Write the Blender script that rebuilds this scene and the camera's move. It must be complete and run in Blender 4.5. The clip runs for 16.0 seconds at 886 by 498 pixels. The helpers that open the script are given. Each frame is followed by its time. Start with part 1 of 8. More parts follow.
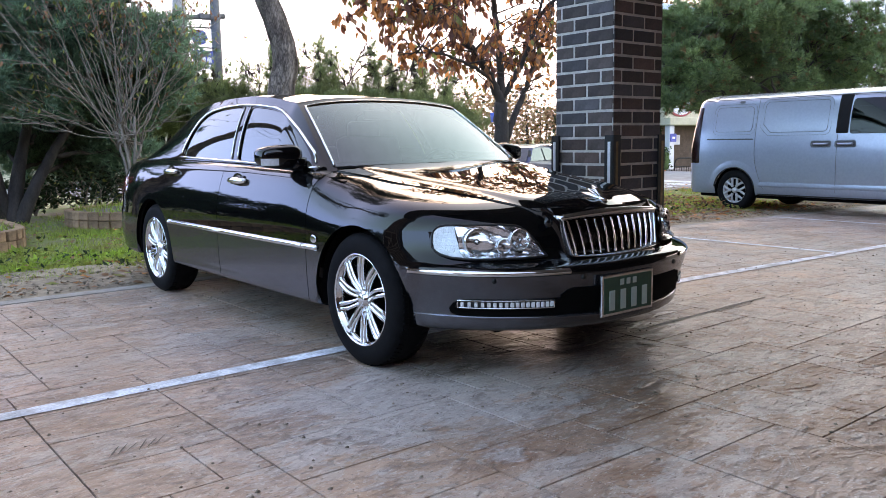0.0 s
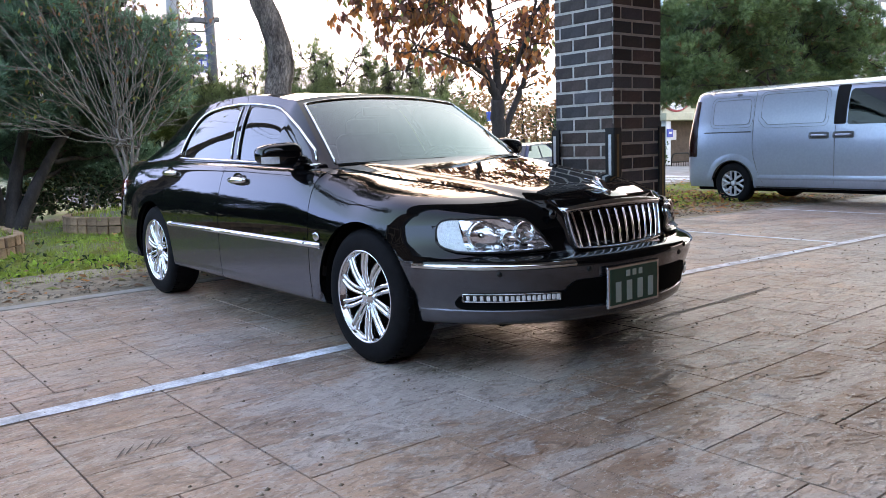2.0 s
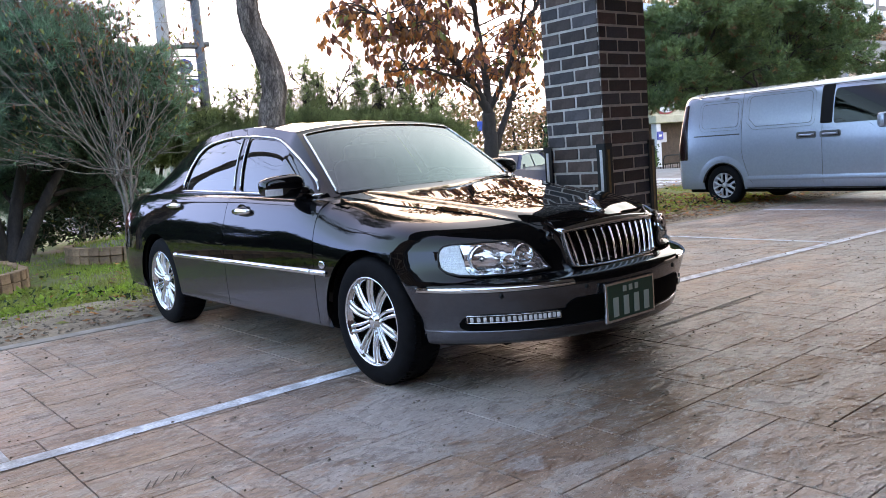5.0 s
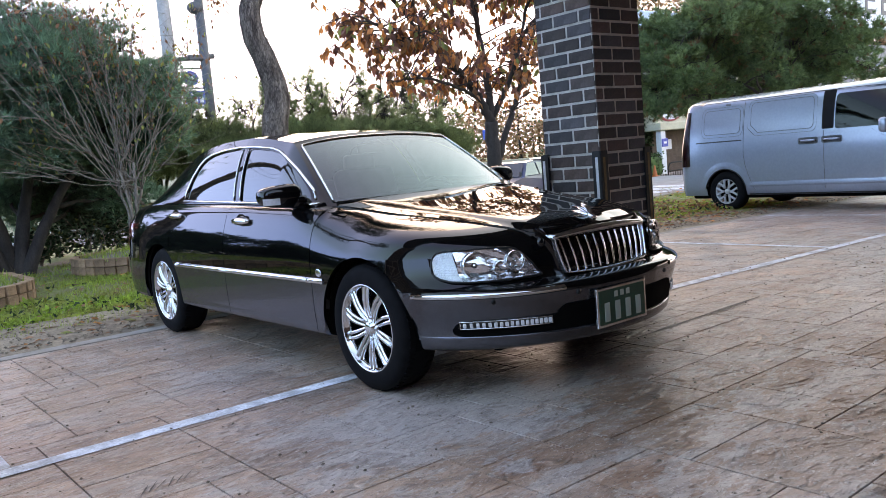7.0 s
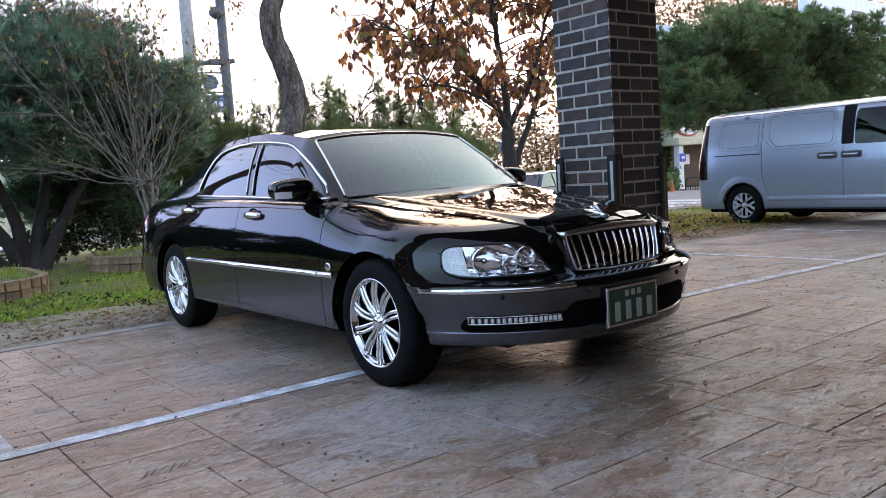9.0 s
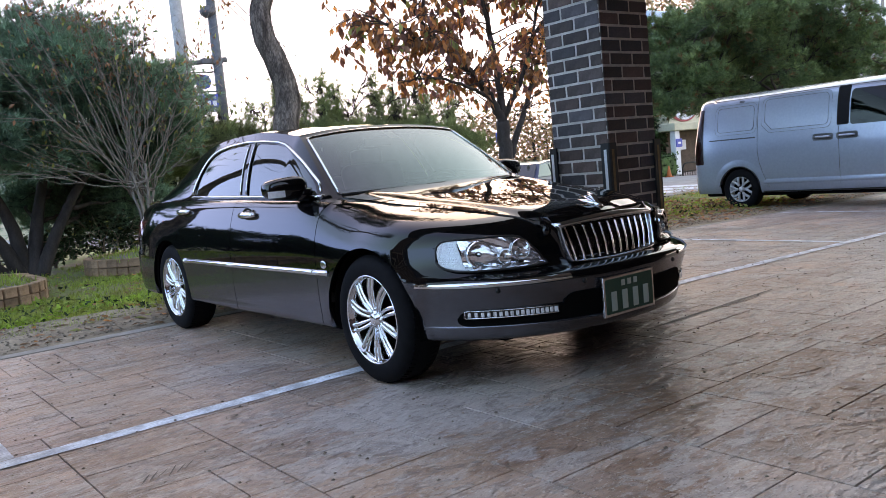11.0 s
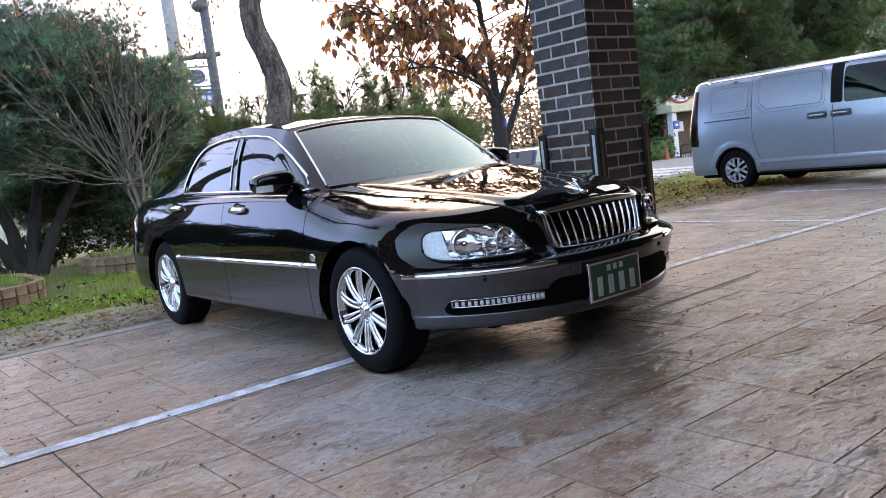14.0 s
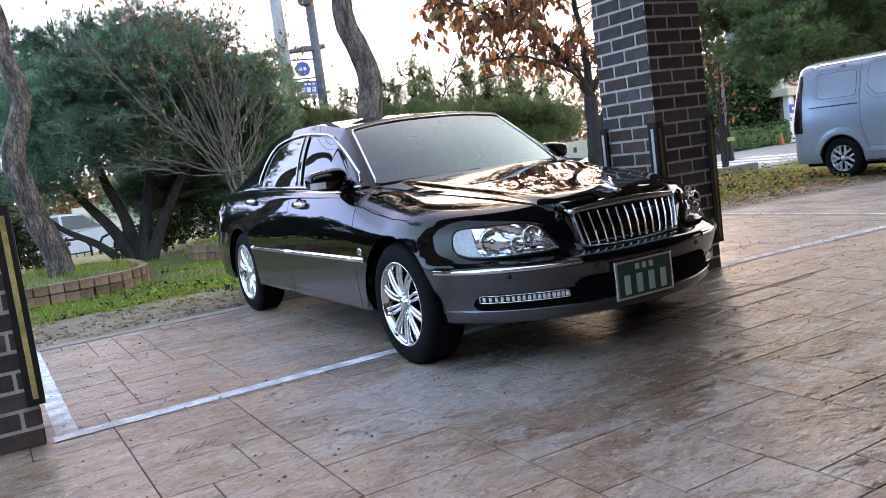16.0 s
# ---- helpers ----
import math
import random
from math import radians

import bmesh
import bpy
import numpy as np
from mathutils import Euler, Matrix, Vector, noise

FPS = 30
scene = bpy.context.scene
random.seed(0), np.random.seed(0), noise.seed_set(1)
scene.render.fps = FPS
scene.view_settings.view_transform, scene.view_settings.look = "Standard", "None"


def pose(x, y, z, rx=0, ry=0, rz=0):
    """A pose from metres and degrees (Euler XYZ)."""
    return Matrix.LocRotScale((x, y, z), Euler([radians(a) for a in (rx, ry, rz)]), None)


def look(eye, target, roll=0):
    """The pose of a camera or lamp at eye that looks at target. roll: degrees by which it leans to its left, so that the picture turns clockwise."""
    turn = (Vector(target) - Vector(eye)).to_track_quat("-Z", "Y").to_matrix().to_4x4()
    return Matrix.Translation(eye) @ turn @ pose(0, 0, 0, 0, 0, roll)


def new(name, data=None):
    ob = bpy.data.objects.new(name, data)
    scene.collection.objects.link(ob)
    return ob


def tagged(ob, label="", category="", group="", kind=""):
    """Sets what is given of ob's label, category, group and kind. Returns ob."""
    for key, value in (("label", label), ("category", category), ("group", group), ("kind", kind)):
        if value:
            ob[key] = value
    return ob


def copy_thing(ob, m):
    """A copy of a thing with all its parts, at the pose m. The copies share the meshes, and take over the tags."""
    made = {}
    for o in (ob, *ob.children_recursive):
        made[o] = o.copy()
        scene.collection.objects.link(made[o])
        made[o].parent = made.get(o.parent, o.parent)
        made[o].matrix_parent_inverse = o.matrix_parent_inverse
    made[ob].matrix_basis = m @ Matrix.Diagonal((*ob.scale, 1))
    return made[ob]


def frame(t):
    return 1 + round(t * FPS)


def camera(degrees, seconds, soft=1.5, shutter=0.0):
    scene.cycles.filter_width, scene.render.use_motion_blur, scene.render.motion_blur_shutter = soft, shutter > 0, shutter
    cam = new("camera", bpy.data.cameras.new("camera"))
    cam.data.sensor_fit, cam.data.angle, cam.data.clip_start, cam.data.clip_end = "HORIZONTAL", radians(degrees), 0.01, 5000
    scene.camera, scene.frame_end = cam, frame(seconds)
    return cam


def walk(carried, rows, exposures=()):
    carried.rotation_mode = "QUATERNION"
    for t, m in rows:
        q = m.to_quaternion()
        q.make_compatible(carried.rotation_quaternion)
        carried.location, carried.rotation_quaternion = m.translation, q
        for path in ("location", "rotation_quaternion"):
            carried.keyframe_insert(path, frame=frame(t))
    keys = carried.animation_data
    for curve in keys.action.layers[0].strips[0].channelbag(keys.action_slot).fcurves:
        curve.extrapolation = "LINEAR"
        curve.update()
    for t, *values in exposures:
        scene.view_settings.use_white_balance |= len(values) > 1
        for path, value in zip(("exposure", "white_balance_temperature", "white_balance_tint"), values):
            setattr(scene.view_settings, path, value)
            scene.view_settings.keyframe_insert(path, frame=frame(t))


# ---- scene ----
cam = camera(57.2, 16.0, 0.7)
PATH = [
    (0, (0.527, 0.686, 1.117), (1.77, 2.23, 0.852), -0.9),
    (0.5, (0.519, 0.69, 1.114), (1.763, 2.235, 0.857), -1.3),
    (1, (0.524, 0.701, 1.101), (1.768, 2.245, 0.844), -1.5),
    (1.5, (0.527, 0.716, 1.085), (1.773, 2.258, 0.823), -1.7),
    (2, (0.517, 0.721, 1.087), (1.764, 2.262, 0.823), -2.0),
    (2.5, (0.503, 0.721, 1.088), (1.751, 2.263, 0.827), -2.3),
    (3, (0.49, 0.714, 1.076), (1.74, 2.254, 0.822), -2.3),
    (3.5, (0.49, 0.728, 1.091), (1.743, 2.264, 0.825), -3.3),
    (4, (0.431, 0.692, 1.157), (1.692, 2.223, 0.896), -3.8),
    (4.5, (0.411, 0.66, 1.177), (1.672, 2.192, 0.926), -4.2),
    (7, (0.429, 0.541, 1.17), (1.675, 2.091, 0.952), -5.0),
    (7.5, (0.427, 0.542, 1.163), (1.673, 2.094, 0.958), -4.0),
    (8, (0.43, 0.544, 1.134), (1.651, 2.116, 0.946), -3.5),
    (8.5, (0.43, 0.538, 1.097), (1.653, 2.111, 0.915), -3.4),
    (9, (0.455, 0.544, 1.083), (1.675, 2.117, 0.897), -3.7),
    (11.5, (0.482, 0.537, 1.092), (1.701, 2.108, 0.885), -5.7),
    (12, (0.485, 0.539, 1.09), (1.704, 2.11, 0.881), -5.9),
    (12.5, (0.495, 0.536, 1.09), (1.712, 2.109, 0.874), -6.2),
    (13, (0.495, 0.525, 1.086), (1.71, 2.099, 0.865), -6.5),
    (13.5, (0.505, 0.495, 1.085), (1.716, 2.07, 0.857), -6.8),
    (14, (0.526, 0.471, 1.094), (1.737, 2.046, 0.861), -7.0),
    (14.5, (0.532, 0.451, 1.086), (1.715, 2.048, 0.859), -7.2),
    (15, (0.523, 0.367, 1.086), (1.592, 2.044, 0.87), -7.3),
    (15.5, (0.609, 0.272, 1.101), (1.651, 1.963, 0.869), -7.2),
    (16, (0.782, 0.137, 1.115), (1.762, 1.865, 0.882), -7.4),
]
walk(cam, [(t, look(eye, target, roll)) for t, eye, target, roll in PATH], [(0.0, 4.08, 11600, 20), (2.0, 4.06, 11600, 20), (3.5, 4.0, 11600, 20), (7.0, 3.9, 11600, 20), (8.0, 3.76, 11600, 20), (8.6, 3.68, 11600, 20), (9.2, 3.64, 11600, 20), (11.5, 3.72, 11600, 20), (12.5, 3.78, 11600, 20), (13.5, 3.9, 11600, 20), (15.0, 3.92, 11600, 20), (16.0, 4.0, 11600, 20)])

# ---- world, sun ----
SUN_EL, SUN_AZ = 18.0, 26.0          # degrees; azimuth counted from +y towards +x
world = bpy.data.worlds.new("sky")
scene.world = world
world.use_nodes = True
wn = world.node_tree.nodes
sky = wn.new("ShaderNodeTexSky")
sky.sky_type = "NISHITA"
sky.sun_disc = False
sky.sun_elevation = radians(SUN_EL)
sky.sun_rotation = radians(SUN_AZ)
sky.air_density, sky.dust_density, sky.ozone_density = 1.0, 0.15, 2.5
bg = wn["Background"]
bg.inputs["Strength"].default_value = 0.14
# thin high cloud: lifts the blue and levels the glow round the sun
lift = wn.new("ShaderNodeMix")
lift.data_type, lift.blend_type = "RGBA", "MULTIPLY"
lift.inputs[0].default_value = 1.0
lift.inputs[7].default_value = (0.66, 0.66, 0.66, 1)
level = wn.new("ShaderNodeMix")
level.data_type, level.blend_type = "RGBA", "DARKEN"
level.inputs[0].default_value = 1.0
# the veil is creamier towards the low sun's side, bluer away from it
toward = wn.new("ShaderNodeTexCoord")
axis = wn.new("ShaderNodeSeparateXYZ")
share = wn.new("ShaderNodeMapRange")
share.interpolation_type = "SMOOTHSTEP"
share.inputs["From Min"].default_value, share.inputs["From Max"].default_value = -0.75, 0.85
veil = wn.new("ShaderNodeMix")
veil.data_type = "RGBA"
veil.inputs[6].default_value = (0.60, 1.38, 3.75, 1)
veil.inputs[7].default_value = (1.80, 1.96, 2.70, 1)
world.node_tree.links.new(toward.outputs["Generated"], axis.inputs[0])
world.node_tree.links.new(axis.outputs[0], share.inputs["Value"])
world.node_tree.links.new(share.outputs[0], veil.inputs[0])
# and dimmer overhead than along the horizon
high = wn.new("ShaderNodeMapRange")
high.inputs["From Min"].default_value, high.inputs["From Max"].default_value = 0.22, 1.0
high.inputs["To Min"].default_value, high.inputs["To Max"].default_value = 1.0, 0.26
fade = wn.new("ShaderNodeVectorMath")
fade.operation = "SCALE"
world.node_tree.links.new(axis.outputs[2], high.inputs["Value"])
world.node_tree.links.new(veil.outputs[2], fade.inputs[0])
world.node_tree.links.new(high.outputs[0], fade.inputs["Scale"])
world.node_tree.links.new(fade.outputs[0], level.inputs[7])
world.node_tree.links.new(sky.outputs[0], lift.inputs[6])
world.node_tree.links.new(lift.outputs[2], level.inputs[6])
world.node_tree.links.new(level.outputs[2], bg.inputs["Color"])
sun_data = bpy.data.lights.new("sun", "SUN")
sun_data.energy, sun_data.angle, sun_data.color = 0.12, radians(45), (1.0, 0.86, 0.70)
sun = new("sun", sun_data)
az, el = radians(SUN_AZ), radians(SUN_EL)
sun.matrix_world = look((0, 0, 30), (-30 * math.sin(az) * math.cos(el), -30 * math.cos(az) * math.cos(el), 30 - 30 * math.sin(el)))

# ---- materials ----
def mat(name, color, rough=0.6, metal=0.0, vary=0.25, scale=6.0, bump=0.0, bump_scale=60.0, coat=0.0, ior=1.45, trans=0.0,
        tint=None, rand=0.0, spec=0.5, rough_vary=0.0, coords="Object", stretch=(1, 1, 1), detail=6.0):
    """A Principled material with noise at two scales, optional second tint, per-object variation and bump."""
    m = bpy.data.materials.new(name)
    m.use_nodes = True
    nt = m.node_tree
    n, l = nt.nodes, nt.links
    p = n["Principled BSDF"]
    p.inputs["Roughness"].default_value = rough
    p.inputs["Metallic"].default_value = metal
    p.inputs["IOR"].default_value = ior
    p.inputs["Transmission Weight"].default_value = trans
    p.inputs["Coat Weight"].default_value = coat
    p.inputs["Coat Roughness"].default_value = 0.03
    p.inputs["Specular IOR Level"].default_value = spec
    p.inputs["Base Color"].default_value = (*color, 1)
    tc = n.new("ShaderNodeTexCoord")
    mp = n.new("ShaderNodeMapping")
    mp.inputs["Scale"].default_value = stretch
    l.new(tc.outputs[coords], mp.inputs["Vector"])
    if vary > 0 or tint:
        big = n.new("ShaderNodeTexNoise")
        big.inputs["Scale"].default_value, big.inputs["Detail"].default_value = scale, detail
        l.new(mp.outputs[0], big.inputs["Vector"])
        fine = n.new("ShaderNodeTexNoise")
        fine.inputs["Scale"].default_value, fine.inputs["Detail"].default_value = scale * 9, 4
        l.new(mp.outputs[0], fine.inputs["Vector"])
        ramp = n.new("ShaderNodeMapRange")
        ramp.inputs["From Min"].default_value, ramp.inputs["From Max"].default_value = 0.35, 0.65
        l.new(big.outputs["Fac"], ramp.inputs["Value"])
        mix = n.new("ShaderNodeMix")
        mix.data_type = "RGBA"
        lo = tint if tint else tuple(c * (1 - vary) for c in color)
        hi = color if tint else tuple(min(1, c * (1 + vary)) for c in color)
        mix.inputs[6].default_value, mix.inputs[7].default_value = (*lo, 1), (*hi, 1)
        l.new(ramp.outputs[0], mix.inputs[0])
        mul = n.new("ShaderNodeMix")
        mul.data_type, mul.blend_type = "RGBA", "MULTIPLY"
        mul.inputs[0].default_value = 1.0
        g = n.new("ShaderNodeMapRange")
        g.inputs["From Min"].default_value, g.inputs["From Max"].default_value = 0.3, 0.7
        g.inputs["To Min"].default_value, g.inputs["To Max"].default_value = 1 - vary * 0.7, 1 + vary * 0.7
        l.new(fine.outputs["Fac"], g.inputs["Value"])
        l.new(mix.outputs[2], mul.inputs[6])
        l.new(g.outputs[0], mul.inputs[7])
        out = mul.outputs[2]
        if rand > 0:
            oi = n.new("ShaderNodeObjectInfo")
            gi = n.new("ShaderNodeNewGeometry")
            add = n.new("ShaderNodeMath")
            add.operation = "ADD"
            l.new(oi.outputs["Random"], add.inputs[0])
            l.new(gi.outputs["Random Per Island"], add.inputs[1])
            fr = n.new("ShaderNodeMath")
            fr.operation = "FRACT"
            l.new(add.outputs[0], fr.inputs[0])
            rr = n.new("ShaderNodeMapRange")
            rr.inputs["To Min"].default_value, rr.inputs["To Max"].default_value = 1 - rand, 1 + rand
            l.new(fr.outputs[0], rr.inputs["Value"])
            m2 = n.new("ShaderNodeMix")
            m2.data_type, m2.blend_type = "RGBA", "MULTIPLY"
            m2.inputs[0].default_value = 1.0
            l.new(out, m2.inputs[6])
            l.new(rr.outputs[0], m2.inputs[7])
            out = m2.outputs[2]
        l.new(out, p.inputs["Base Color"])
        if rough_vary > 0:
            rv = n.new("ShaderNodeMapRange")
            rv.inputs["From Min"].default_value, rv.inputs["From Max"].default_value = 0.35, 0.65
            rv.inputs["To Min"].default_value, rv.inputs["To Max"].default_value = max(0, rough - rough_vary), min(1, rough + rough_vary)
            l.new(big.outputs["Fac"], rv.inputs["Value"])
            l.new(rv.outputs[0], p.inputs["Roughness"])
    if bump > 0:
        bn = n.new("ShaderNodeTexNoise")
        bn.inputs["Scale"].default_value, bn.inputs["Detail"].default_value = bump_scale, 5
        l.new(mp.outputs[0], bn.inputs["Vector"])
        b = n.new("ShaderNodeBump")
        b.inputs["Strength"].default_value, b.inputs["Distance"].default_value = min(1, bump), 0.01
        l.new(bn.outputs["Fac"], b.inputs["Height"])
        l.new(b.outputs[0], p.inputs["Normal"])
    return m


M_BLACK = mat("black_paint", (0.0022, 0.0023, 0.0028), 0.025, 0, 0.1, ior=1.5)
M_GREY = mat("grey_paint", (0.118, 0.121, 0.136), 0.27, 0.92, 0.08, 40, coat=0.35)
M_CHROME = mat("chrome", (0.78, 0.79, 0.80), 0.06, 1.0, 0.03)
M_CHROME_SOFT = mat("chrome_dull", (0.62, 0.63, 0.65), 0.20, 1.0, 0.05)
M_TYRE = mat("tyre_rubber", (0.006, 0.006, 0.007), 0.75, 0, 0.2, 20, spec=0.12, bump=0.15, bump_scale=150)
M_PLASTIC = mat("black_plastic", (0.010, 0.010, 0.011), 0.45, 0, 0.15, 30)
M_DARK = mat("dark_void", (0.004, 0.004, 0.004), 0.9, 0, 0.1, spec=0.05)
M_CABIN = mat("cabin_trim", (0.03, 0.03, 0.033), 0.7, 0, 0.2, 12)


def pane(name, tint, ior, sheen=(0.95, 1, 0.985)):
    """Thin clear sheet: mirror-like by Fresnel, otherwise see-through with a tint."""
    m = bpy.data.materials.new(name)
    m.use_nodes = True
    n, l = m.node_tree.nodes, m.node_tree.links
    n.remove(n["Principled BSDF"])
    fr = n.new("ShaderNodeFresnel")
    fr.inputs["IOR"].default_value = ior
    tr, gl, mx = n.new("ShaderNodeBsdfTransparent"), n.new("ShaderNodeBsdfGlossy"), n.new("ShaderNodeMixShader")
    tr.inputs["Color"].default_value = (*tint, 1)
    gl.inputs["Roughness"].default_value = 0.012
    gl.inputs["Color"].default_value = (*sheen, 1)
    l.new(fr.outputs[0], mx.inputs[0])
    l.new(tr.outputs[0], mx.inputs[1])
    l.new(gl.outputs[0], mx.inputs[2])
    l.new(mx.outputs[0], n["Material Output"].inputs["Surface"])
    return m


M_LENS = pane("lamp_lens", (0.96, 0.97, 0.98), 1.28)
M_GLASS = pane("tinted_windscreen", (0.36, 0.44, 0.41), 2.15, (0.82, 0.95, 1.0))
M_DGLASS = pane("dark_tinted_glass", (0.05, 0.055, 0.06), 1.85)
M_VGLASS = pane("black_tinted_glass", (0.03, 0.034, 0.04), 1.48)
M_LAMPWHITE = mat("ribbed_lamp", (0.75, 0.77, 0.80), 0.18, 0.3, 0.1, 80)
M_RED = mat("tail_lamp_red", (0.25, 0.01, 0.012), 0.10, 0, 0.1, coat=1.0)
M_PLATE = mat("plate_green", (0.008, 0.050, 0.030), 0.45, 0, 0.12, 20)
M_WHITE = mat("white_letters", (0.36, 0.43, 0.39), 0.5, 0, 0.05)
M_LINE = mat("road_paint", (0.68, 0.715, 0.765), 0.75, 0, 0.30, 9, bump=0.25, bump_scale=120)
M_BRICK = mat("dark_brick", (0.076, 0.054, 0.047), 0.75, 0, 0.22, 9, bump=0.35, bump_scale=70, rand=0.42)
M_MORTAR = mat("mortar", (0.52, 0.47, 0.42), 0.9, 0, 0.15, 12, bump=0.3, bump_scale=90)


def slab_material():
    """Stamped slate concrete: pinkish tan with a grey film and brown patches, sealed, with cleft relief."""
    m = mat("stamped_concrete", (0.53, 0.350, 0.268), 0.40, 0, 0.20, 1.7, tint=(0.335, 0.225, 0.175), rand=0.13, rough_vary=0.12, spec=0.4, coords="Object")
    nt = m.node_tree
    n, l = nt.nodes, nt.links
    p = n["Principled BSDF"]
    geo = n.new("ShaderNodeNewGeometry")
    # the cleft runs along the rows, so every pattern is drawn out that way
    drawn = n.new("ShaderNodeVectorMath")
    drawn.operation = "MULTIPLY"
    drawn.inputs[1].default_value = (0.55, 1.0, 1.0)
    l.new(geo.outputs["Position"], drawn.inputs[0])
    src = p.inputs["Base Color"].links[0].from_socket

    def cover(fac, col):
        mx = n.new("ShaderNodeMix")
        mx.data_type = "RGBA"
        mx.inputs[7].default_value = (*col, 1)
        l.new(fac, mx.inputs[0])
        l.new(src, mx.inputs[6])
        return mx.outputs[2]

    def patches(sc, lo, hi, amount, rough=0.62, distort=0.6):
        t = n.new("ShaderNodeTexNoise")
        t.inputs["Scale"].default_value, t.inputs["Detail"].default_value, t.inputs["Roughness"].default_value = sc, 9, rough
        t.inputs["Distortion"].default_value = distort
        l.new(drawn.outputs[0], t.inputs["Vector"])
        r = n.new("ShaderNodeMapRange")
        r.inputs["From Min"].default_value, r.inputs["From Max"].default_value, r.inputs["To Max"].default_value = lo, hi, amount
        l.new(t.outputs["Fac"], r.inputs["Value"])
        return r.outputs[0]

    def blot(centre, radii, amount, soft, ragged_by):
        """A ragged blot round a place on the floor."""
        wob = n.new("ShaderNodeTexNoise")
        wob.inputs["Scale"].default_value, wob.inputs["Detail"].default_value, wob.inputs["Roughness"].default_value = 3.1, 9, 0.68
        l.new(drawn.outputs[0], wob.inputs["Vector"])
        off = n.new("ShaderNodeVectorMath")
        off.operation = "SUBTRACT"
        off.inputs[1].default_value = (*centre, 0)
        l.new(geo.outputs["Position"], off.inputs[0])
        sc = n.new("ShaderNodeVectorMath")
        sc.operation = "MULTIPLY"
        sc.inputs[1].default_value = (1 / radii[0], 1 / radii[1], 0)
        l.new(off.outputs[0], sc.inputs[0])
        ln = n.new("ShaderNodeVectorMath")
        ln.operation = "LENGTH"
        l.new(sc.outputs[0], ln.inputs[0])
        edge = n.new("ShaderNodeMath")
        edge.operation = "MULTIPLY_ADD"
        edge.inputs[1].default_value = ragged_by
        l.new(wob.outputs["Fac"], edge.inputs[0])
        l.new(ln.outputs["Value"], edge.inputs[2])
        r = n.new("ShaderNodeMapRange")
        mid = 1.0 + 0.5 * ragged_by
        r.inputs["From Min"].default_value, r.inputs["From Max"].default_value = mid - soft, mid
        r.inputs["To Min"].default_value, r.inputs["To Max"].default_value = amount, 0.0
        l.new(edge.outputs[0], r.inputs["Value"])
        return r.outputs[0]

    # broad tones: mauve grey, tan, red brown
    src = cover(patches(0.55, 0.46, 0.62, 0.55), (0.335, 0.285, 0.262))
    src = cover(patches(1.1, 0.52, 0.64, 0.50), (0.47, 0.300, 0.205))
    src = cover(patches(1.5, 0.53, 0.58, 0.45), (0.255, 0.150, 0.105))
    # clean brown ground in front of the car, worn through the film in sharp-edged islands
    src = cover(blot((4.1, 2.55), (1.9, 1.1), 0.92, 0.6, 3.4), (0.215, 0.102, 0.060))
    # grey film tracked round the front wheel
    src = cover(blot((2.75, 3.45), (0.95, 0.50), 0.62, 0.22, 5.5), (0.49, 0.450, 0.432))
    src = cover(patches(2.4, 0.525, 0.550, 0.48, 0.72, 0.9), (0.47, 0.415, 0.385))
    src = cover(patches(3.4, 0.550, 0.575, 0.50, 0.72, 0.9), (0.185, 0.128, 0.104))
    # stain under the nose, widened to paint in the shade below the car
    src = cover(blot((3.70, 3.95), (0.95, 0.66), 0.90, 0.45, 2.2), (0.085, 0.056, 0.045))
    # crumbs of film, pits and pale scuffs
    src = cover(patches(10.0, 0.545, 0.570, 0.45, 0.74), (0.50, 0.445, 0.410))
    src = cover(patches(16.0, 0.550, 0.580, 0.45, 0.74), (0.16, 0.112, 0.092))
    src = cover(patches(70.0, 0.60, 0.62, 0.60, 0.6, 0), (0.08, 0.06, 0.05))
    src = cover(patches(60.0, 0.60, 0.62, 0.50, 0.6, 0), (0.66, 0.61, 0.57))
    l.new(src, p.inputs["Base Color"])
    # cleft relief: broad swirls, torn ridges and fine grit
    prev = None
    for sc, dist, strength, distort in ((3.2, 0.05, 0.6, 0.7), (8.0, 0.018, 1.0, 0.9), (26.0, 0.010, 1.0, 0.5), (110.0, 0.003, 0.7, 0.0)):
        t = n.new("ShaderNodeTexNoise")
        t.inputs["Scale"].default_value, t.inputs["Detail"].default_value, t.inputs["Distortion"].default_value = sc, 6, distort
        if 5 < sc < 50:
            t.noise_type = "RIDGED_MULTIFRACTAL"
        l.new(drawn.outputs[0], t.inputs["Vector"])
        b = n.new("ShaderNodeBump")
        b.inputs["Strength"].default_value, b.inputs["Distance"].default_value = strength, dist
        l.new(t.outputs["Fac"], b.inputs["Height"])
        if prev:
            l.new(prev.outputs[0], b.inputs["Normal"])
        prev = b
    l.new(prev.outputs[0], p.inputs["Normal"])
    return m


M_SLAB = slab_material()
M_JOINT = mat("floor_joint", (0.055, 0.042, 0.036), 0.9, 0, 0.3, 3, tint=(0.16, 0.125, 0.105), coords="Object")
M_STAIN = mat("oily_stain", (0.075, 0.058, 0.050), 0.6, 0, 0.4, 14)
M_KERB = mat("kerb_stone", (0.31, 0.275, 0.245), 0.8, 0, 0.15, 7, bump=0.3, bump_scale=60, rand=0.1)
M_SOIL = mat("soil", (0.17, 0.135, 0.10), 0.95, 0, 0.3, 2.5, bump=0.8, bump_scale=18, tint=(0.20, 0.17, 0.14), coords="Object")
M_TURF = mat("turf", (0.145, 0.215, 0.055), 0.95, 0, 0.35, 1.6, bump=0.8, bump_scale=30, tint=(0.21, 0.165, 0.10))
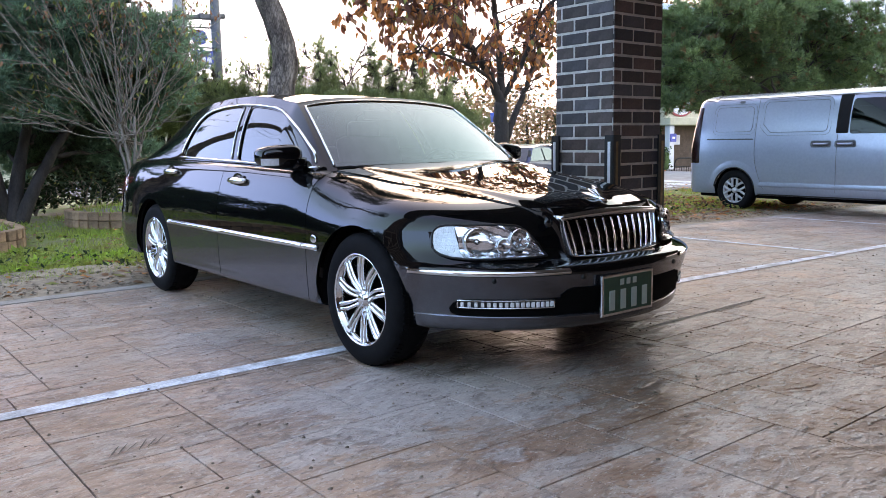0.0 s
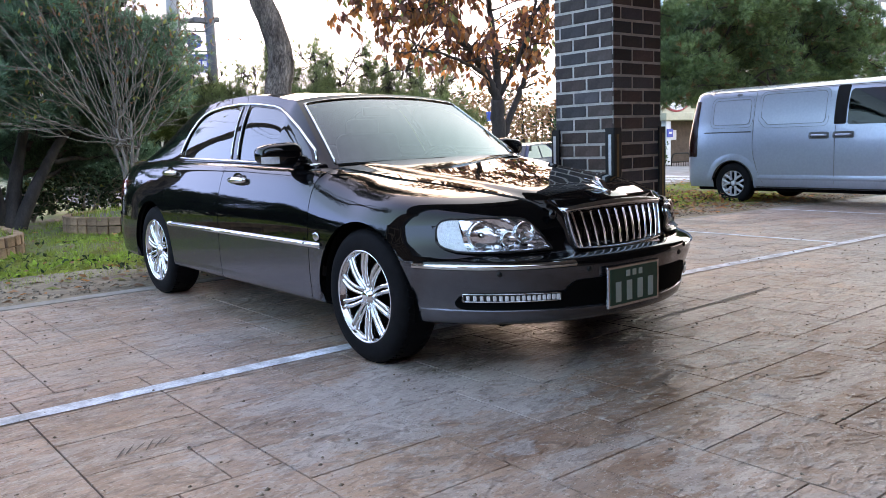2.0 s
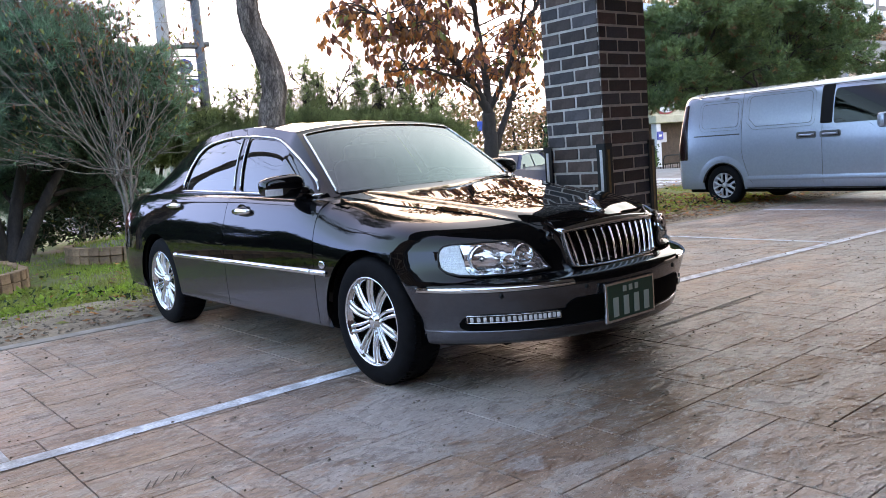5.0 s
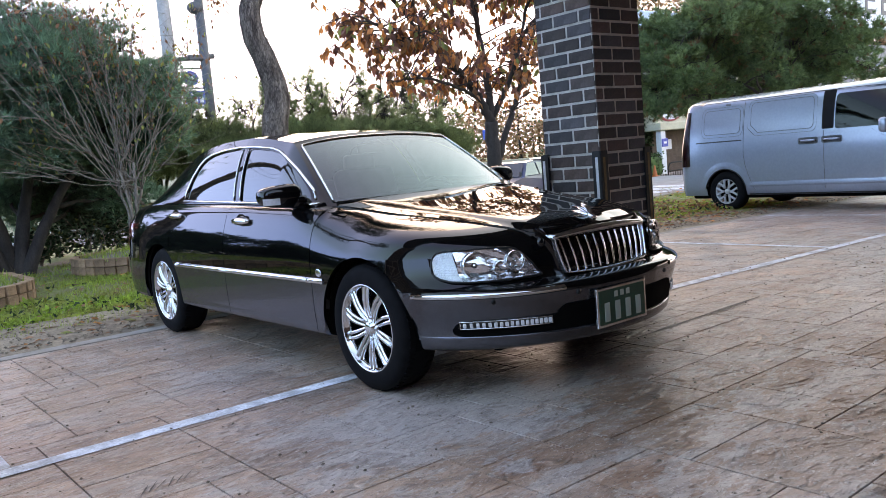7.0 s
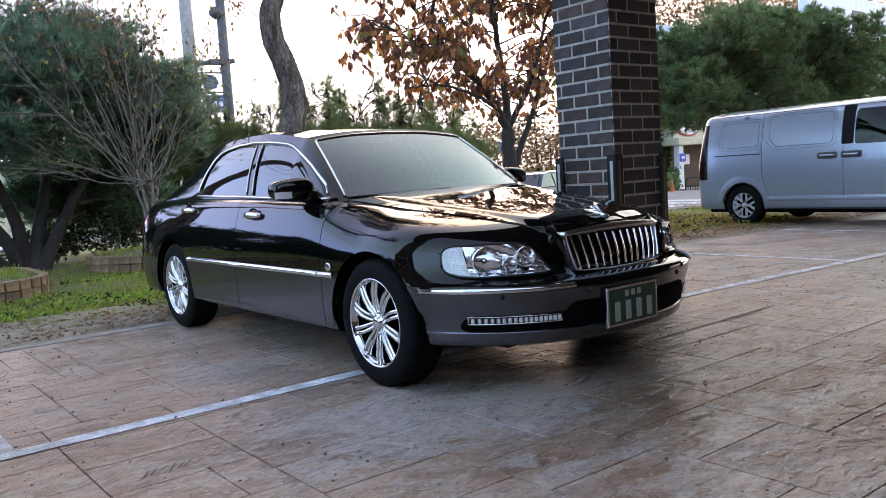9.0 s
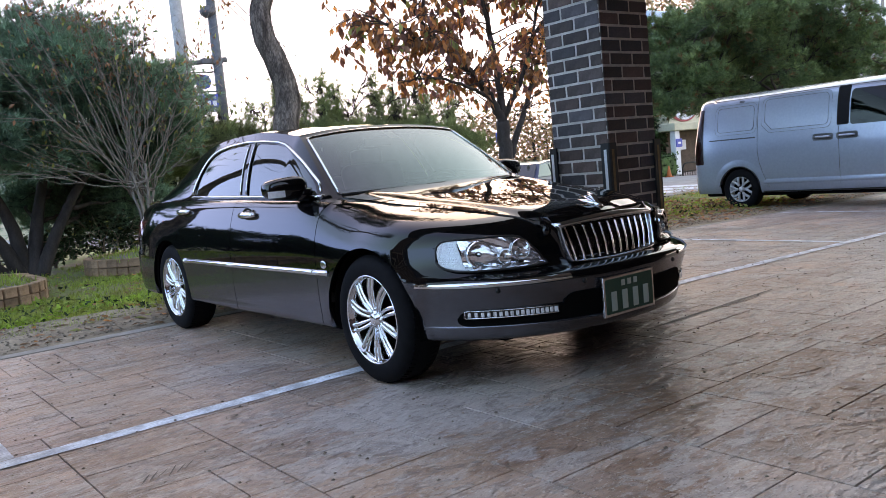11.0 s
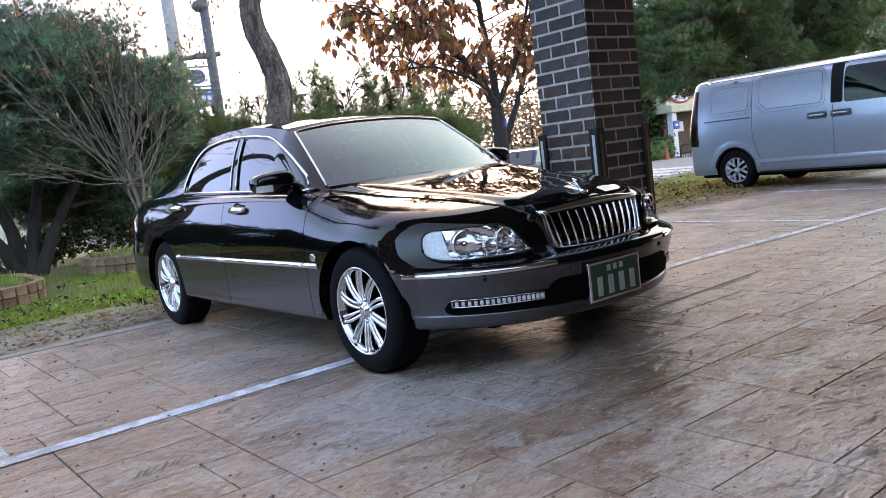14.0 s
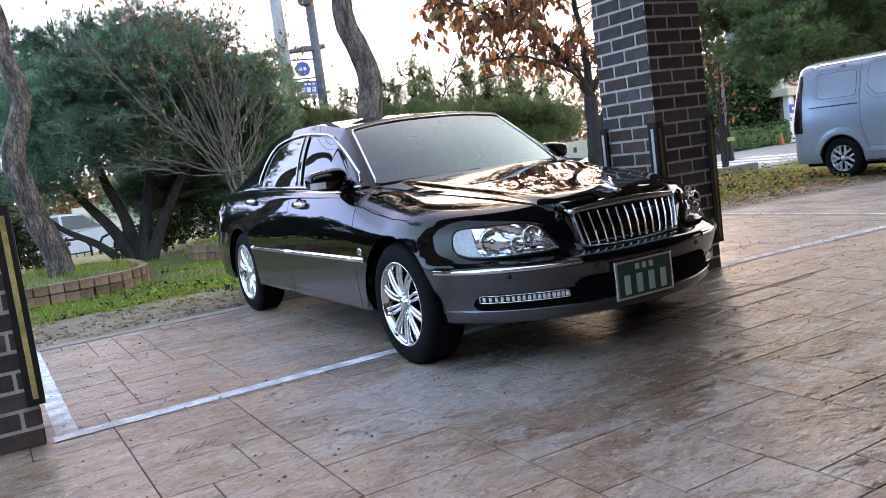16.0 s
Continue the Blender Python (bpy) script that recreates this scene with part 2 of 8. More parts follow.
M_GRAVEL = mat("gravel", (0.33, 0.255, 0.185), 0.9, 0, 0.40, 2.2, bump=1.0, bump_scale=45, tint=(0.19, 0.145, 0.105))
M_STONE = mat("pebble", (0.24, 0.19, 0.15), 0.85, 0, 0.3, 20, rand=0.45)
M_ASPHALT = mat("asphalt", (0.11, 0.11, 0.115), 0.8, 0, 0.15, 2, bump=0.3, bump_scale=80)
M_PAVER = mat("sidewalk", (0.33, 0.31, 0.30), 0.85, 0, 0.15, 3)
M_GRASS = mat("grass_blades", (0.26, 0.42, 0.06), 0.7, 0, 0.3, 2.0, rand=0.35, tint=(0.28, 0.27, 0.08))
M_NEEDLE_D = mat("pine_needles_dark", (0.055, 0.095, 0.048), 0.6, 0, 0.3, 1.3, rand=0.5, tint=(0.030, 0.060, 0.036))
M_NEEDLE = mat("pine_needles", (0.16, 0.245, 0.095), 0.55, 0, 0.3, 1.4, rand=0.5, tint=(0.080, 0.145, 0.068))
M_NEEDLE_B = mat("pine_needles_blue_green", (0.195, 0.37, 0.235), 0.55, 0, 0.3, 1.3, rand=0.5, tint=(0.070, 0.140, 0.090))
M_NEEDLE_L = mat("pine_needles_light", (0.27, 0.34, 0.15), 0.55, 0, 0.3, 1.4, rand=0.5, tint=(0.12, 0.165, 0.075))
M_NEEDLE_DRY = mat("pine_needles_dry", (0.17, 0.10, 0.04), 0.7, 0, 0.3, 2, rand=0.3)
M_LEAF_O = mat("leaf_orange", (0.525, 0.206, 0.069), 0.6, 0, 0.3, 3, rand=0.4)
M_LEAF_B = mat("leaf_brown", (0.270, 0.130, 0.070), 0.6, 0, 0.3, 3, rand=0.4)
M_LEAF_R = mat("leaf_dark_red", (0.188, 0.075, 0.053), 0.6, 0, 0.3, 3, rand=0.4)
M_LEAF_G = mat("leaf_green", (0.26, 0.29, 0.09), 0.55, 0, 0.3, 3, rand=0.4)
M_LEAF_DG = mat("leaf_dark_green", (0.028, 0.052, 0.018), 0.75, 0, 0.3, 3, rand=0.4)
M_BARK = mat("pine_bark", (0.30, 0.235, 0.190), 0.9, 0, 0.35, 9, bump=1.0, bump_scale=22, tint=(0.085, 0.060, 0.048), stretch=(1, 1, 0.35))
M_BARK_D = mat("dark_bark", (0.040, 0.032, 0.027), 0.9, 0, 0.3, 9, bump=0.8, bump_scale=30, stretch=(1, 1, 0.35))
M_TWIG = mat("twig", (0.215, 0.178, 0.145), 0.85, 0, 0.25, 12)
M_CONC = mat("concrete_pole", (0.33, 0.32, 0.30), 0.85, 0, 0.15, 4, bump=0.2)
M_STEEL = mat("grey_steel", (0.10, 0.105, 0.11), 0.5, 0.4, 0.15, 8)
M_BLUE = mat("sign_blue", (0.045, 0.085, 0.42), 0.45, 0, 0.08)
M_SILVER = mat("silver_paint", (0.34, 0.40, 0.49), 0.27, 0.55, 0.04, 30, coat=0.6)
M_ALLOY = mat("silver_alloy", (0.52, 0.53, 0.55), 0.35, 0.3, 0.05, 20)
M_WALL = mat("render_wall", (0.30, 0.28, 0.26), 0.85, 0, 0.12, 2, bump=0.2)
M_CEIL = mat("soffit_panels", (0.20, 0.19, 0.18), 0.7, 0, 0.08, 3)
M_RUBBER = mat("rubber_guard", (0.010, 0.010, 0.010), 0.55, 0, 0.2, 20)
M_REFLECT = mat("reflective_tape", (0.66, 0.68, 0.68), 0.35, 0.0, 0.12, 20)
M_BROWNTAPE = mat("dirty_tape", (0.16, 0.10, 0.045), 0.6, 0, 0.3, 14)
M_YELLOW = mat("worn_yellow_tape", (0.50, 0.38, 0.14), 0.5, 0, 0.3, 14)
M_REDBRICK = mat("planter_brick", (0.31, 0.180, 0.108), 0.85, 0, 0.25, 9, bump=0.4, bump_scale=60, rand=0.3)
M_WOODW = mat("brown_cladding", (0.115, 0.078, 0.055), 0.8, 0, 0.2, 6)
M_CREAM = mat("cream_panel", (0.55, 0.50, 0.36), 0.7, 0, 0.1, 3)
M_SIGNW = mat("sign_white", (0.72, 0.74, 0.77), 0.5, 0, 0.06, 3)
M_SIGNB = mat("sign_pale_blue", (0.38, 0.52, 0.66), 0.5, 0, 0.06, 3)
M_SIGNR = mat("sign_red", (0.42, 0.06, 0.07), 0.5, 0, 0.1, 5)
M_HEDGE = mat("hedge_green", (0.040, 0.085, 0.022), 0.75, 0, 0.4, 4, rand=0.4, bump=0.8, bump_scale=14)
M_BLUECAR = mat("car_blue", (0.030, 0.050, 0.105), 0.3, 0, 0.05, coat=0.3)
M_WHITECAR = mat("car_white", (0.62, 0.63, 0.64), 0.25, 0.0, 0.05, coat=0.7)
M_ORANGE = mat("cone_orange", (0.55, 0.12, 0.03), 0.6, 0, 0.1)
M_TARP = mat("blue_sheet", (0.015, 0.10, 0.42), 0.5, 0, 0.1)
M_FARTREE = mat("far_trees", (0.34, 0.20, 0.105), 0.9, 0, 0.3, 0.6, rand=0.35, tint=(0.24, 0.18, 0.10))


def leafy(m, share):
    """Lets light through thin leaves and needles."""
    nt = m.node_tree
    p = nt.nodes["Principled BSDF"]
    out = nt.nodes["Material Output"]
    tr = nt.nodes.new("ShaderNodeBsdfTranslucent")
    mx = nt.nodes.new("ShaderNodeMixShader")
    mx.inputs[0].default_value = share
    nt.links.new(p.inputs["Base Color"].links[0].from_socket, tr.inputs["Color"])
    nt.links.new(p.outputs[0], mx.inputs[1])
    nt.links.new(tr.outputs[0], mx.inputs[2])
    nt.links.new(mx.outputs[0], out.inputs["Surface"])


for m, share in ((M_LEAF_O, 0.5), (M_LEAF_B, 0.4), (M_LEAF_R, 0.4), (M_LEAF_G, 0.5), (M_LEAF_DG, 0.12), (M_GRASS, 0.4), (M_NEEDLE, 0.45), (M_NEEDLE_D, 0.2), (M_NEEDLE_B, 0.5), (M_NEEDLE_L, 0.65), (M_FARTREE, 0.4)):
    leafy(m, share)


def plated(m, scale):
    """Pine bark: plates parted by dark cracks."""
    nt = m.node_tree
    n, l = nt.nodes, nt.links
    p = n["Principled BSDF"]
    tc, mp = n.new("ShaderNodeTexCoord"), n.new("ShaderNodeMapping")
    mp.inputs["Scale"].default_value = (scale, scale, scale * 0.26)
    l.new(tc.outputs["Object"], mp.inputs["Vector"])
    wob = n.new("ShaderNodeTexNoise")
    wob.inputs["Scale"].default_value, wob.inputs["Detail"].default_value = 0.9, 5
    big = n.new("ShaderNodeVectorMath")
    big.operation = "SCALE"
    big.inputs["Scale"].default_value = 2.6
    l.new(wob.outputs["Color"], big.inputs[0])
    l.new(mp.outputs[0], wob.inputs["Vector"])
    add = n.new("ShaderNodeVectorMath")
    l.new(mp.outputs[0], add.inputs[0])
    l.new(big.outputs[0], add.inputs[1])
    v = n.new("ShaderNodeTexVoronoi")
    v.feature = "DISTANCE_TO_EDGE"
    v.inputs["Scale"].default_value = 1.0
    l.new(add.outputs[0], v.inputs["Vector"])
    r = n.new("ShaderNodeMapRange")
    r.inputs["From Max"].default_value = 0.16
    r.inputs["To Min"].default_value = 0.45
    l.new(v.outputs["Distance"], r.inputs["Value"])
    mx = n.new("ShaderNodeMix")
    mx.data_type, mx.blend_type = "RGBA", "MULTIPLY"
    mx.inputs[0].default_value = 1.0
    l.new(p.inputs["Base Color"].links[0].from_socket, mx.inputs[6])
    l.new(r.outputs[0], mx.inputs[7])
    l.new(mx.outputs[2], p.inputs["Base Color"])
    b = n.new("ShaderNodeBump")
    b.inputs["Strength"].default_value, b.inputs["Distance"].default_value = 1.0, 0.03
    l.new(r.outputs[0], b.inputs["Height"])
    l.new(p.inputs["Normal"].links[0].from_socket, b.inputs["Normal"])
    l.new(b.outputs[0], p.inputs["Normal"])


plated(M_BARK, 27.0)
M_BRICK_B = mat("dark_blue_brick", (0.066, 0.058, 0.060), 0.7, 0, 0.2, 9, bump=0.35, bump_scale=70, rand=0.4)
M_BRICK_R = mat("dark_red_brick", (0.105, 0.066, 0.055), 0.8, 0, 0.22, 9, bump=0.35, bump_scale=70, rand=0.35)

# ---- building helpers ----
def thing(name, loc, label, category, group="", rz=0.0, kind=""):
    """An Empty at the base of a thing; its parts hang under it."""
    ob = new(name)
    ob.empty_display_size = 0.1
    ob.matrix_world = pose(*loc, 0, 0, rz)
    return tagged(ob, label, category, group, kind)


def mesh_part(name, verts, faces, mats, parent=None, label="", smooth=False, face_mats=None):
    me = bpy.data.meshes.new(name)
    me.from_pydata([tuple(v) for v in verts], [], [tuple(f) for f in faces])
    for m in (mats if isinstance(mats, (list, tuple)) else [mats]):
        me.materials.append(m)
    if face_mats is not None:
        me.polygons.foreach_set("material_index", list(face_mats))
    if smooth:
        me.polygons.foreach_set("use_smooth", [True] * len(me.polygons))
    me.update()
    ob = new(name, me)
    ob.parent = parent
    if label:
        ob["label"] = label
    return ob


def part(name, bm, mats, parent=None, label="", smooth=False):
    me = bpy.data.meshes.new(name)
    bm.normal_update()
    bm.to_mesh(me)
    bm.free()
    for m in (mats if isinstance(mats, (list, tuple)) else [mats]):
        me.materials.append(m)
    if smooth:
        me.polygons.foreach_set("use_smooth", [True] * len(me.polygons))
    ob = new(name, me)
    ob.parent = parent
    if label:
        ob["label"] = label
    return ob


def box_bm(x0, x1, y0, y1, z0, z1, bevel=0.0, seg=2, bm=None):
    own = bm is None
    bm = bm or bmesh.new()
    r = bmesh.ops.create_cube(bm, size=1.0)
    vs = r["verts"]
    bmesh.ops.scale(bm, vec=(x1 - x0, y1 - y0, z1 - z0), verts=vs)
    bmesh.ops.translate(bm, vec=((x0 + x1) / 2, (y0 + y1) / 2, (z0 + z1) / 2), verts=vs)
    if bevel > 0:
        es = list({e for v in vs for e in v.link_edges})
        bmesh.ops.bevel(bm, geom=es, offset=bevel, segments=seg, affect="EDGES", profile=0.5)
    return bm


def box(name, x0, x1, y0, y1, z0, z1, m, parent=None, label="", bevel=0.0):
    return part(name, box_bm(x0, x1, y0, y1, z0, z1, bevel), m, parent, label)


def grid_faces(nu, nv, closed_u=False):
    fs = []
    for i in range(nu if closed_u else nu - 1):
        for j in range(nv - 1):
            a, b = i * nv + j, ((i + 1) % nu) * nv + j
            fs.append((a, b, b + 1, a + 1))
    return fs


def tube(points, radii, sides=8, closed=False):
    """Verts and faces of a tube along points; radii a number or one a point."""
    pts = [Vector(p) for p in points]
    n = len(pts)
    rad = radii if isinstance(radii, (list, tuple)) else [radii] * n
    verts, faces = [], []
    up = Vector((0.13, 0.21, 0.97)).normalized()
    for i, p in enumerate(pts):
        a = pts[(i - 1) % n] if closed else pts[max(i - 1, 0)]
        b = pts[(i + 1) % n] if closed else pts[min(i + 1, n - 1)]
        d = (b - a).normalized() if (b - a).length > 1e-9 else Vector((0, 0, 1))
        s = d.cross(up)
        if s.length < 1e-3:
            s = d.cross(Vector((1, 0, 0)))
        s.normalize()
        u = s.cross(d).normalized()
        up = u
        for k in range(sides):
            t = 2 * math.pi * k / sides
            verts.append(p + (s * math.cos(t) + u * math.sin(t)) * rad[i])
    for i in range(n if closed else n - 1):
        for k in range(sides):
            a, b = i * sides, ((i + 1) % n) * sides
            faces.append((a + k, a + (k + 1) % sides, b + (k + 1) % sides, b + k))
    if not closed:
        faces.append(tuple(range(sides - 1, -1, -1)))
        faces.append(tuple((n - 1) * sides + k for k in range(sides)))
    return verts, faces


def merge(chunks):
    """Joins (verts, faces) chunks into one."""
    V, F = [], []
    for v, f in chunks:
        o = len(V)
        V.extend(v)
        F.extend(tuple(i + o for i in q) for q in f)
    return V, F


def lathe(profile, n=48, axis="x"):
    """A turned form from (radius, along) pairs; open profile."""
    verts, faces = [], []
    for k in range(n):
        t = 2 * math.pi * k / n
        for r, a in profile:
            c, s = r * math.cos(t), r * math.sin(t)
            verts.append({"x": (a, c, s), "y": (c, a, s), "z": (c, s, a)}[axis])
    m = len(profile)
    for k in range(n):
        for j in range(m - 1):
            a, b = k * m + j, ((k + 1) % n) * m + j
            faces.append((a, b, b + 1, a + 1))
    return verts, faces


def outward(ob, centre):
    """Turns the faces of an open sheet so that they look away from a centre."""
    me = ob.data
    c = Vector(centre)
    score = sum(p.normal.dot(p.center - c) * p.area for p in me.polygons)
    if score < 0:
        me.flip_normals()
    return ob


def interp(x, xs, ys):
    return float(np.interp(x, xs, ys))


def smooth_interp(x, xs, ys):
    """Monotone-ish cubic through the points."""
    xs, ys = np.asarray(xs, float), np.asarray(ys, float)
    i = int(np.clip(np.searchsorted(xs, x) - 1, 0, len(xs) - 2))
    h = xs[i + 1] - xs[i]
    t = min(max((x - xs[i]) / h, 0), 1)
    d = (ys[1:] - ys[:-1]) / (xs[1:] - xs[:-1])
    m0 = d[0] if i == 0 else (d[i - 1] + d[i]) / 2 if d[i - 1] * d[i] > 0 else 0
    m1 = d[-1] if i + 1 == len(xs) - 1 else (d[i] + d[i + 1]) / 2 if d[i] * d[i + 1] > 0 else 0
    return float((2 * t**3 - 3 * t**2 + 1) * ys[i] + (t**3 - 2 * t**2 + t) * h * m0 + (-2 * t**3 + 3 * t**2) * ys[i + 1] + (t**3 - t**2) * h * m1)

# ---- the black sedan: y runs from its front axle back to its tail, x across ----
car = thing("sedan_car", (3.61, 4.05, 0), "glossy black and grey two-tone sedan parked over a white line", "car")
WB, WR = 2.84, 0.335
ARCH_R = 0.385
TWO_TONE = 0.548


def hw(z):
    return smooth_interp(z, [0.25, 0.262, 0.32, 0.50, 0.62, 0.75, 0.90, 1.02], [0.895, 0.918, 0.930, 0.938, 0.938, 0.929, 0.888, 0.838])


def front_b(z):
    return smooth_interp(z, [0.25, 0.262, 0.300, 0.322, 0.332, 0.44, 0.525, 0.548, 0.570, 0.66, 0.76, 0.90], [0.910, 0.952, 0.980, 0.984, 0.970, 0.984, 0.983, 0.970, 0.880, 0.850, 0.815, 0.74])


def rear_b(z):
    return smooth_interp(z, [0.25, 0.28, 0.34, 0.55, 0.585, 0.61, 0.75, 0.95, 1.05], [1.11, 1.20, 1.24, 1.26, 1.25, 1.20, 1.19, 1.16, 1.11])


def front_n(z):
    return smooth_interp(z, [0.25, 0.32, 0.40, 0.47, 0.53, 0.575, 0.62, 0.8], [2.14, 2.18, 2.27, 2.44, 2.58, 2.62, 2.35, 2.25])


def ztop(y):
    return smooth_interp(y, [-0.95, -0.7, -0.4, 0.0, 0.5, 1.2, 2.2, 3.0, 3.6, 4.1], [0.765, 0.79, 0.825, 0.876, 0.950, 0.987, 1.010, 1.015, 0.995, 0.955])


def zcentre(y):
    return smooth_interp(y, [-0.95, -0.84, -0.74, -0.5, 0.0, 0.55, 1.0, 3.0, 3.4, 3.9, 4.1], [0.74, 0.785, 0.822, 0.86, 0.928, 0.998, 1.01, 1.05, 1.045, 1.03, 1.00])


def shoulder(y, z):
    """How far the wing rolls in above the wheel."""
    t = max(0.0, (z - 0.62) / 0.26)
    return 0.050 * t * t * math.exp(-((y - 0.05) / 0.36) ** 2)


def outline(y, z):
    """Half width of the body at a place along it."""
    w = hw(z)
    if y < 0:
        b, n = front_b(z), front_n(z)
        return (w - shoulder(y, z)) * max(0.0, 1 - (min(-y, b) / b) ** n) ** (1 / n)
    if y > WB:
        b, n = rear_b(z), 4.2
        return w * max(0.0, 1 - (min(y - WB, b) / b) ** n) ** (1 / n)
    return (w - shoulder(y, z)) * (1 + 0.006 * math.sin(math.pi * y / WB))


def front_y(x, z):
    """Where the front face stands at a lateral place and height."""
    w, b, n = hw(z), front_b(z), front_n(z)
    return -b * max(0.0, 1 - min(1, abs(x) / w) ** n) ** (1 / n)


def rear_y(x, z):
    w, b = hw(z), rear_b(z)
    return WB + b * max(0.0, 1 - min(1, abs(x) / w) ** 4.2) ** (1 / 4.2)


def arch(y):
    z = 0.0
    for c in (0.0, WB):
        d = abs(y - c)
        if d < ARCH_R:
            z = max(z, 0.325 + math.sqrt(ARCH_R**2 - d * d))
    return z


GAPS = [0.475, 1.615, 2.60]      # door shut lines
side_y = [-0.45]
for c in (0.0, WB):
    side_y += [c - ARCH_R * math.cos(math.pi * k / 28) for k in range(29)]
side_y += list(np.linspace(0.40, 2.44, 36)) + [-0.42, -0.40, 2.448, 3.235, 3.25]
for g in GAPS:
    side_y = [v for v in side_y if abs(v - g) > 0.012] + [g - 0.0028, g + 0.0028]
side_y = sorted(set(round(v, 5) for v in side_y))
LOW_ROWS = [0.252, 0.256, 0.264, 0.276, 0.295, 0.315, 0.322, 0.325, 0.329, 0.332, 0.36, 0.40, 0.44, 0.48, 0.515, 0.530, 0.540, TWO_TONE, 0.555, 0.562, 0.568, 0.574, 0.60, 0.63, 0.665, 0.70]
N_UP, N_ROLL, N_IN = 5, 10, 7
KF = 26


def hood_line(y):
    return interp(y, [-0.9, -0.76, -0.6, 0.0, 0.6], [0.38, 0.42, 0.47, 0.62, 0.735])


def top_h(x, y):
    """Height of the bonnet, cowl and boot surface."""
    s = max(0.05, outline(min(max(y, -0.78), 4.0), 0.8) - 0.06)
    t = min(1.0, abs(x) / s)
    h = zcentre(y) - (zcentre(y) - ztop(y)) * t**2.2
    if y < 0.7:
        edge = interp(y, [-0.8, 0.6], [0.36, 0.60])
        k = min(1, max(0, (edge - abs(x)) / 0.07 + 0.5))
        h += 0.012 * (k * k * (3 - 2 * k) - 0.5) * min(1, max(0, (0.65 - y) / 0.2))
    return h


def column(kind, v):
    """One upright strip of the body's left half, from sill to bonnet; kind: side, front or rear."""
    pts = []

    def at(z):
        if kind == "side":
            return -outline(v, z), v
        if kind == "front":
            b, n = front_b(z), front_n(z)
            t0 = math.acos((0.45 / b) ** (n / 2))
            th = t0 * v
            y = -b * math.cos(th) ** (2 / n)
            return -(hw(z) - shoulder(y, z)) * math.sin(th) ** (2 / n) if th > 0 else 0.0, y
        b, n = rear_b(z), 4.2
        t0 = math.acos((0.41 / b) ** (n / 2))
        th = t0 * v
        return -hw(z) * math.sin(th) ** (2 / n) if th > 0 else 0.0, WB + b * math.cos(th) ** (2 / n)

    for z in LOW_ROWS:
        x, y = at(z)
        if kind == "side":
            z = max(z, arch(y))
        x, y = at(z)
        pts.append((x, y, z))
    x0, y0, z0 = pts[-1]
    _, yc = at(0.80)
    zs = interp(v, [0.0, 0.62], [z0 + 0.005, max(z0 + 0.005, ztop(yc) - 0.085)]) if kind == "side" else z0 + (0.005 if kind == "front" else 0.10)
    for k in range(1, N_UP + 1):
        x, y = at(z0 + (zs - z0) * k / N_UP)
        pts.append((x, y, z0 + (zs - z0) * k / N_UP))
    # from the flank over the shoulder to the bonnet, belt or boot in one sweep
    x0, y0, z0 = pts[-1]
    _, yc = at(0.80)
    zt = ztop(yc)
    xc, yc = at(zt - 0.01)
    if kind == "rear":
        inward = Vector((-xc, 2.4 - yc, 0)).normalized()
        reach = 0.23
    else:
        turn = min(1, max(0, (0.42 - yc) / 0.87))
        inward = Vector((-xc, (0.9 - yc) * turn * turn * (3 - 2 * turn), 0)).normalized()
        reach = (abs(xc) - hood_line(yc)) / max(0.25, abs(inward.x)) if yc < 0.47 else 0.125 if yc < 3.0 else abs(xc) - 0.66
        if yc < 0.47:
            reach = 0.5 * (reach + 0.20 + math.sqrt((reach - 0.20) ** 2 + 0.01))
    q = Vector((xc, yc, 0)) + inward * max(0.02, reach)
    start, end = Vector((x0, y0, z0)), Vector((q.x, q.y, top_h(q.x, q.y) - 0.005))
    corner = Vector((xc, yc, zt))
    long_in = min(1.0, 0.17 / max(0.02, reach))
    c1 = start + (corner - start) * 0.78
    c2 = end + (corner - end) * (1 - 0.30 * long_in)
    c2.z = end.z + (corner.z - end.z) * (1 - 0.30 * long_in) + 0.004
    m = N_ROLL + N_IN
    for k in range(1, m + 1):
        t = k / m
        p = start * (1 - t) ** 3 + c1 * (3 * t * (1 - t) ** 2) + c2 * (3 * t * t * (1 - t)) + end * t**3
        pts.append(tuple(p))
    return pts


columns = [("front", k / KF) for k in range(KF)] + [("side", v) for v in side_y] + [("rear", 1 - k / KF) for k in range(1, KF + 1)]
half = [column(k, v) for k, v in columns]
NR = len(half[0])
i_gap = {g: next(i for i, (k, v) in enumerate(columns) if k == "side" and abs(v - (g - 0.0028)) < 1e-5) for g in GAPS}
i_ff = next(i for i, (k, v) in enumerate(columns) if k == "side" and abs(v + 0.40) < 1e-4)
i_rr = next(i for i, (k, v) in enumerate(columns) if k == "side" and abs(v - 3.235) < 1e-4)
r_ledge = LOW_ROWS.index(0.574)
r_tone = LOW_ROWS.index(TWO_TONE)
r_tone_front = LOW_ROWS.index(0.515)
panels = {}


def put_face(key, quad, tone, side):
    V, F, T, idx = panels.setdefault(key, ([], [], [], {}))
    ids = []
    for i, j in quad:
        if (i, j, side) not in idx:
            x, y, z = half[i][j]
            idx[(i, j, side)] = len(V)
            V.append((x * side, y, z))
        if idx[(i, j, side)] not in ids:
            ids.append(idx[(i, j, side)])
    pts = [Vector(V[k]) for k in ids]
    if len(ids) > 2 and sum(((pts[k] - pts[0]).cross(pts[k + 1] - pts[0])).length for k in range(1, len(pts) - 1)) > 1e-8:
        F.append(ids if side < 0 else ids[::-1])
        T.append(tone)


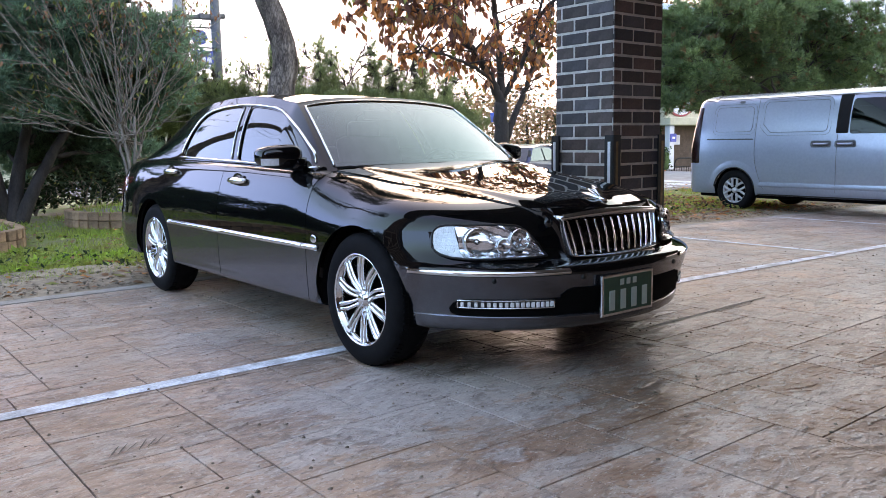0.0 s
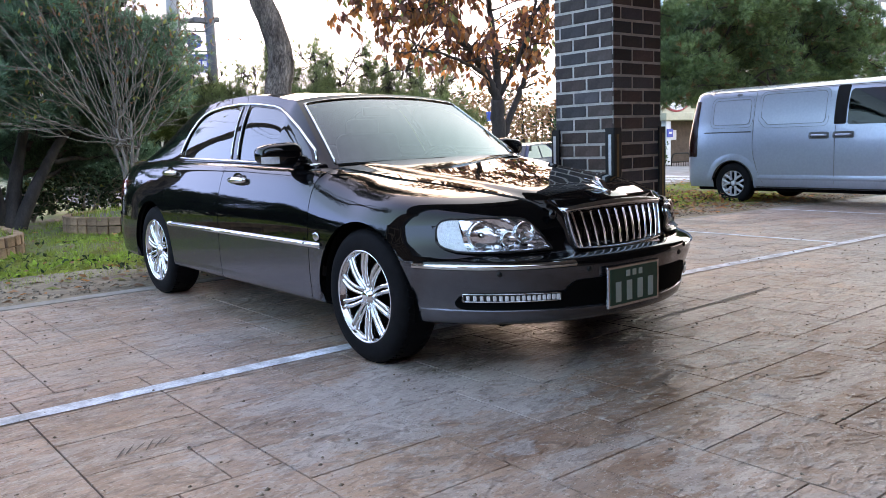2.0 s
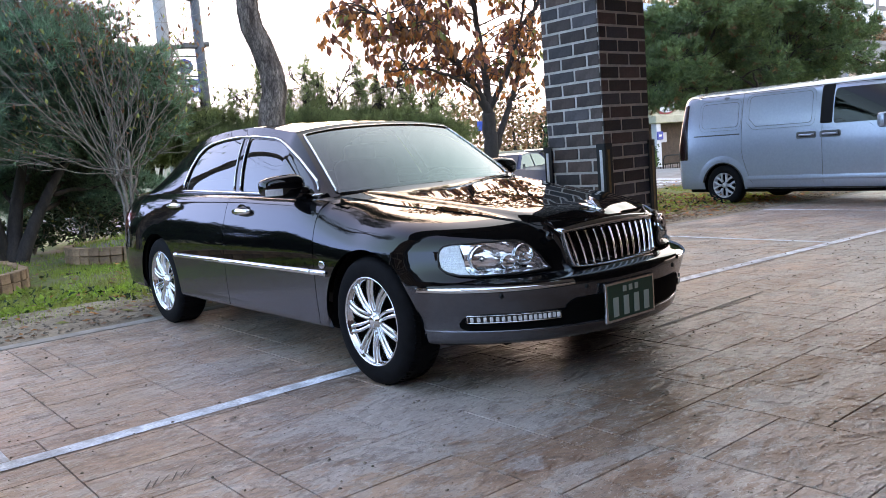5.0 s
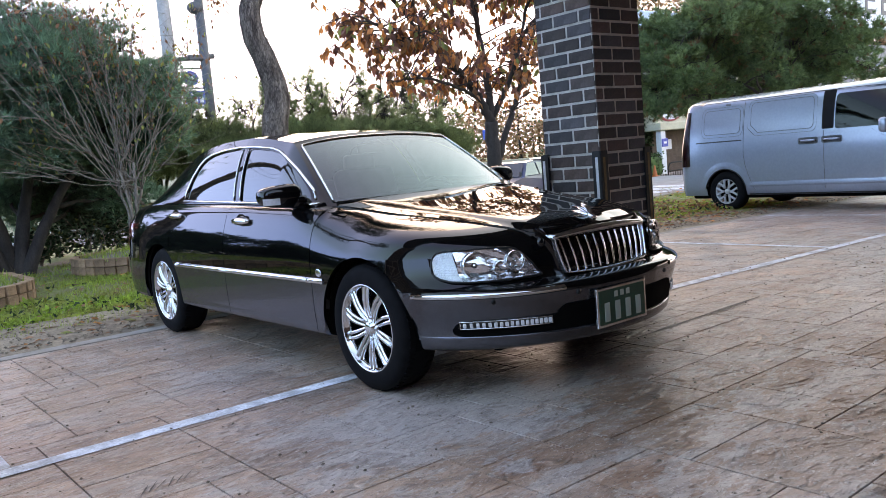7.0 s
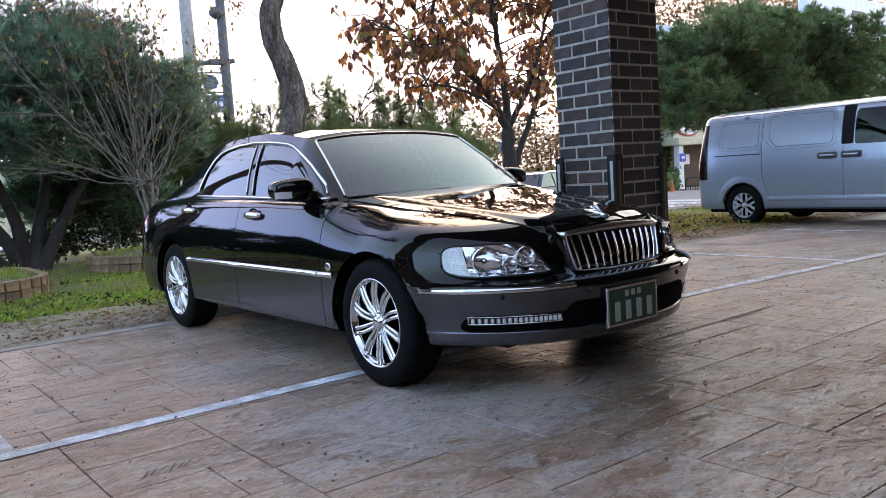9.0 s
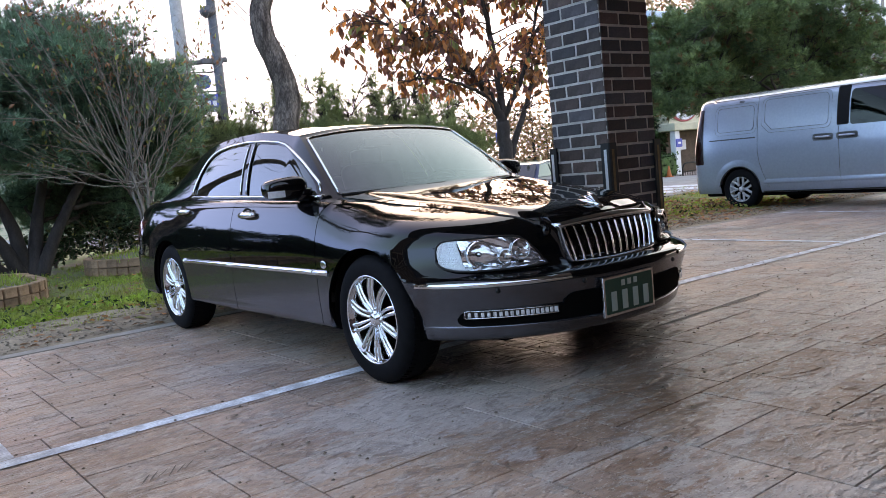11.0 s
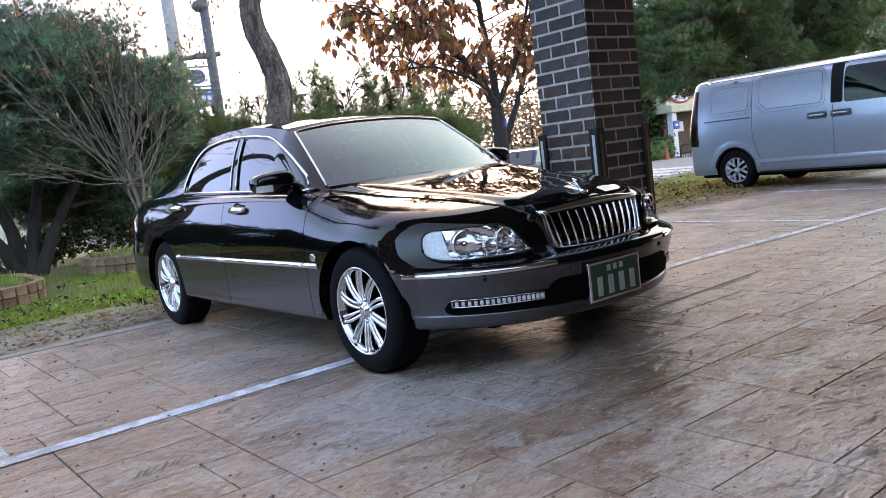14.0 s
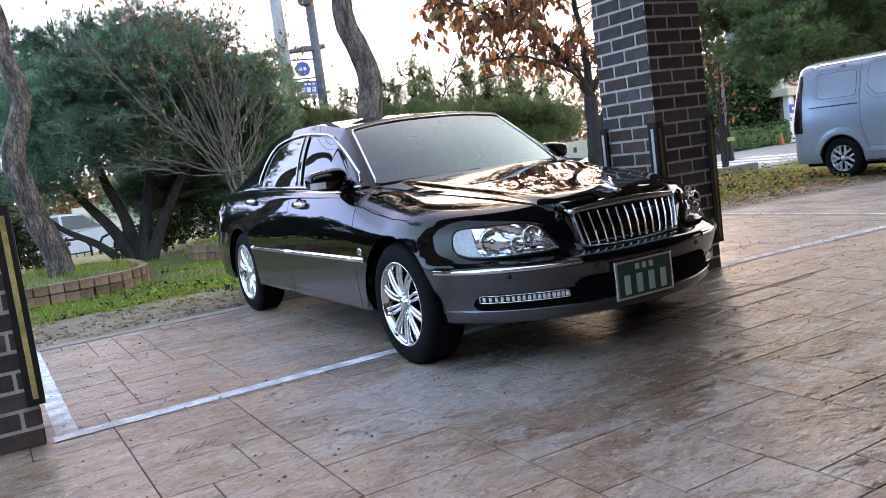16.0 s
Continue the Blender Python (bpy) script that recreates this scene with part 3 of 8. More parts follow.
for side in (1, -1):
    for i in range(len(half) - 1):
        if i in i_gap.values():
            continue
        for j in range(NR - 1):
            quad = [(i, j), (i, j + 1), (i + 1, j + 1), (i + 1, j)]
            if i < i_ff:
                key = "front_bumper" if j < r_ledge else ("fender", side)
            elif i >= i_rr:
                key = "rear_bumper" if j < r_ledge else ("quarter_panel", side)
            elif i < i_gap[0.475]:
                key = ("fender", side)
            elif i < i_gap[1.615]:
                key = ("front_door", side)
            elif i < i_gap[2.60]:
                key = ("rear_door", side)
            else:
                key = ("quarter_panel", side)
            put_face(key, quad, 0 if j >= (r_tone_front if i < i_ff else r_tone) else 1, side)
panel_obs = {}
for key, (V, F, T, _) in panels.items():
    nm = key if isinstance(key, str) else key[0]
    panel_obs[key] = mesh_part(nm, V, F, [M_BLACK, M_GREY], car, "black gloss panel with satin grey lower part" if "door" in nm else "", True, T)

# dark inner shell behind the shut lines, floor pan and wheel wells
V, F = [], []
for side in (1, -1):
    o = len(V)
    rows = len(LOW_ROWS) + N_UP
    for c in half:
        V += [(x * side * 0.972, 1.42 + (y - 1.42) * 0.985, z) for x, y, z in c[:rows]]
    for f in grid_faces(len(half), rows):
        F.append(tuple(k + o for k in f))
mesh_part("inner_shell", V, F, M_DARK, car)
box("floor_pan", -0.60, 0.60, 0.40, 2.42, 0.125, 0.30, M_DARK, car, bevel=0.03)
box("subframe", -0.56, 0.56, 0.05, 0.42, 0.130, 0.30, M_DARK, car, bevel=0.03)
box("rear_floor", -0.62, 0.62, 2.42, 3.70, 0.140, 0.30, M_DARK, car, bevel=0.03)
V = []
for i in range(41):
    x = -0.62 + 1.24 * i / 40
    for j, z in enumerate((0.266, 0.256, 0.246, 0.238)):
        V.append((x, front_y(x, 0.30) + 0.10 + 0.02 * j, z + 0.07 * (abs(x) / 0.62) ** 4))
mesh_part("air_dam", V, grid_faces(41, 4), M_PLASTIC, car, "matt black lip under the bumper", True)
box("engine_block", -0.60, 0.60, -0.66, 0.40, 0.26, 0.70, M_DARK, car, bevel=0.05)
box("firewall", -0.80, 0.80, 0.36, 0.42, 0.19, 0.93, M_DARK, car)
box("boot_floor", -0.80, 0.80, 2.70, 3.85, 0.20, 0.72, M_DARK, car, bevel=0.05)
box("transmission", -0.26, 0.26, 0.20, 3.3, 0.110, 0.25, M_DARK, car, bevel=0.04)
box("undertray", -0.60, 0.60, -0.66, 0.10, 0.225, 0.30, M_DARK, car, bevel=0.03)
for y in (0.0, WB):
    V, F = tube([(-0.66, y, 0.22), (0.66, y, 0.22)], 0.055, 10)
    mesh_part("axle", V, F, M_DARK, car)
for c in (0.0, WB):
    for s in (-1, 1):
        v, f = lathe([(0.375, s * 0.60), (0.39, s * 0.62), (0.392, s * 0.895)], 36, "x")
        v2, f2 = lathe([(0.02, s * 0.60), (0.39, s * 0.60)], 36, "x")
        V, F = merge([(v, f), (v2, f2)])
        V = [(x, y + c, z + 0.325) for x, y, z in V]
        keep = [q for q in F if all(V[k][2] > 0.20 for k in q)]
        mesh_part("wheel_well", V, keep, M_DARK, car)

# bonnet: a panel of its own, 4 mm proud, ending above the grille
ny, nx = 34, 41
V = []
for i in range(ny):
    y = -0.835 + (0.50 + 0.835) * i / (ny - 1)
    w = hood_line(y) - 0.004
    for j in range(nx):
        u = -1 + 2 * j / (nx - 1)
        x = w * math.copysign(abs(u) ** 0.9, u)
        yy = y + (0.075 * (abs(u) ** 2.5)) * max(0, (-y - 0.3) / 0.5) - (0.11 * (1 - u * u)) * max(0, (y - 0.1) / 0.4)
        V.append((x, yy, top_h(x, yy) + 0.004))
F = grid_faces(ny, nx)
rim = [i * nx for i in range(ny)] + [(ny - 1) * nx + j for j in range(1, nx)] + [i * nx + nx - 1 for i in range(ny - 2, -1, -1)] + [j for j in range(nx - 2, 0, -1)]
o = len(V)
V += [(V[k][0], V[k][1], V[k][2] - 0.016) for k in rim]
F += [(rim[k], rim[(k + 1) % len(rim)], o + (k + 1) % len(rim), o + k) for k in range(len(rim))]
hood = mesh_part("hood", V, F, M_BLACK, car, "polished black bonnet", True)
md = hood.modifiers.new("split", "EDGE_SPLIT")
md.split_angle = radians(40)
# cowl below the windscreen and boot lid behind the rear glass
V, F = [], []
for i in range(6):
    for j in range(31):
        u = -1 + 2 * j / 30
        y = 0.30 + 0.45 * i / 5
        V.append((0.80 * u, y, top_h(0.80 * u, y) - 0.012))
mesh_part("cowl", V, grid_faces(6, 31), M_PLASTIC, car, "matt black wiper cowl", True)
V = []
for i in range(24):
    y = 3.02 + (4.00 - 3.02) * i / 23
    for j in range(31):
        u = -1 + 2 * j / 30
        w = min(0.70, outline(min(y, 3.96), 0.9) - 0.05)
        V.append((w * u, y, top_h(w * u, y) + 0.004))
mesh_part("boot_lid", V, grid_faces(24, 31), M_BLACK, car, "", True)

# greenhouse: rail curve from the windscreen's foot over the roof to the boot
RAIL = [(0.735, 0.56, 0.955), (0.672, 0.83, 1.165), (0.612, 1.08, 1.338), (0.600, 1.18, 1.368), (0.588, 1.75, 1.430), (0.585, 2.20, 1.424), (0.592, 2.60, 1.376), (0.632, 2.94, 1.240), (0.690, 3.25, 1.060)]
CENT = [(0.0, 0.36, 0.965), (0.0, 0.73, 1.190), (0.0, 1.10, 1.384), (0.0, 1.20, 1.404), (0.0, 1.78, 1.452), (0.0, 2.26, 1.450), (0.0, 2.72, 1.400), (0.0, 3.10, 1.250), (0.0, 3.42, 1.050)]


def along(table, s):
    ks = list(range(len(table)))
    return Vector([smooth_interp(s, ks, [p[c] for p in table]) for c in range(3)])


def over(s, u, lift=0.0):
    """A point of the roof skin: s along the rail, u from -1 to 1 across."""
    r, c = along(RAIL, s), along(CENT, s)
    k = abs(u) ** 2.1
    p = Vector((r.x * u, c.y + (r.y - c.y) * k, c.z + (r.z - c.z) * abs(u) ** 2.4))
    return p


def skin(name, s0, s1, u0, u1, m, ns, nu, lift=0.0, label=""):
    V = []
    for i in range(ns):
        for j in range(nu):
            s, u = s0 + (s1 - s0) * i / (ns - 1), u0 + (u1 - u0) * j / (nu - 1)
            p, a, b = over(s, u), over(s + 0.02, u), over(s, min(1, u + 0.02)) if u < 0.97 else over(s, u - 0.02)
            nrm = (b - p).cross(a - p)
            nrm = nrm.normalized() if nrm.length > 1e-9 else Vector((0, 0, 1))
            if nrm.z < 0:
                nrm.negate()
            V.append(p + nrm * lift)
    return outward(mesh_part(name, V, grid_faces(ns, nu), m, car, label, True), (0, 1.8, 0.6))


skin("roof", 1.90, 6.12, -1, 1, M_BLACK, 44, 33, 0, "polished black roof")
skin("windshield", 0.10, 1.90, -0.945, 0.945, M_GLASS, 22, 33, 0.004, "tinted windscreen reflecting the sky")
skin("rear_window", 6.12, 7.9, -0.93, 0.93, M_DGLASS, 14, 25, 0.003)
for s in (-1, 1):
    skin("a_pillar", 0.0, 2.0, 0.93 * s, 1.0 * s, M_BLACK, 20, 4)
    skin("c_pillar", 6.1, 8.0, 0.92 * s, 1.0 * s, M_BLACK, 16, 4)
edge = [over(0.12 + 1.76 * k / 16, -0.945) for k in range(17)] + [over(1.90, -0.9 + 1.8 * k / 20) for k in range(21)] + [over(1.88 - 1.76 * k / 16, 0.945) for k in range(17)]
V, F = tube([p + Vector((0, -0.004, 0.006)) for p in edge], 0.0065, 6)
mesh_part("windshield_trim", V, F, M_CHROME, car, "chrome trim", True)
# black shade band behind the glass's foot
skin("windshield_band", 0.08, 0.20, -0.94, 0.94, M_PLASTIC, 3, 33, -0.004)

# side walls of the greenhouse with real window openings
BELT_F, BELT_R = 0.47, 3.24


def belt(y):
    return ztop(y) - 0.008


RAIL_CACHE = [(along(RAIL, s).y, along(RAIL, s).z, along(RAIL, s).x) for s in np.linspace(0, len(RAIL) - 1, 240)]
RY, RZ, RX = (np.array([q[k] for q in RAIL_CACHE]) for k in range(3))


def side_x(y, z):
    """Half width of the greenhouse's side surface."""
    zr, xr = float(np.interp(y, RY, RZ)), float(np.interp(y, RY, RX))
    zb = belt(y)
    xb = outline(y, 0.97) - 0.055
    if zr - zb < 0.01:
        return xr
    t = min(1, max(0, (z - zb) / (zr - zb)))
    return xb + (xr - xb) * t + 0.022 * math.sin(math.pi * min(1, t))


def lean(y, z):
    """The pillars lean back: how far a point of the side is shifted to the rear."""
    return 0.33 * (z - 1.0) * min(1, max(0, (y - 0.70) / 0.25))


def flank(y, z, lift, sgn):
    """A point of the greenhouse's side."""
    yy = y + lean(y, z)
    return sgn * (side_x(yy, z) + lift), yy, z


def rail_top(y):
    """Height at which a leaning line of the side meets the roof rail."""
    z = float(np.interp(y, RY, RZ))
    for _ in range(12):
        z = 0.5 * z + 0.5 * float(np.interp(y + lean(y, z), RY, RZ))
    return z


WIN = {  # y range, sill line, head line
    "front": (0.655, 1.545, lambda y: interp(y, [0.6, 1.6], [0.985, 1.012]), [(0.655, 0.99), (0.72, 1.045), (0.90, 1.178), (1.06, 1.272), (1.13, 1.302), (1.22, 1.323), (1.38, 1.342), (1.50, 1.352), (1.53, 1.347), (1.545, 1.325)]),
    "rear": (1.655, 2.485, lambda y: interp(y, [1.6, 2.6], [1.014, 1.036]), [(1.655, 1.33), (1.668, 1.357), (1.70, 1.364), (1.95, 1.358), (2.15, 1.342), (2.26, 1.318), (2.34, 1.275), (2.41, 1.19), (2.46, 1.10), (2.48, 1.06), (2.485, 1.035)]),
}


def head(win, y):
    return interp(y, [p[0] for p in win[3]], [p[1] for p in win[3]])


ys = set(np.linspace(BELT_F + 0.09, BELT_R, 110))
for w in WIN.values():
    ys |= {w[0], w[1]} | {p[0] for p in w[3]} | {w[0] + 0.006, w[1] - 0.006}
ys = sorted(ys)
ROWS_T = 12


def strip(fn_lo, fn_hi, ya, yb, lift, sgn, rows=ROWS_T):
    cols = [y for y in ys if ya - 1e-6 <= y <= yb + 1e-6]
    V = []
    for y in cols:
        a, b = fn_lo(y), max(fn_lo(y), fn_hi(y))
        for k in range(rows):
            z = a + (b - a) * k / (rows - 1)
            V.append(flank(y, z, lift, sgn))
    return V, grid_faces(len(cols), rows)


for s in (-1, 1):
    wf, wr = WIN["front"], WIN["rear"]
    top = rail_top
    base = lambda y: min(belt(y) - 0.045, top(y))
    chunks = [
        strip(base, top, ys[0], wf[0], 0, s), strip(base, wf[2], wf[0], wf[1], 0, s, 4), strip(lambda y: head(wf, y), top, wf[0], wf[1], 0, s, 5),
        strip(base, top, wf[1], wr[0], 0, s), strip(base, wr[2], wr[0], wr[1], 0, s, 4), strip(lambda y: head(wr, y), top, wr[0], wr[1], 0, s, 5),
        strip(base, top, wr[1], BELT_R, 0, s)]
    V, F = merge(chunks)
    mesh_part("side_frame", V, F, M_BLACK, car, "", True)
    for nm, w in WIN.items():
        V, F = strip(w[2], lambda y: head(w, y), w[0], w[1], -0.006, s, 10)
        outward(mesh_part("side_window", V, F, M_DGLASS, car, "dark tinted side window", True), (0, 1.6, 0.8))
    # bright trim: along the sills and over the heads, and both window frames
    sill = [flank(y, z, 0.006, s) for y in np.linspace(0.60, 2.53, 60) for z in [interp(y, [0.6, 2.6], [0.978, 1.030])]]
    V1, F1 = tube(sill, 0.0085, 6)
    heads = [p for p in wf[3][:-3]] + [(1.5, 1.352), (1.62, 1.371), (1.70, 1.376)] + [(a + 0.012, b + 0.012) for a, b in wr[3][3:]]
    heads = [(a - (0.010 if a < 1.3 else 0), b + (0.014 if a < 1.55 else 0)) for a, b in heads]
    V2, F2 = tube([flank(a, b, 0.005, s) for a, b in heads], 0.0085, 6)
    V, F = merge([(V1, F1), (V2, F2)])
    mesh_part("window_trim", V, F, M_CHROME, car, "chrome window surround", True)
    V, F = merge([tube([flank(y, z, 0.004, s) for z in np.linspace(1.02, 1.36, 10)], 0.006, 6) for y in (1.556, 1.644)])
    mesh_part("b_pillar_trim", V, F, M_CHROME_SOFT, car, "", True)

# lower side trim: bright strip along the doors
for s in (-1, 1):
    for a, b in ((0.36, 0.472), (0.478, 1.612), (1.618, 2.47)):
        V = []
        yy = np.linspace(a, b, 14)
        for y in yy:
            for dz, dx in ((-0.017, 0.0), (-0.013, 0.012), (0.002, 0.016), (0.011, 0.010), (0.015, 0.0)):
                z = 0.566 + dz
                V.append((s * (outline(y, z) + dx), y, z))
        F = grid_faces(14, 5) + [tuple(range(5)), tuple(13 * 5 + k for k in range(5))]
        mesh_part("side_moulding", V, F, M_CHROME, car, "bright strip with grey edge", True)
    # emblem disc on the wing
    v, f = lathe([(0.0001, 0.003), (0.016, 0.003), (0.020, 0.002), (0.022, 0.0)], 20, "x")
    mesh_part("badge", [(s * (outline(0.385, 0.610) + x + 0.004), 0.385 + 1.5 * y, 0.612 + z) for x, y, z in v], f, M_CHROME_SOFT, car, "", True)
    # handles
    for y0, z0 in ((1.36, 0.885), (2.50, 0.918)):
        x0 = outline(y0, z0)
        hd = thing("door_handle", (0, 0, 0), "", "")
        hd.parent = car
        v, f = lathe([(0.0001, -0.006), (0.03, -0.004), (0.045, 0.003), (0.052, 0.0015)], 28, "x")
        mesh_part("cup", [(s * (x0 + 0.001 + x), y0 + y * 1.6, z0 + z * 1.0) for x, y, z in v], f, M_BLACK, hd, "", True)
        pts = [(s * (x0 + 0.004 + 0.022 * math.sin(math.pi * k / 8) ** 0.6), y0 - 0.115 + 0.23 * k / 8, z0 + 0.006) for k in range(9)]
        v, f = tube(pts, [0.014, 0.019, 0.021, 0.022, 0.022, 0.022, 0.021, 0.019, 0.014], 8)
        mesh_part("grip", v, f, M_CHROME, hd, "chrome grip", True)

# mirrors
for s in (-1, 1):
    mir = thing("side_mirror", (0, 0, 0), "", "")
    mir.parent = car
    bm = bmesh.new()
    bmesh.ops.create_uvsphere(bm, u_segments=28, v_segments=16, radius=1.0)
    for v in bm.verts:
        x, y, z = v.co
        q = lambda t, e: math.copysign(abs(t) ** e, t)
        x, y, z = q(x, 0.62), q(y, 0.75), q(z, 0.60)
        yy = y * 0.062 if y > 0 else y * 0.085
        zz = z * (0.068 - 0.014 * x)
        v.co = (s * ((0.922 if s < 0 else 0.845) + x * 0.122), 0.785 + yy + 0.030 * x, (1.038 if s < 0 else 1.024) + zz + 0.004 * x)
    part("housing", bm, M_BLACK, mir, "glossy black mirror shell", True)
    V, F = [], []
    for i in range(9):
        for j in range(4):
            x = 0.962 + 0.080 * i / 8
            zz = 0.994 + 0.038 * j / 3
            dy = -0.094 * max(0.0, 1 - (max(0, x - 0.930) / 0.130) ** 3) ** 0.5
            V.append((s * x, 0.785 + dy + 0.030 * (x - 0.940) / 0.110 - 0.002, zz))
    mesh_part("indicator", V, grid_faces(9, 4), M_LAMPWHITE, mir, "clear ribbed indicator lens", True)
    V, F = tube([(s * 0.80, 0.70, 0.985), (s * 0.85, 0.74, 1.0), (s * 0.90, 0.775, 1.02)], [0.05, 0.042, 0.035], 10)
    mesh_part("arm", V, F, M_BLACK, mir, "", True)

# wheels
wheel = thing("wheel", (0, 0, 0), "", "")
prof = [(0.222, -0.105), (0.236, -0.112), (0.262, -0.114), (0.292, -0.113), (0.314, -0.106), (0.328, -0.092), (0.334, -0.070), (0.335, 0), (0.334, 0.070), (0.328, 0.092), (0.314, 0.106), (0.26, 0.113), (0.222, 0.105)]
v, f = lathe(prof, 64, "x")
tyre = mesh_part("tyre", v, f, M_TYRE, wheel, "black rubber tyre", True)
chunks = []
for k in range(72):
    t = 2 * math.pi * k / 72
    for s in (-1, 1):
        bm = box_bm(-0.020, 0.020, -0.0045, 0.0045, -0.003, 0.003)
        m = Matrix.Rotation(t + s * 0.02, 4, "X") @ Matrix.Translation((s * 0.062, 0, 0.3355)) @ Matrix.Rotation(s * 0.35, 4, "Z")
        chunks.append(([m @ q.co for q in bm.verts], [[q.index for q in fc.verts] for fc in bm.faces]) if bm.verts.index_update() is None else None)
        bm.free()
V, F = merge(chunks)
tagged(mesh_part("tread", V, F, M_TYRE, tyre), kind="stuff")
rim_prof = [(0.205, 0.06), (0.208, -0.070), (0.213, -0.086), (0.217, -0.092), (0.219, -0.094), (0.221, -0.098), (0.224, -0.108), (0.230, -0.113), (0.235, -0.109), (0.234, -0.100), (0.216, -0.08)]
v, f = lathe(rim_prof, 64, "x")
rim_ob = mesh_part("rim", v, f, M_CHROME, wheel, "polished chrome alloy rim", True)
v, f = lathe([(0.0001, 0.0), (0.20, 0.0)], 40, "x")
mesh_part("brake_shield", v, f, M_DARK, wheel)
for k in range(20):
    t = 2 * math.pi * (k // 2) / 10
    n = 9
    V = []
    for i in range(n):
        r = 0.045 + (0.217 - 0.045) * i / (n - 1)
        w = 0.0075 + 0.0050 * (i / (n - 1)) ** 1.2
        sw = (1 if k % 2 else -1) * (0.0090 + 0.0030 * math.sin(math.pi * i / (n - 1)) + 0.0045 * i / (n - 1)) + 0.006 * math.sin(math.pi * i / (n - 1))
        x = -0.080 - 0.012 * (i / (n - 1)) - 0.010 * math.sin(math.pi * i / (n - 1))
        for dx, dw in ((0.03, -w), (0.006, -w), (-0.004, -w * 0.72), (-0.004, w * 0.72), (0.006, w), (0.03, w)):
            V.append((x + dx, dw + sw, r))
    F = grid_faces(n, 6)
    R = Matrix.Rotation(t, 4, "X")
    mesh_part("spoke", [R @ Vector(p) for p in V], F, M_CHROME, rim_ob, "", True)
v, f = lathe([(0.0001, -0.104), (0.024, -0.104), (0.031, -0.099), (0.034, -0.088), (0.046, -0.084), (0.050, -0.070), (0.050, -0.03)], 36, "x")
mesh_part("hub_cap", v, f, M_CHROME, rim_ob, "", True)
for k in range(5):
    t = 2 * math.pi * (k + 0.5) / 5
    v, f = lathe([(0.0001, -0.096), (0.009, -0.096), (0.011, -0.085), (0.011, -0.05)], 8, "x")
    mesh_part("wheel_nut", [(x, y + 0.058 * math.cos(t), z + 0.058 * math.sin(t)) for x, y, z in v], f, M_CHROME_SOFT, rim_ob, "", True)
wheel.parent = car
wheel.matrix_basis = pose(-0.805, 0, WR)
for x, y, r in ((-0.805, WB, 0), (0.805, 0, 180), (0.805, WB, 180)):
    copy_thing(wheel, pose(x, y, WR, 0, 0, r))


# front face: grille, lamps, bumper trim, plate
def face_patch(x0, x1, lo, hi, out, nxp=24, nz=8, yfun=front_y):
    V = []
    for i in range(nxp):
        x = x0 + (x1 - x0) * i / (nxp - 1)
        a, b = lo(x), max(lo(x), hi(x))
        for j in range(nz):
            z = a + (b - a) * j / (nz - 1)
            V.append((x, yfun(x, z) + out, z))
    return V, grid_faces(nxp, nz)


grille = thing("grille", (0, 0, 0), "", "")
grille.parent = car
G_TOP, G_BOT, GW_T, GW_B = 0.746, 0.578, 0.332, 0.300


def grille_y(x, z):
    return -0.885 + 0.20 * (z - G_BOT) + 0.28 * x * x


def grille_hw(z):
    return GW_B + (GW_T - GW_B) * min(1, max(0, (z - G_BOT) / (G_TOP - G_BOT))) ** 0.7


loop = []
for k in range(25):
    x = -1 + 2 * k / 24
    loop.append((x * GW_T, G_TOP + 0.008 - 0.010 * x * x))
for k in range(1, 12):
    z = G_TOP + (G_BOT - G_TOP) * k / 12
    loop.append((grille_hw(z), z))
for k in range(25):
    x = 1 - 2 * k / 24
    loop.append((x * GW_B, G_BOT - 0.006 + 0.012 * x * x))
for k in range(1, 12):
    z = G_BOT + (G_TOP - G_BOT) * k / 12
    loop.append((-grille_hw(z), z))
V, n = [], len(loop)
cx, cz = 0.0, (G_TOP + G_BOT) / 2
for x, z in loop:
    top_side = z > 0.74
    for off, dy in ((0.022, 0.03), (0.020, -0.004), (0.012, -0.014), (0.0, -0.010), (-0.004, 0.03)):
        d = Vector((x - cx, (z - cz) * 1.2))
        d = Vector((d.x / GW_T, d.y / 0.12))
        d.normalize()
        o2 = off * (1.6 if top_side else 0.5)
        V.append((x + d.x * o2, grille_y(x, z) + dy, z + d.y * o2))
F = []
for i in range(n):
    for j in range(4):
        a, b = i * 5 + j, ((i + 1) % n) * 5 + j
        F.append((a, b, b + 1, a + 1))
mesh_part("grille_frame", V, F, M_CHROME_SOFT, grille, "chrome grille surround", True)
V = []
for i in range(20):
    for j in range(8):
        z = G_BOT + (G_TOP - G_BOT) * j / 7
        x = grille_hw(z) * (-1 + 2 * i / 19)
        V.append((x, grille_y(x, z) + 0.060, z))
mesh_part("grille_backing", V, grid_faces(20, 8), M_DARK, grille)
NB = 12
for k in range(NB):
    u = -1 + 2 * (k + 0.5) / NB
    V = []
    for j in range(9):
        z = G_BOT + 0.004 + (G_TOP - G_BOT - 0.008) * j / 8
        x = u * grille_hw(z)
        y = grille_y(x, z) - 0.006 * math.sin(math.pi * j / 8)
        for dx, dy in ((-0.0030, 0.026), (-0.0034, 0.007), (-0.0020, -0.003), (0.0020, -0.003), (0.0034, 0.007), (0.0030, 0.026)):
            V.append((x + dx, y + dy, z))
    mesh_part("grille_bar", V, grid_faces(9, 6), M_CHROME, grille, "", True)
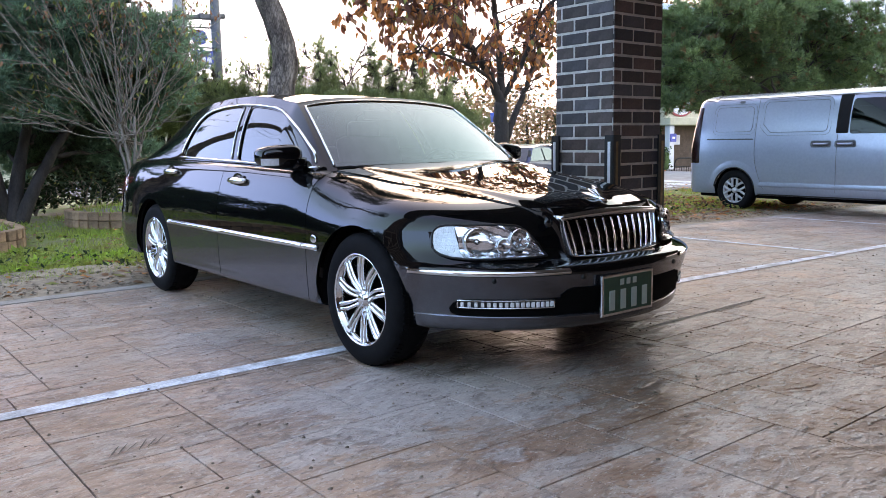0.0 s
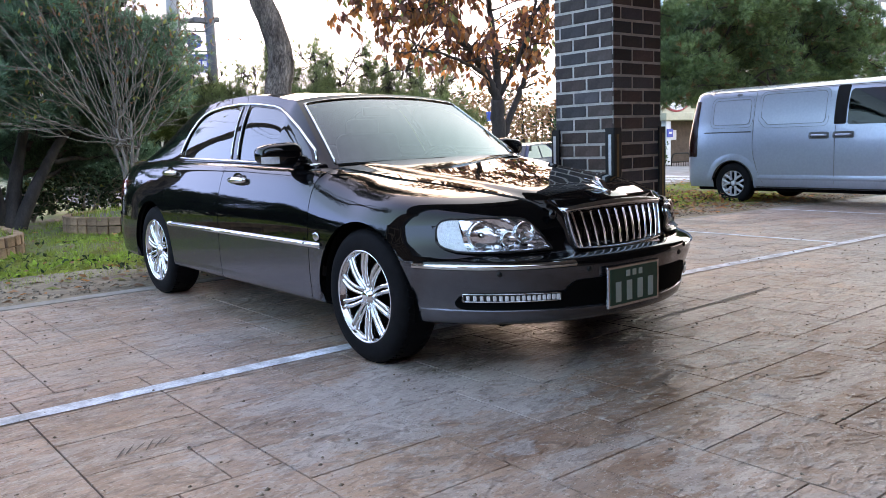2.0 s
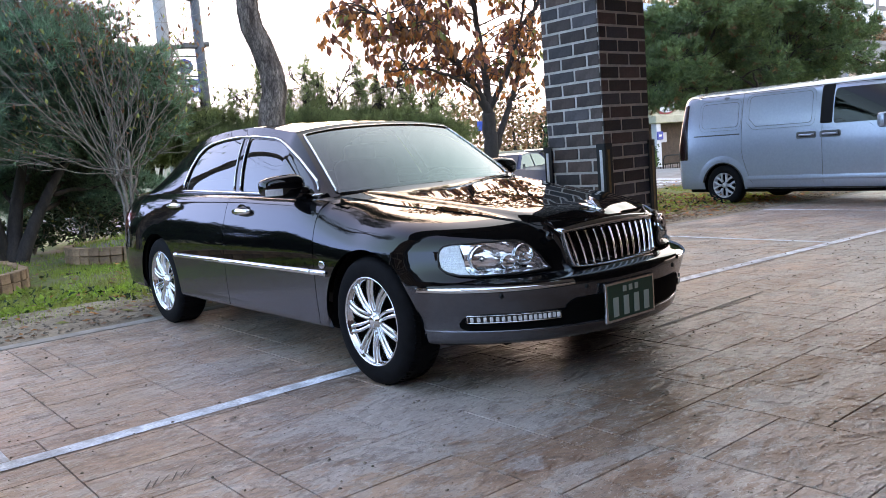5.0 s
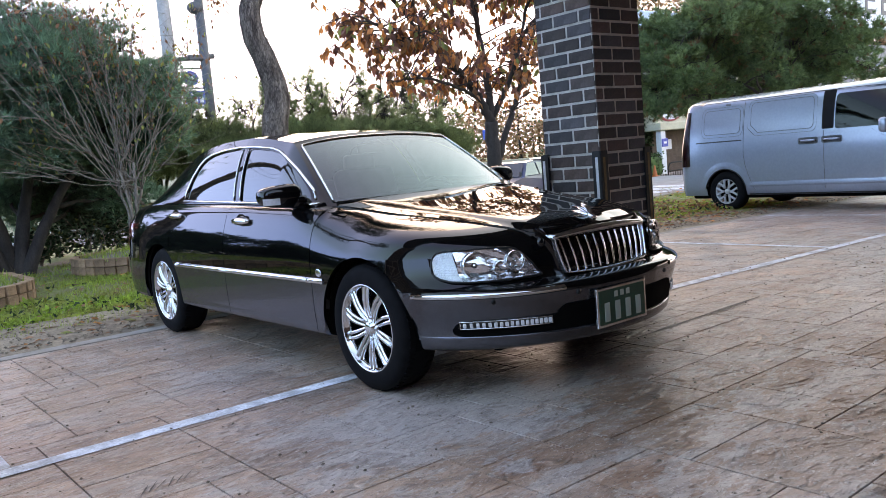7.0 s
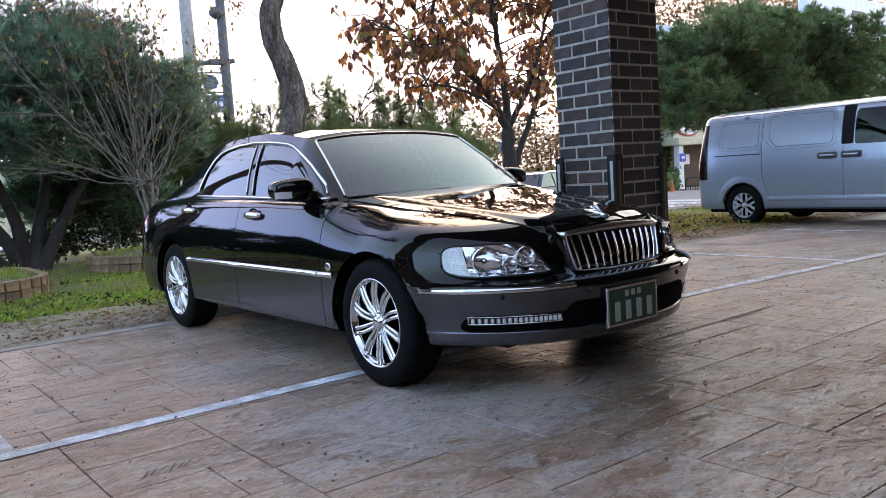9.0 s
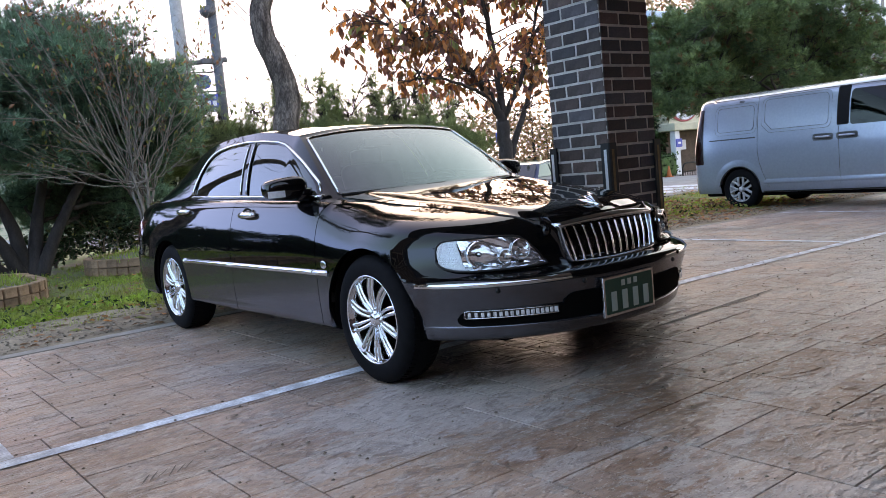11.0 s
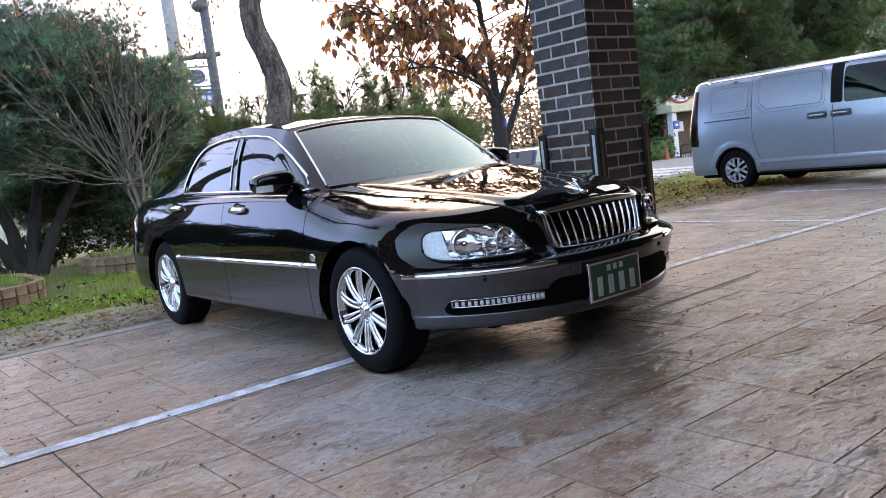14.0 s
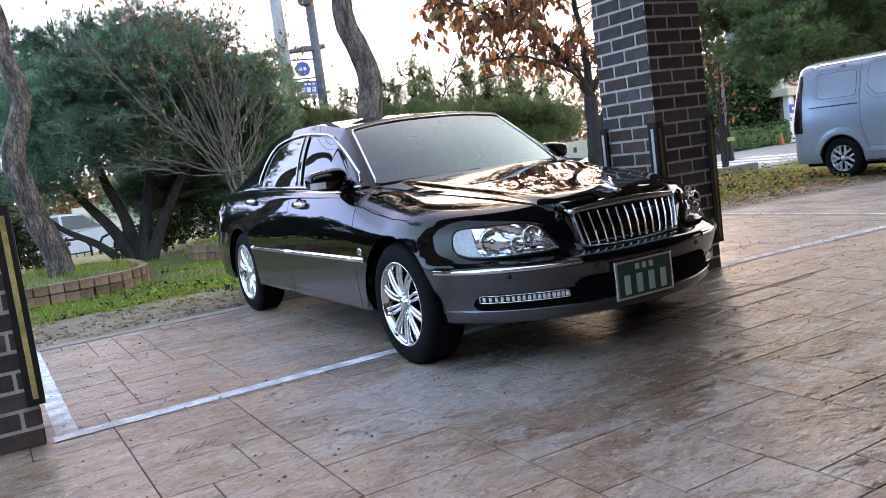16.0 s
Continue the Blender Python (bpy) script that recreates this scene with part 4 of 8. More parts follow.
# black nose shell round the grille, joining the bonnet
V = []
for i in range(41):
    u = -1 + 2 * i / 40
    for j in range(10):
        t = j / 9
        z = 0.565 + (0.80 - 0.565) * t
        x = u * (0.340 + 0.075 * t)
        k = max(0, abs(u) - 0.86) / 0.14
        y = grille_y(x, min(z, 0.79)) + 0.012 + 0.09 * k * k + (0.02 * max(0, (t - 0.85) / 0.15))
        V.append((x, y, z))
mesh_part("nose_shell", V, [q for q in grid_faces(41, 10) if not all(abs(V[k][0]) < grille_hw(V[k][2]) - 0.004 and G_BOT < V[k][2] < G_TOP for k in q)], M_BLACK, car, "", True)
# swept ornament on the bonnet
orn = thing("hood_ornament", (0, 0, 0), "", "")
orn.parent = car
V, F = tube([(0, -0.80, 0.812), (0, -0.76, 0.828), (0, -0.70, 0.838), (0, -0.64, 0.846)], [0.012, 0.016, 0.014, 0.006], 8)
mesh_part("ornament_base", V, F, M_CHROME, orn, "", True)
for s in (-1, 1):
    V = []
    for i in range(10):
        t = i / 9
        c = Vector((s * (0.006 + 0.040 * t ** 1.3), -0.765 + 0.085 * t, 0.832 + 0.078 * t - 0.030 * t * t))
        wd = 0.022 * math.sin(math.pi * min(1, 0.15 + t * 0.8)) + 0.004
        V += [c + Vector((0, -wd, 0)), c + Vector((s * 0.006, 0, 0.004)), c + Vector((0, wd, 0.004)), c + Vector((-s * 0.004, 0, -0.002))]
    F = []
    for i in range(9):
        for j in range(4):
            F.append((i * 4 + j, i * 4 + (j + 1) % 4, (i + 1) * 4 + (j + 1) % 4, (i + 1) * 4 + j))
    mesh_part("ornament_wing", V, F, M_CHROME, orn, "", True)

M_REFL = mat("lamp_reflector", (0.86, 0.87, 0.90), 0.12, 0.92, 0.08, 25)
HL_HI = ([0.425, 0.445, 0.47, 0.495, 0.515, 0.54, 0.60, 0.70, 0.780, 0.800, 0.814, 0.822, 0.826], [0.598, 0.630, 0.670, 0.704, 0.722, 0.731, 0.736, 0.737, 0.735, 0.728, 0.708, 0.675, 0.640])
HL_LO = ([0.425, 0.47, 0.60, 0.74, 0.79, 0.812, 0.822, 0.826], [0.592, 0.588, 0.586, 0.588, 0.594, 0.606, 0.622, 0.638])
for s in (-1, 1):
    lamp = thing("headlight", (0, 0, 0), "", "")
    lamp.parent = car
    hi = lambda x: interp(abs(x), *HL_HI)
    lo = lambda x: interp(abs(x), *HL_LO)
    V, F = face_patch(s * 0.428, s * 0.750, lo, hi, -0.010, 46, 16)
    # fan of facets running from the inner tip, and a vertical fold by the turn lamp
    V = [(x, y + 0.006 * math.sin(9.0 * math.atan2(z - 0.60, abs(abs(x) - 0.43) + 0.03) * 2.2) * min(1, (abs(x) - 0.42) / 0.06) + 0.003 * math.sin(abs(x) * 74), z) for x, y, z in V]
    mesh_part("reflector", V, F, M_REFL, lamp, "faceted chrome reflector")
    V, F = [], []
    for i in range(30):
        for j in range(24):
            x = 0.752 + 0.070 * i / 29
            a, b = lo(x) + 0.004, max(lo(x) + 0.005, hi(x) - 0.004)
            z = a + (b - a) * j / 23
            V.append((s * x, front_y(x, z) - 0.012 - 0.003 * (i % 2) - 0.0015 * (j % 2), z))
    mesh_part("turn_lamp", V, grid_faces(30, 24), M_LAMPWHITE, lamp, "white ribbed turn lamp")
    for xc, zc, rr, deep in ((0.690, 0.662, 0.062, 1.0), (0.600, 0.640, 0.034, 0.8), (0.530, 0.668, 0.050, 1.0)):
        yc = front_y(xc, zc) - 0.008
        v, f = lathe([(rr, 0.02), (rr, -0.016), (rr * 0.94, -0.021), (rr * 0.86, -0.012), (rr * 0.70, 0.014 * deep), (rr * 0.42, 0.024 * deep), (rr * 0.24, 0.010), (rr * 0.20, -0.012), (0.0001, -0.018)], 36, "y")
        R = Matrix.Rotation(s * radians(20), 4, "Z")
        mesh_part("lamp_bowl", [R @ Vector(p) + Vector((s * xc, yc, zc)) for p in v], f, M_CHROME, lamp, "round chrome bowl", True)
    V, F = face_patch(s * 0.426, s * 0.8255, lo, hi, -0.030, 44, 12)
    outward(mesh_part("lens", V, F, M_LENS, lamp, "clear headlight cover", True), (0, 0.5, 0.6))
    ring = [(s * x, 0, hi(x)) for x in np.linspace(0.426, 0.826, 60)] + [(s * x, 0, lo(x)) for x in np.linspace(0.826, 0.426, 60)]
    ring = [(x, front_y(x, z) - 0.012, z) for x, _, z in ring]
    V, F = tube(ring, 0.0055, 6, True)
    mesh_part("lamp_seal", V, F, M_PLASTIC, lamp, "", True)
    # bumper slot with its row of lamps
    fog = thing("running_light", (0, 0, 0), "", "")
    fog.parent = car
    V, F = face_patch(s * 0.43, s * 0.800, lambda x: 0.330 + 0.036 * (1 - math.sqrt(max(0, 1 - (max(0, abs(x) - 0.764) / 0.036) ** 2))), lambda x: 0.408 - 0.040 * (1 - math.sqrt(max(0, 1 - (max(0, abs(x) - 0.764) / 0.036) ** 2))), -0.007, 90, 6)
    mesh_part("slot", V, F, M_DARK, fog, "", True)
    V, F = face_patch(s * 0.46, s * 0.788, lambda x: 0.372, lambda x: 0.402, -0.012, 30, 4)
    mesh_part("lamp_bar", V, F, M_PLASTIC, fog, "dark strip carrying small lamps", True)
    ring = [(s * x, front_y(x, 0.385) - 0.014, 0.4035) for x in np.linspace(0.462, 0.785, 24)] + [(s * x, front_y(x, 0.385) - 0.014, 0.3705) for x in np.linspace(0.785, 0.462, 24)]
    V, F = tube(ring, 0.003, 6, True)
    mesh_part("lamp_bezel", V, F, M_CHROME, fog, "thin chrome surround", True)
    for k in range(17):
        x = s * (0.472 + 0.0188 * k)
        d = front_y(abs(x) + 0.01, 0.383) - front_y(abs(x) - 0.01, 0.383)
        ang = s * math.atan2(d, 0.02)
        bm = box_bm(-0.0082, 0.0082, -0.004, 0.004, -0.0125, 0.0125, 0.003, 1)
        bmesh.ops.transform(bm, matrix=Matrix.Translation((x, front_y(x, 0.383) - 0.015, 0.387)) @ Matrix.Rotation(ang, 4, "Z"), verts=bm.verts)
        part("diode", bm, M_LAMPWHITE, fog)
    # bright strip on the bumper's ledge
    V = []
    xs = np.linspace(0.405, 0.905, 34)
    for x in xs:
        y = front_y(x, 0.530)
        for dz, dy in ((0.519, -0.001), (0.523, -0.008), (0.535, -0.009), (0.545, 0.003), (0.548, 0.03)):
            V.append((s * x, y + dy, dz))
    mesh_part("bumper_trim", V, grid_faces(34, 5), M_CHROME, car, "chrome bumper strip", True)
    for x, z in ((0.70, 0.50), (0.335, 0.50)):
        v, f = lathe([(0.0001, -0.004), (0.010, -0.004), (0.013, 0.0), (0.013, 0.006)], 16, "y")
        mesh_part("parking_sensor", [(s * x + a, front_y(x, z) + b - 0.001, z + c) for a, b, c in v], f, M_PLASTIC, car, "", True)
    v, f = lathe([(0.0001, -0.016), (0.012, -0.014), (0.019, -0.006), (0.021, 0.004)], 16, "y")
    mesh_part("washer_cap", [(s * 0.405 + a * 0.9, -0.800 + b, 0.738 + c * 1.5) for a, b, c in v], f, M_BLACK, car, "", True)
    # rear lamps
    V, F = face_patch(s * 0.52, s * 0.905, lambda x: 0.66, lambda x: 0.86, 0.010, 24, 8, rear_y)
    mesh_part("tail_lamp", V, F, M_RED, car, "red wrap-round tail lamp", True)
    V, F = face_patch(s * 0.10, s * 0.90, lambda x: 0.572, lambda x: 0.592, 0.012, 24, 3, rear_y)
    mesh_part("rear_trim", V, F, M_CHROME, car, "", True)
# lower air intake
V, F = face_patch(-0.435, 0.435, lambda x: 0.330, lambda x: 0.452 - 0.03 * max(0, (abs(x) - 0.38) / 0.055) ** 2, -0.006, 40, 6)
mesh_part("air_intake", V, F, M_DARK, car, "black lower intake", True)
# number plate: bars stand for the characters
plate = thing("number_plate", (0, 0, 0), "", "")
plate.parent = car
PY, PX, PZ = -1.000, -0.075, 0.402
box("plate_frame", PX - 0.186, PX + 0.186, PY, PY + 0.016, PZ - 0.096, PZ + 0.096, M_CHROME_SOFT, plate, "silver frame", 0.004)
box("plate_face", PX - 0.172, PX + 0.172, PY - 0.003, PY + 0.004, PZ - 0.083, PZ + 0.083, M_PLATE, plate, "green plate face", 0.002)
for k in range(4):
    x = PX - 0.145 + 0.0785 * k
    box("character_bar", x + 0.007, x + 0.045, PY - 0.0055, PY - 0.002, PZ - 0.070, PZ + 0.022, M_WHITE, plate, "", 0.001)
for k in range(3):
    x = PX - 0.062 + 0.045 * k
    box("character_bar", x, x + 0.026, PY - 0.0055, PY - 0.002, PZ + 0.042, PZ + 0.070, M_WHITE, plate, "", 0.001)
box("plate_bracket", PX - 0.12, PX + 0.12, PY + 0.016, PY + 0.06, PZ - 0.06, PZ + 0.06, M_PLASTIC, plate)

# cabin
box("cabin_floor", -0.72, 0.72, 0.35, 3.2, 0.34, 0.40, M_CABIN, car)
V = []
for i in range(9):
    for j in range(15):
        x, t = -0.70 + 1.4 * j / 14, i / 8
        V.append((x, 0.48 + 0.42 * t + 0.05 * (x / 0.7) ** 2, 0.955 - 0.10 * t * t - 0.03 * (1 - math.cos(x * 6)) * 0.3))
mesh_part("dashboard", V, grid_faces(9, 15), M_CABIN, car, "dark dashboard", True)
for x in (-0.38, 0.38):
    seat = thing("seat", (0, 0, 0), "", "")
    seat.parent = car
    part("cushion", box_bm(x - 0.26, x + 0.26, 1.15, 1.68, 0.42, 0.60, 0.05, 3), M_CABIN, seat, "", True)
    bm = box_bm(x - 0.26, x + 0.26, -0.07, 0.07, 0, 0.62, 0.05, 3)
    bmesh.ops.transform(bm, matrix=Matrix.Translation((0, 1.66, 0.56)) @ Matrix.Rotation(radians(-17), 4, "X"), verts=bm.verts)
    part("backrest", bm, M_CABIN, seat, "", True)
    part("headrest", box_bm(x - 0.13, x + 0.13, 1.83, 1.93, 1.12, 1.27, 0.035, 3), M_CABIN, seat, "", True)
seat = thing("rear_bench", (0, 0, 0), "", "")
seat.parent = car
part("cushion", box_bm(-0.66, 0.66, 2.10, 2.62, 0.42, 0.60, 0.05, 3), M_CABIN, seat, "", True)
part("backrest", box_bm(-0.66, 0.66, 2.60, 2.80, 0.50, 1.08, 0.06, 3), M_CABIN, seat, "", True)
box("parcel_shelf", -0.66, 0.66, 2.78, 3.25, 1.00, 1.03, M_CABIN, car)
v, f = lathe([(0.175, 0.0), (0.190, 0.012), (0.190, 0.022), (0.175, 0.03), (0.165, 0.015), (0.175, 0.0)], 28, "y")
R = Matrix.Rotation(radians(25), 4, "X")
mesh_part("steering_wheel", [R @ Vector(p) + Vector((0.38, 0.98, 0.88)) for p in v], f, M_CABIN, car, "", True)
box("inner_mirror", -0.11, 0.11, 1.12, 1.15, 1.26, 1.32, M_PLASTIC, car, bevel=0.012)
skin("mirror_pad", 1.52, 1.78, -0.03, 0.09, M_CONC, 5, 5, -0.006)
# wipers
for x0, x1 in ((-0.60, -0.05), (0.05, 0.62)):
    pts = [over(0.045 + 0.03 * k / 8, (x0 + (x1 - x0) * k / 8) / 0.72) + Vector((0, -0.008, 0.008)) for k in range(9)]
    V, F = tube(pts, 0.0035, 6)
    mesh_part("wiper", V, F, M_PLASTIC, car)

# ---- ground, floor, kerb, lines ----
def slope(x):
    return -0.018 * min(max(0.0, x - 6.0), 9.0)


def np_mesh(name, verts, faces, mats, parent=None, label="", idx=None, smooth=False):
    """A mesh from arrays; all faces have the same number of corners."""
    verts, faces = np.asarray(verts, np.float32).reshape(-1, 3), np.asarray(faces, np.int32)
    k = faces.shape[1]
    me = bpy.data.meshes.new(name)
    me.vertices.add(len(verts))
    me.vertices.foreach_set("co", verts.ravel())
    me.loops.add(faces.size)
    me.loops.foreach_set("vertex_index", faces.ravel())
    me.polygons.add(len(faces))
    me.polygons.foreach_set("loop_start", np.arange(0, faces.size, k, dtype=np.int32))
    me.polygons.foreach_set("loop_total", np.full(len(faces), k, np.int32))
    for m in (mats if isinstance(mats, (list, tuple)) else [mats]):
        me.materials.append(m)
    if idx is not None:
        me.polygons.foreach_set("material_index", np.asarray(idx, np.int32))
    if smooth:
        me.polygons.foreach_set("use_smooth", np.ones(len(faces), bool))
    me.update(calc_edges=True)
    me.validate()
    ob = new(name, me)
    ob.parent = parent
    if label:
        ob["label"] = label
    return ob


# one sheet of ground to the horizon: bare soil, turf and gravel by place
gx = np.concatenate([np.linspace(-1500, -40, 8), np.linspace(-30, 45, 76), np.linspace(60, 2500, 10)])
gy = np.concatenate([[-1200, -300, -60, -20], np.linspace(-9, 24, 100), [30, 40, 60, 100, 300, 900, 2500]])
V = []
for x in gx:
    for y in gy:
        z = slope(x) - 0.035
        if y < 7.0:
            z -= 0.10
        elif y < 20 and abs(x) < 40:
            z += 0.03 * noise.noise((x * 0.8, y * 0.8, 0)) + 0.025 * min(1, max(0, (y - 8) / 2))
        k = min(1, max(0, (y - 17.5) / 4.5))
        V.append((x, y, z - 0.60 * k * k * (3 - 2 * k)))
F = grid_faces(len(gx), len(gy))
tagged(mesh_part("ground", V, F, M_TURF, None, "", True), "bare autumn ground with worn turf", "ground", kind="structure")
# gravel strip between the kerb and the turf
V = []
xs, yrow = np.linspace(-12, 24, 110), np.linspace(7.22, 8.75, 12)
for x in xs:
    for j, y in enumerate(yrow):
        yy = y + (0.16 * noise.noise((x * 1.3, 3.1, 0)) if j == 11 else 0)
        V.append((x, yy, slope(x) + 0.002 + 0.012 * noise.noise((x * 3, yy * 3, 1)) - (0.05 if j == 11 else 0.0) + 0.012 * (j / 11)))
tagged(mesh_part("gravel_strip", V, grid_faces(110, 12), M_GRAVEL, None, "", True), "strip of trodden gravel and soil beside the kerb", "gravel", kind="structure")

# stamped floor: bed and slabs; the slabs come last in the file
pave = tagged(box("pavement", -14, 26, -7.5, 7.092, -0.25, -0.007, M_JOINT), "pinkish stamped concrete paving with slate pattern", "paving", kind="structure")
bmv = bmesh.new()
bmv.from_mesh(pave.data)
bmesh.ops.bisect_plane(bmv, geom=bmv.verts[:] + bmv.edges[:] + bmv.faces[:], plane_co=(6, 0, 0), plane_no=(1, 0, 0))
bmesh.ops.bisect_plane(bmv, geom=bmv.verts[:] + bmv.edges[:] + bmv.faces[:], plane_co=(15, 0, 0), plane_no=(1, 0, 0))
for v in bmv.verts:
    v.co.z += slope(v.co.x)
bmv.to_mesh(pave.data)
bmv.free()
kerb = thing("kerb", (0, 0, 0), "flush grey concrete kerb stones edging the paving", "kerb", kind="structure")
bm = box_bm(0.004, 0.996, 7.093, 7.235, -0.2, 0.006, 0.004, 2)
kstone = part("kerb_stone", bm, M_KERB, kerb)
kstone.matrix_basis = pose(-12, 0, slope(-12))
for k in range(1, 36):
    o = kstone.copy()
    scene.collection.objects.link(o)
    x = -12 + k
    o.matrix_basis = pose(x, 0, slope(x + 0.5), 0, 0.8 if x > 6 else 0, random.uniform(-0.15, 0.15))


def paint_line(name, x0, x1, y0, y1, label):
    nx_, ny_ = max(2, int((x1 - x0) / 0.05)), max(2, int((y1 - y0) / 0.05))
    nx_, ny_ = min(nx_, 400), min(ny_, 400)
    V = []
    for i in range(nx_):
        for j in range(ny_):
            x, y = x0 + (x1 - x0) * i / (nx_ - 1), y0 + (y1 - y0) * j / (ny_ - 1)
            if nx_ > ny_:
                y += 0.006 * noise.noise((x * 7, j * 3.0, 2)) if j in (0, ny_ - 1) else 0
            else:
                x += 0.006 * noise.noise((y * 7, i * 3.0, 5)) if i in (0, nx_ - 1) else 0
            V.append((x, y, slope(x) + 0.0042))
    return tagged(mesh_part(name, V, grid_faces(nx_, ny_), M_LINE, None), label, "road marking")


paint_line("parking_line", 0.94, 24.0, 4.338, 4.442, "long worn white line painted across the paving")
for x in (0.955, 8.50, 12.05):
    paint_line("parking_line", x, x + 0.10, 4.452, 7.09, "worn white bay line painted on the paving")


# dark streak across the slabs and a patch of scuffs beside the bay
def streak(chunk, x0, y0, x1, y1, w, z):
    """A thin ragged strip lying on the floor."""
    o, n = len(chunk[0]), 14
    d = Vector((x1 - x0, y1 - y0, 0))
    s = Vector((-d.y, d.x, 0)).normalized()
    for k in range(n):
        p = Vector((x0, y0, 0)) + d * k / (n - 1)
        ww = w * (0.55 + 0.45 * noise.noise((p.x * 19, p.y * 19, 3))) * min(1, 0.35 + 2.2 * min(k, n - 1 - k) / (n - 1))
        chunk[0].extend([tuple(p - s * ww + Vector((0, 0, z + slope(p.x)))), tuple(p + s * ww + Vector((0, 0, z + slope(p.x))))])
    chunk[1].extend([(o + 2 * k, o + 2 * k + 1, o + 2 * k + 3, o + 2 * k + 2) for k in range(n - 1)])


chunk = ([], [])
streak(chunk, 4.30, 3.585, 5.75, 3.605, 0.030, 0.0044)
tagged(mesh_part("floor_streak", *chunk, M_STAIN), "dark ragged streak on the paving", "stain")
chunk = ([], [])
for k in range(6):
    streak(chunk, 1.34 + 0.035 * k, 3.63 + 0.012 * (k % 3), 1.40 + 0.036 * k, 3.72 + 0.010 * (k % 2), 0.0055, 0.0044)
tagged(mesh_part("scuff_marks", *chunk, M_STAIN), "cluster of short dark scuff marks on the paving", "scuff marks", kind="stuff")

# ---- brick columns with corner guards ----
BH, BL, BJ = 0.0760, 0.2275, 0.0175


def column_bricks(col, x0, y0, w, z0, z1, faces, store=None):
    """Running-bond bricks on the faces named; each brick a piece of its own, or joined into store."""
    n = int((z1 - z0) / (BH + BJ))
    for c in range(n):
        za = z0 + c * (BH + BJ)
        for f in faces:
            off = (0.0 if c % 2 else BL / 2 + BJ / 2) + (0.03 if f in "ns" else 0.0)
            u = -off
            while u < w:
                a, b = max(0.0, u), min(w, u + BL)
                u += BL + BJ
                if b - a < 0.025:
                    continue
                if f in "we":
                    a, b = max(a, 0.006), min(b, w - 0.006)
                d = 0.004 + 0.0015 * random.random()
                if f == "w":
                    q = (x0 - d, x0 + 0.01, y0 + a, y0 + b)
                elif f == "e":
                    q = (x0 + w - 0.01, x0 + w + d, y0 + a, y0 + b)
                elif f == "s":
                    q = (x0 + a, x0 + b, y0 - d, y0 + 0.01)
                else:
                    q = (x0 + a, x0 + b, y0 + w - 0.01, y0 + w + d)
                yield (*q, za, za + BH)


def brick_column(x, y, w, label):
    col = thing("brick_column", (0, 0, 0), label, "column", "columns under the canopy", kind="structure")
    box("mortar_core", x, x + w, y, y + w, 0, 3.0, M_MORTAR, col, "grey mortar")
    return col


def guard(col, x, y, sx, sy, w, tape_x, tape_y):
    """A rubber angle on a column's corner at (x, y), with a strip of tape on each leg."""
    g = thing("corner_guard", (0, 0, 0), "black rubber corner guard with worn reflective tape", "corner guard", "corner guards")
    t, leg, z0, z1 = 0.014, 0.048, 0.20, 1.135
    o = 0.0165
    a, b = x + sx * o, y + sy * o
    bm = bmesh.new()
    prof = [(a, b), (a - sx * (leg + o), b), (a - sx * (leg + o), b + sy * t), (a + sx * t * 0.4, b + sy * t), (a + sx * t, b + sy * t * 0.4), (a + sx * t, b - sy * (leg + o)), (a, b - sy * (leg + o))]
    lo = [bm.verts.new((p[0], p[1], z0)) for p in prof]
    hi = [bm.verts.new((p[0], p[1], z1)) for p in prof]
    for k in range(len(prof)):
        bm.faces.new((lo[k], lo[(k + 1) % 7], hi[(k + 1) % 7], hi[k]))
    bm.faces.new(hi)
    bm.faces.new(lo[::-1])
    bmesh.ops.recalc_face_normals(bm, faces=bm.faces)
    part("angle", bm, M_RUBBER, g)
    zt, zb = z1 - 0.045, z0 + 0.03
    box("tape", min(a - sx * 0.036, a - sx * 0.012), max(a - sx * 0.036, a - sx * 0.012), min(b + sy * t, b + sy * (t + 0.002)), max(b + sy * t, b + sy * (t + 0.002)), zb, zt, tape_y, g)
    box("tape", min(a + sx * t, a + sx * (t + 0.002)), max(a + sx * t, a + sx * (t + 0.002)), min(b - sy * 0.036, b - sy * 0.012), max(b - sy * 0.036, b - sy * 0.012), zb, zt, tape_x, g)
    return g


CW = 0.53
col_r = brick_column(5.012, 4.362, CW, "dark brown brick column carrying the canopy")
col_l = brick_column(0.375, 4.362, CW, "dark brown brick column at the bay's edge")
for cx in (5.012, 0.375):
    for sx in (-1, 1):
        for sy in (-1, 1):
            guard(None, cx + (CW if sx > 0 else 0), 4.362 + (CW if sy > 0 else 0), sx, sy, CW, M_REFLECT, M_YELLOW if cx < 2 else M_BROWNTAPE)

# ---- canopy and building behind the camera, unseen, sized for the shade they give ----
def walled(name, x0, x1, y0, y1, z0, z1, m, label):
    return tagged(box(name, x0, x1, y0, y1, z0, z1, m), label, "wall" if "wall" in name else "ceiling", kind="structure")


walled("ceiling", 2.6, 24.0, -4.4, 4.95, 3.3, 3.6, M_CEIL, "plain pale soffit of the canopy")
# strip added out of view to block sky mirrored round the headlight
walled("unseen_ceiling_west", -9.0, 2.59, -4.4, -1.7, 3.3, 3.6, M_CEIL, "unseen soffit strip added to keep sky out of the car's front")
walled("trim_beam", 0.30, 24.0, 4.34, 4.91, 3.0, 3.298, M_CEIL, "plain beam resting on the columns")
# wall added out of view, so the front corner mirrors something dark
walled("wall_west", -9.3, -9.0, -4.4, 1.6, -0.1, 3.6, M_BRICK, "unseen dark brick wall added to darken the car's front corner")
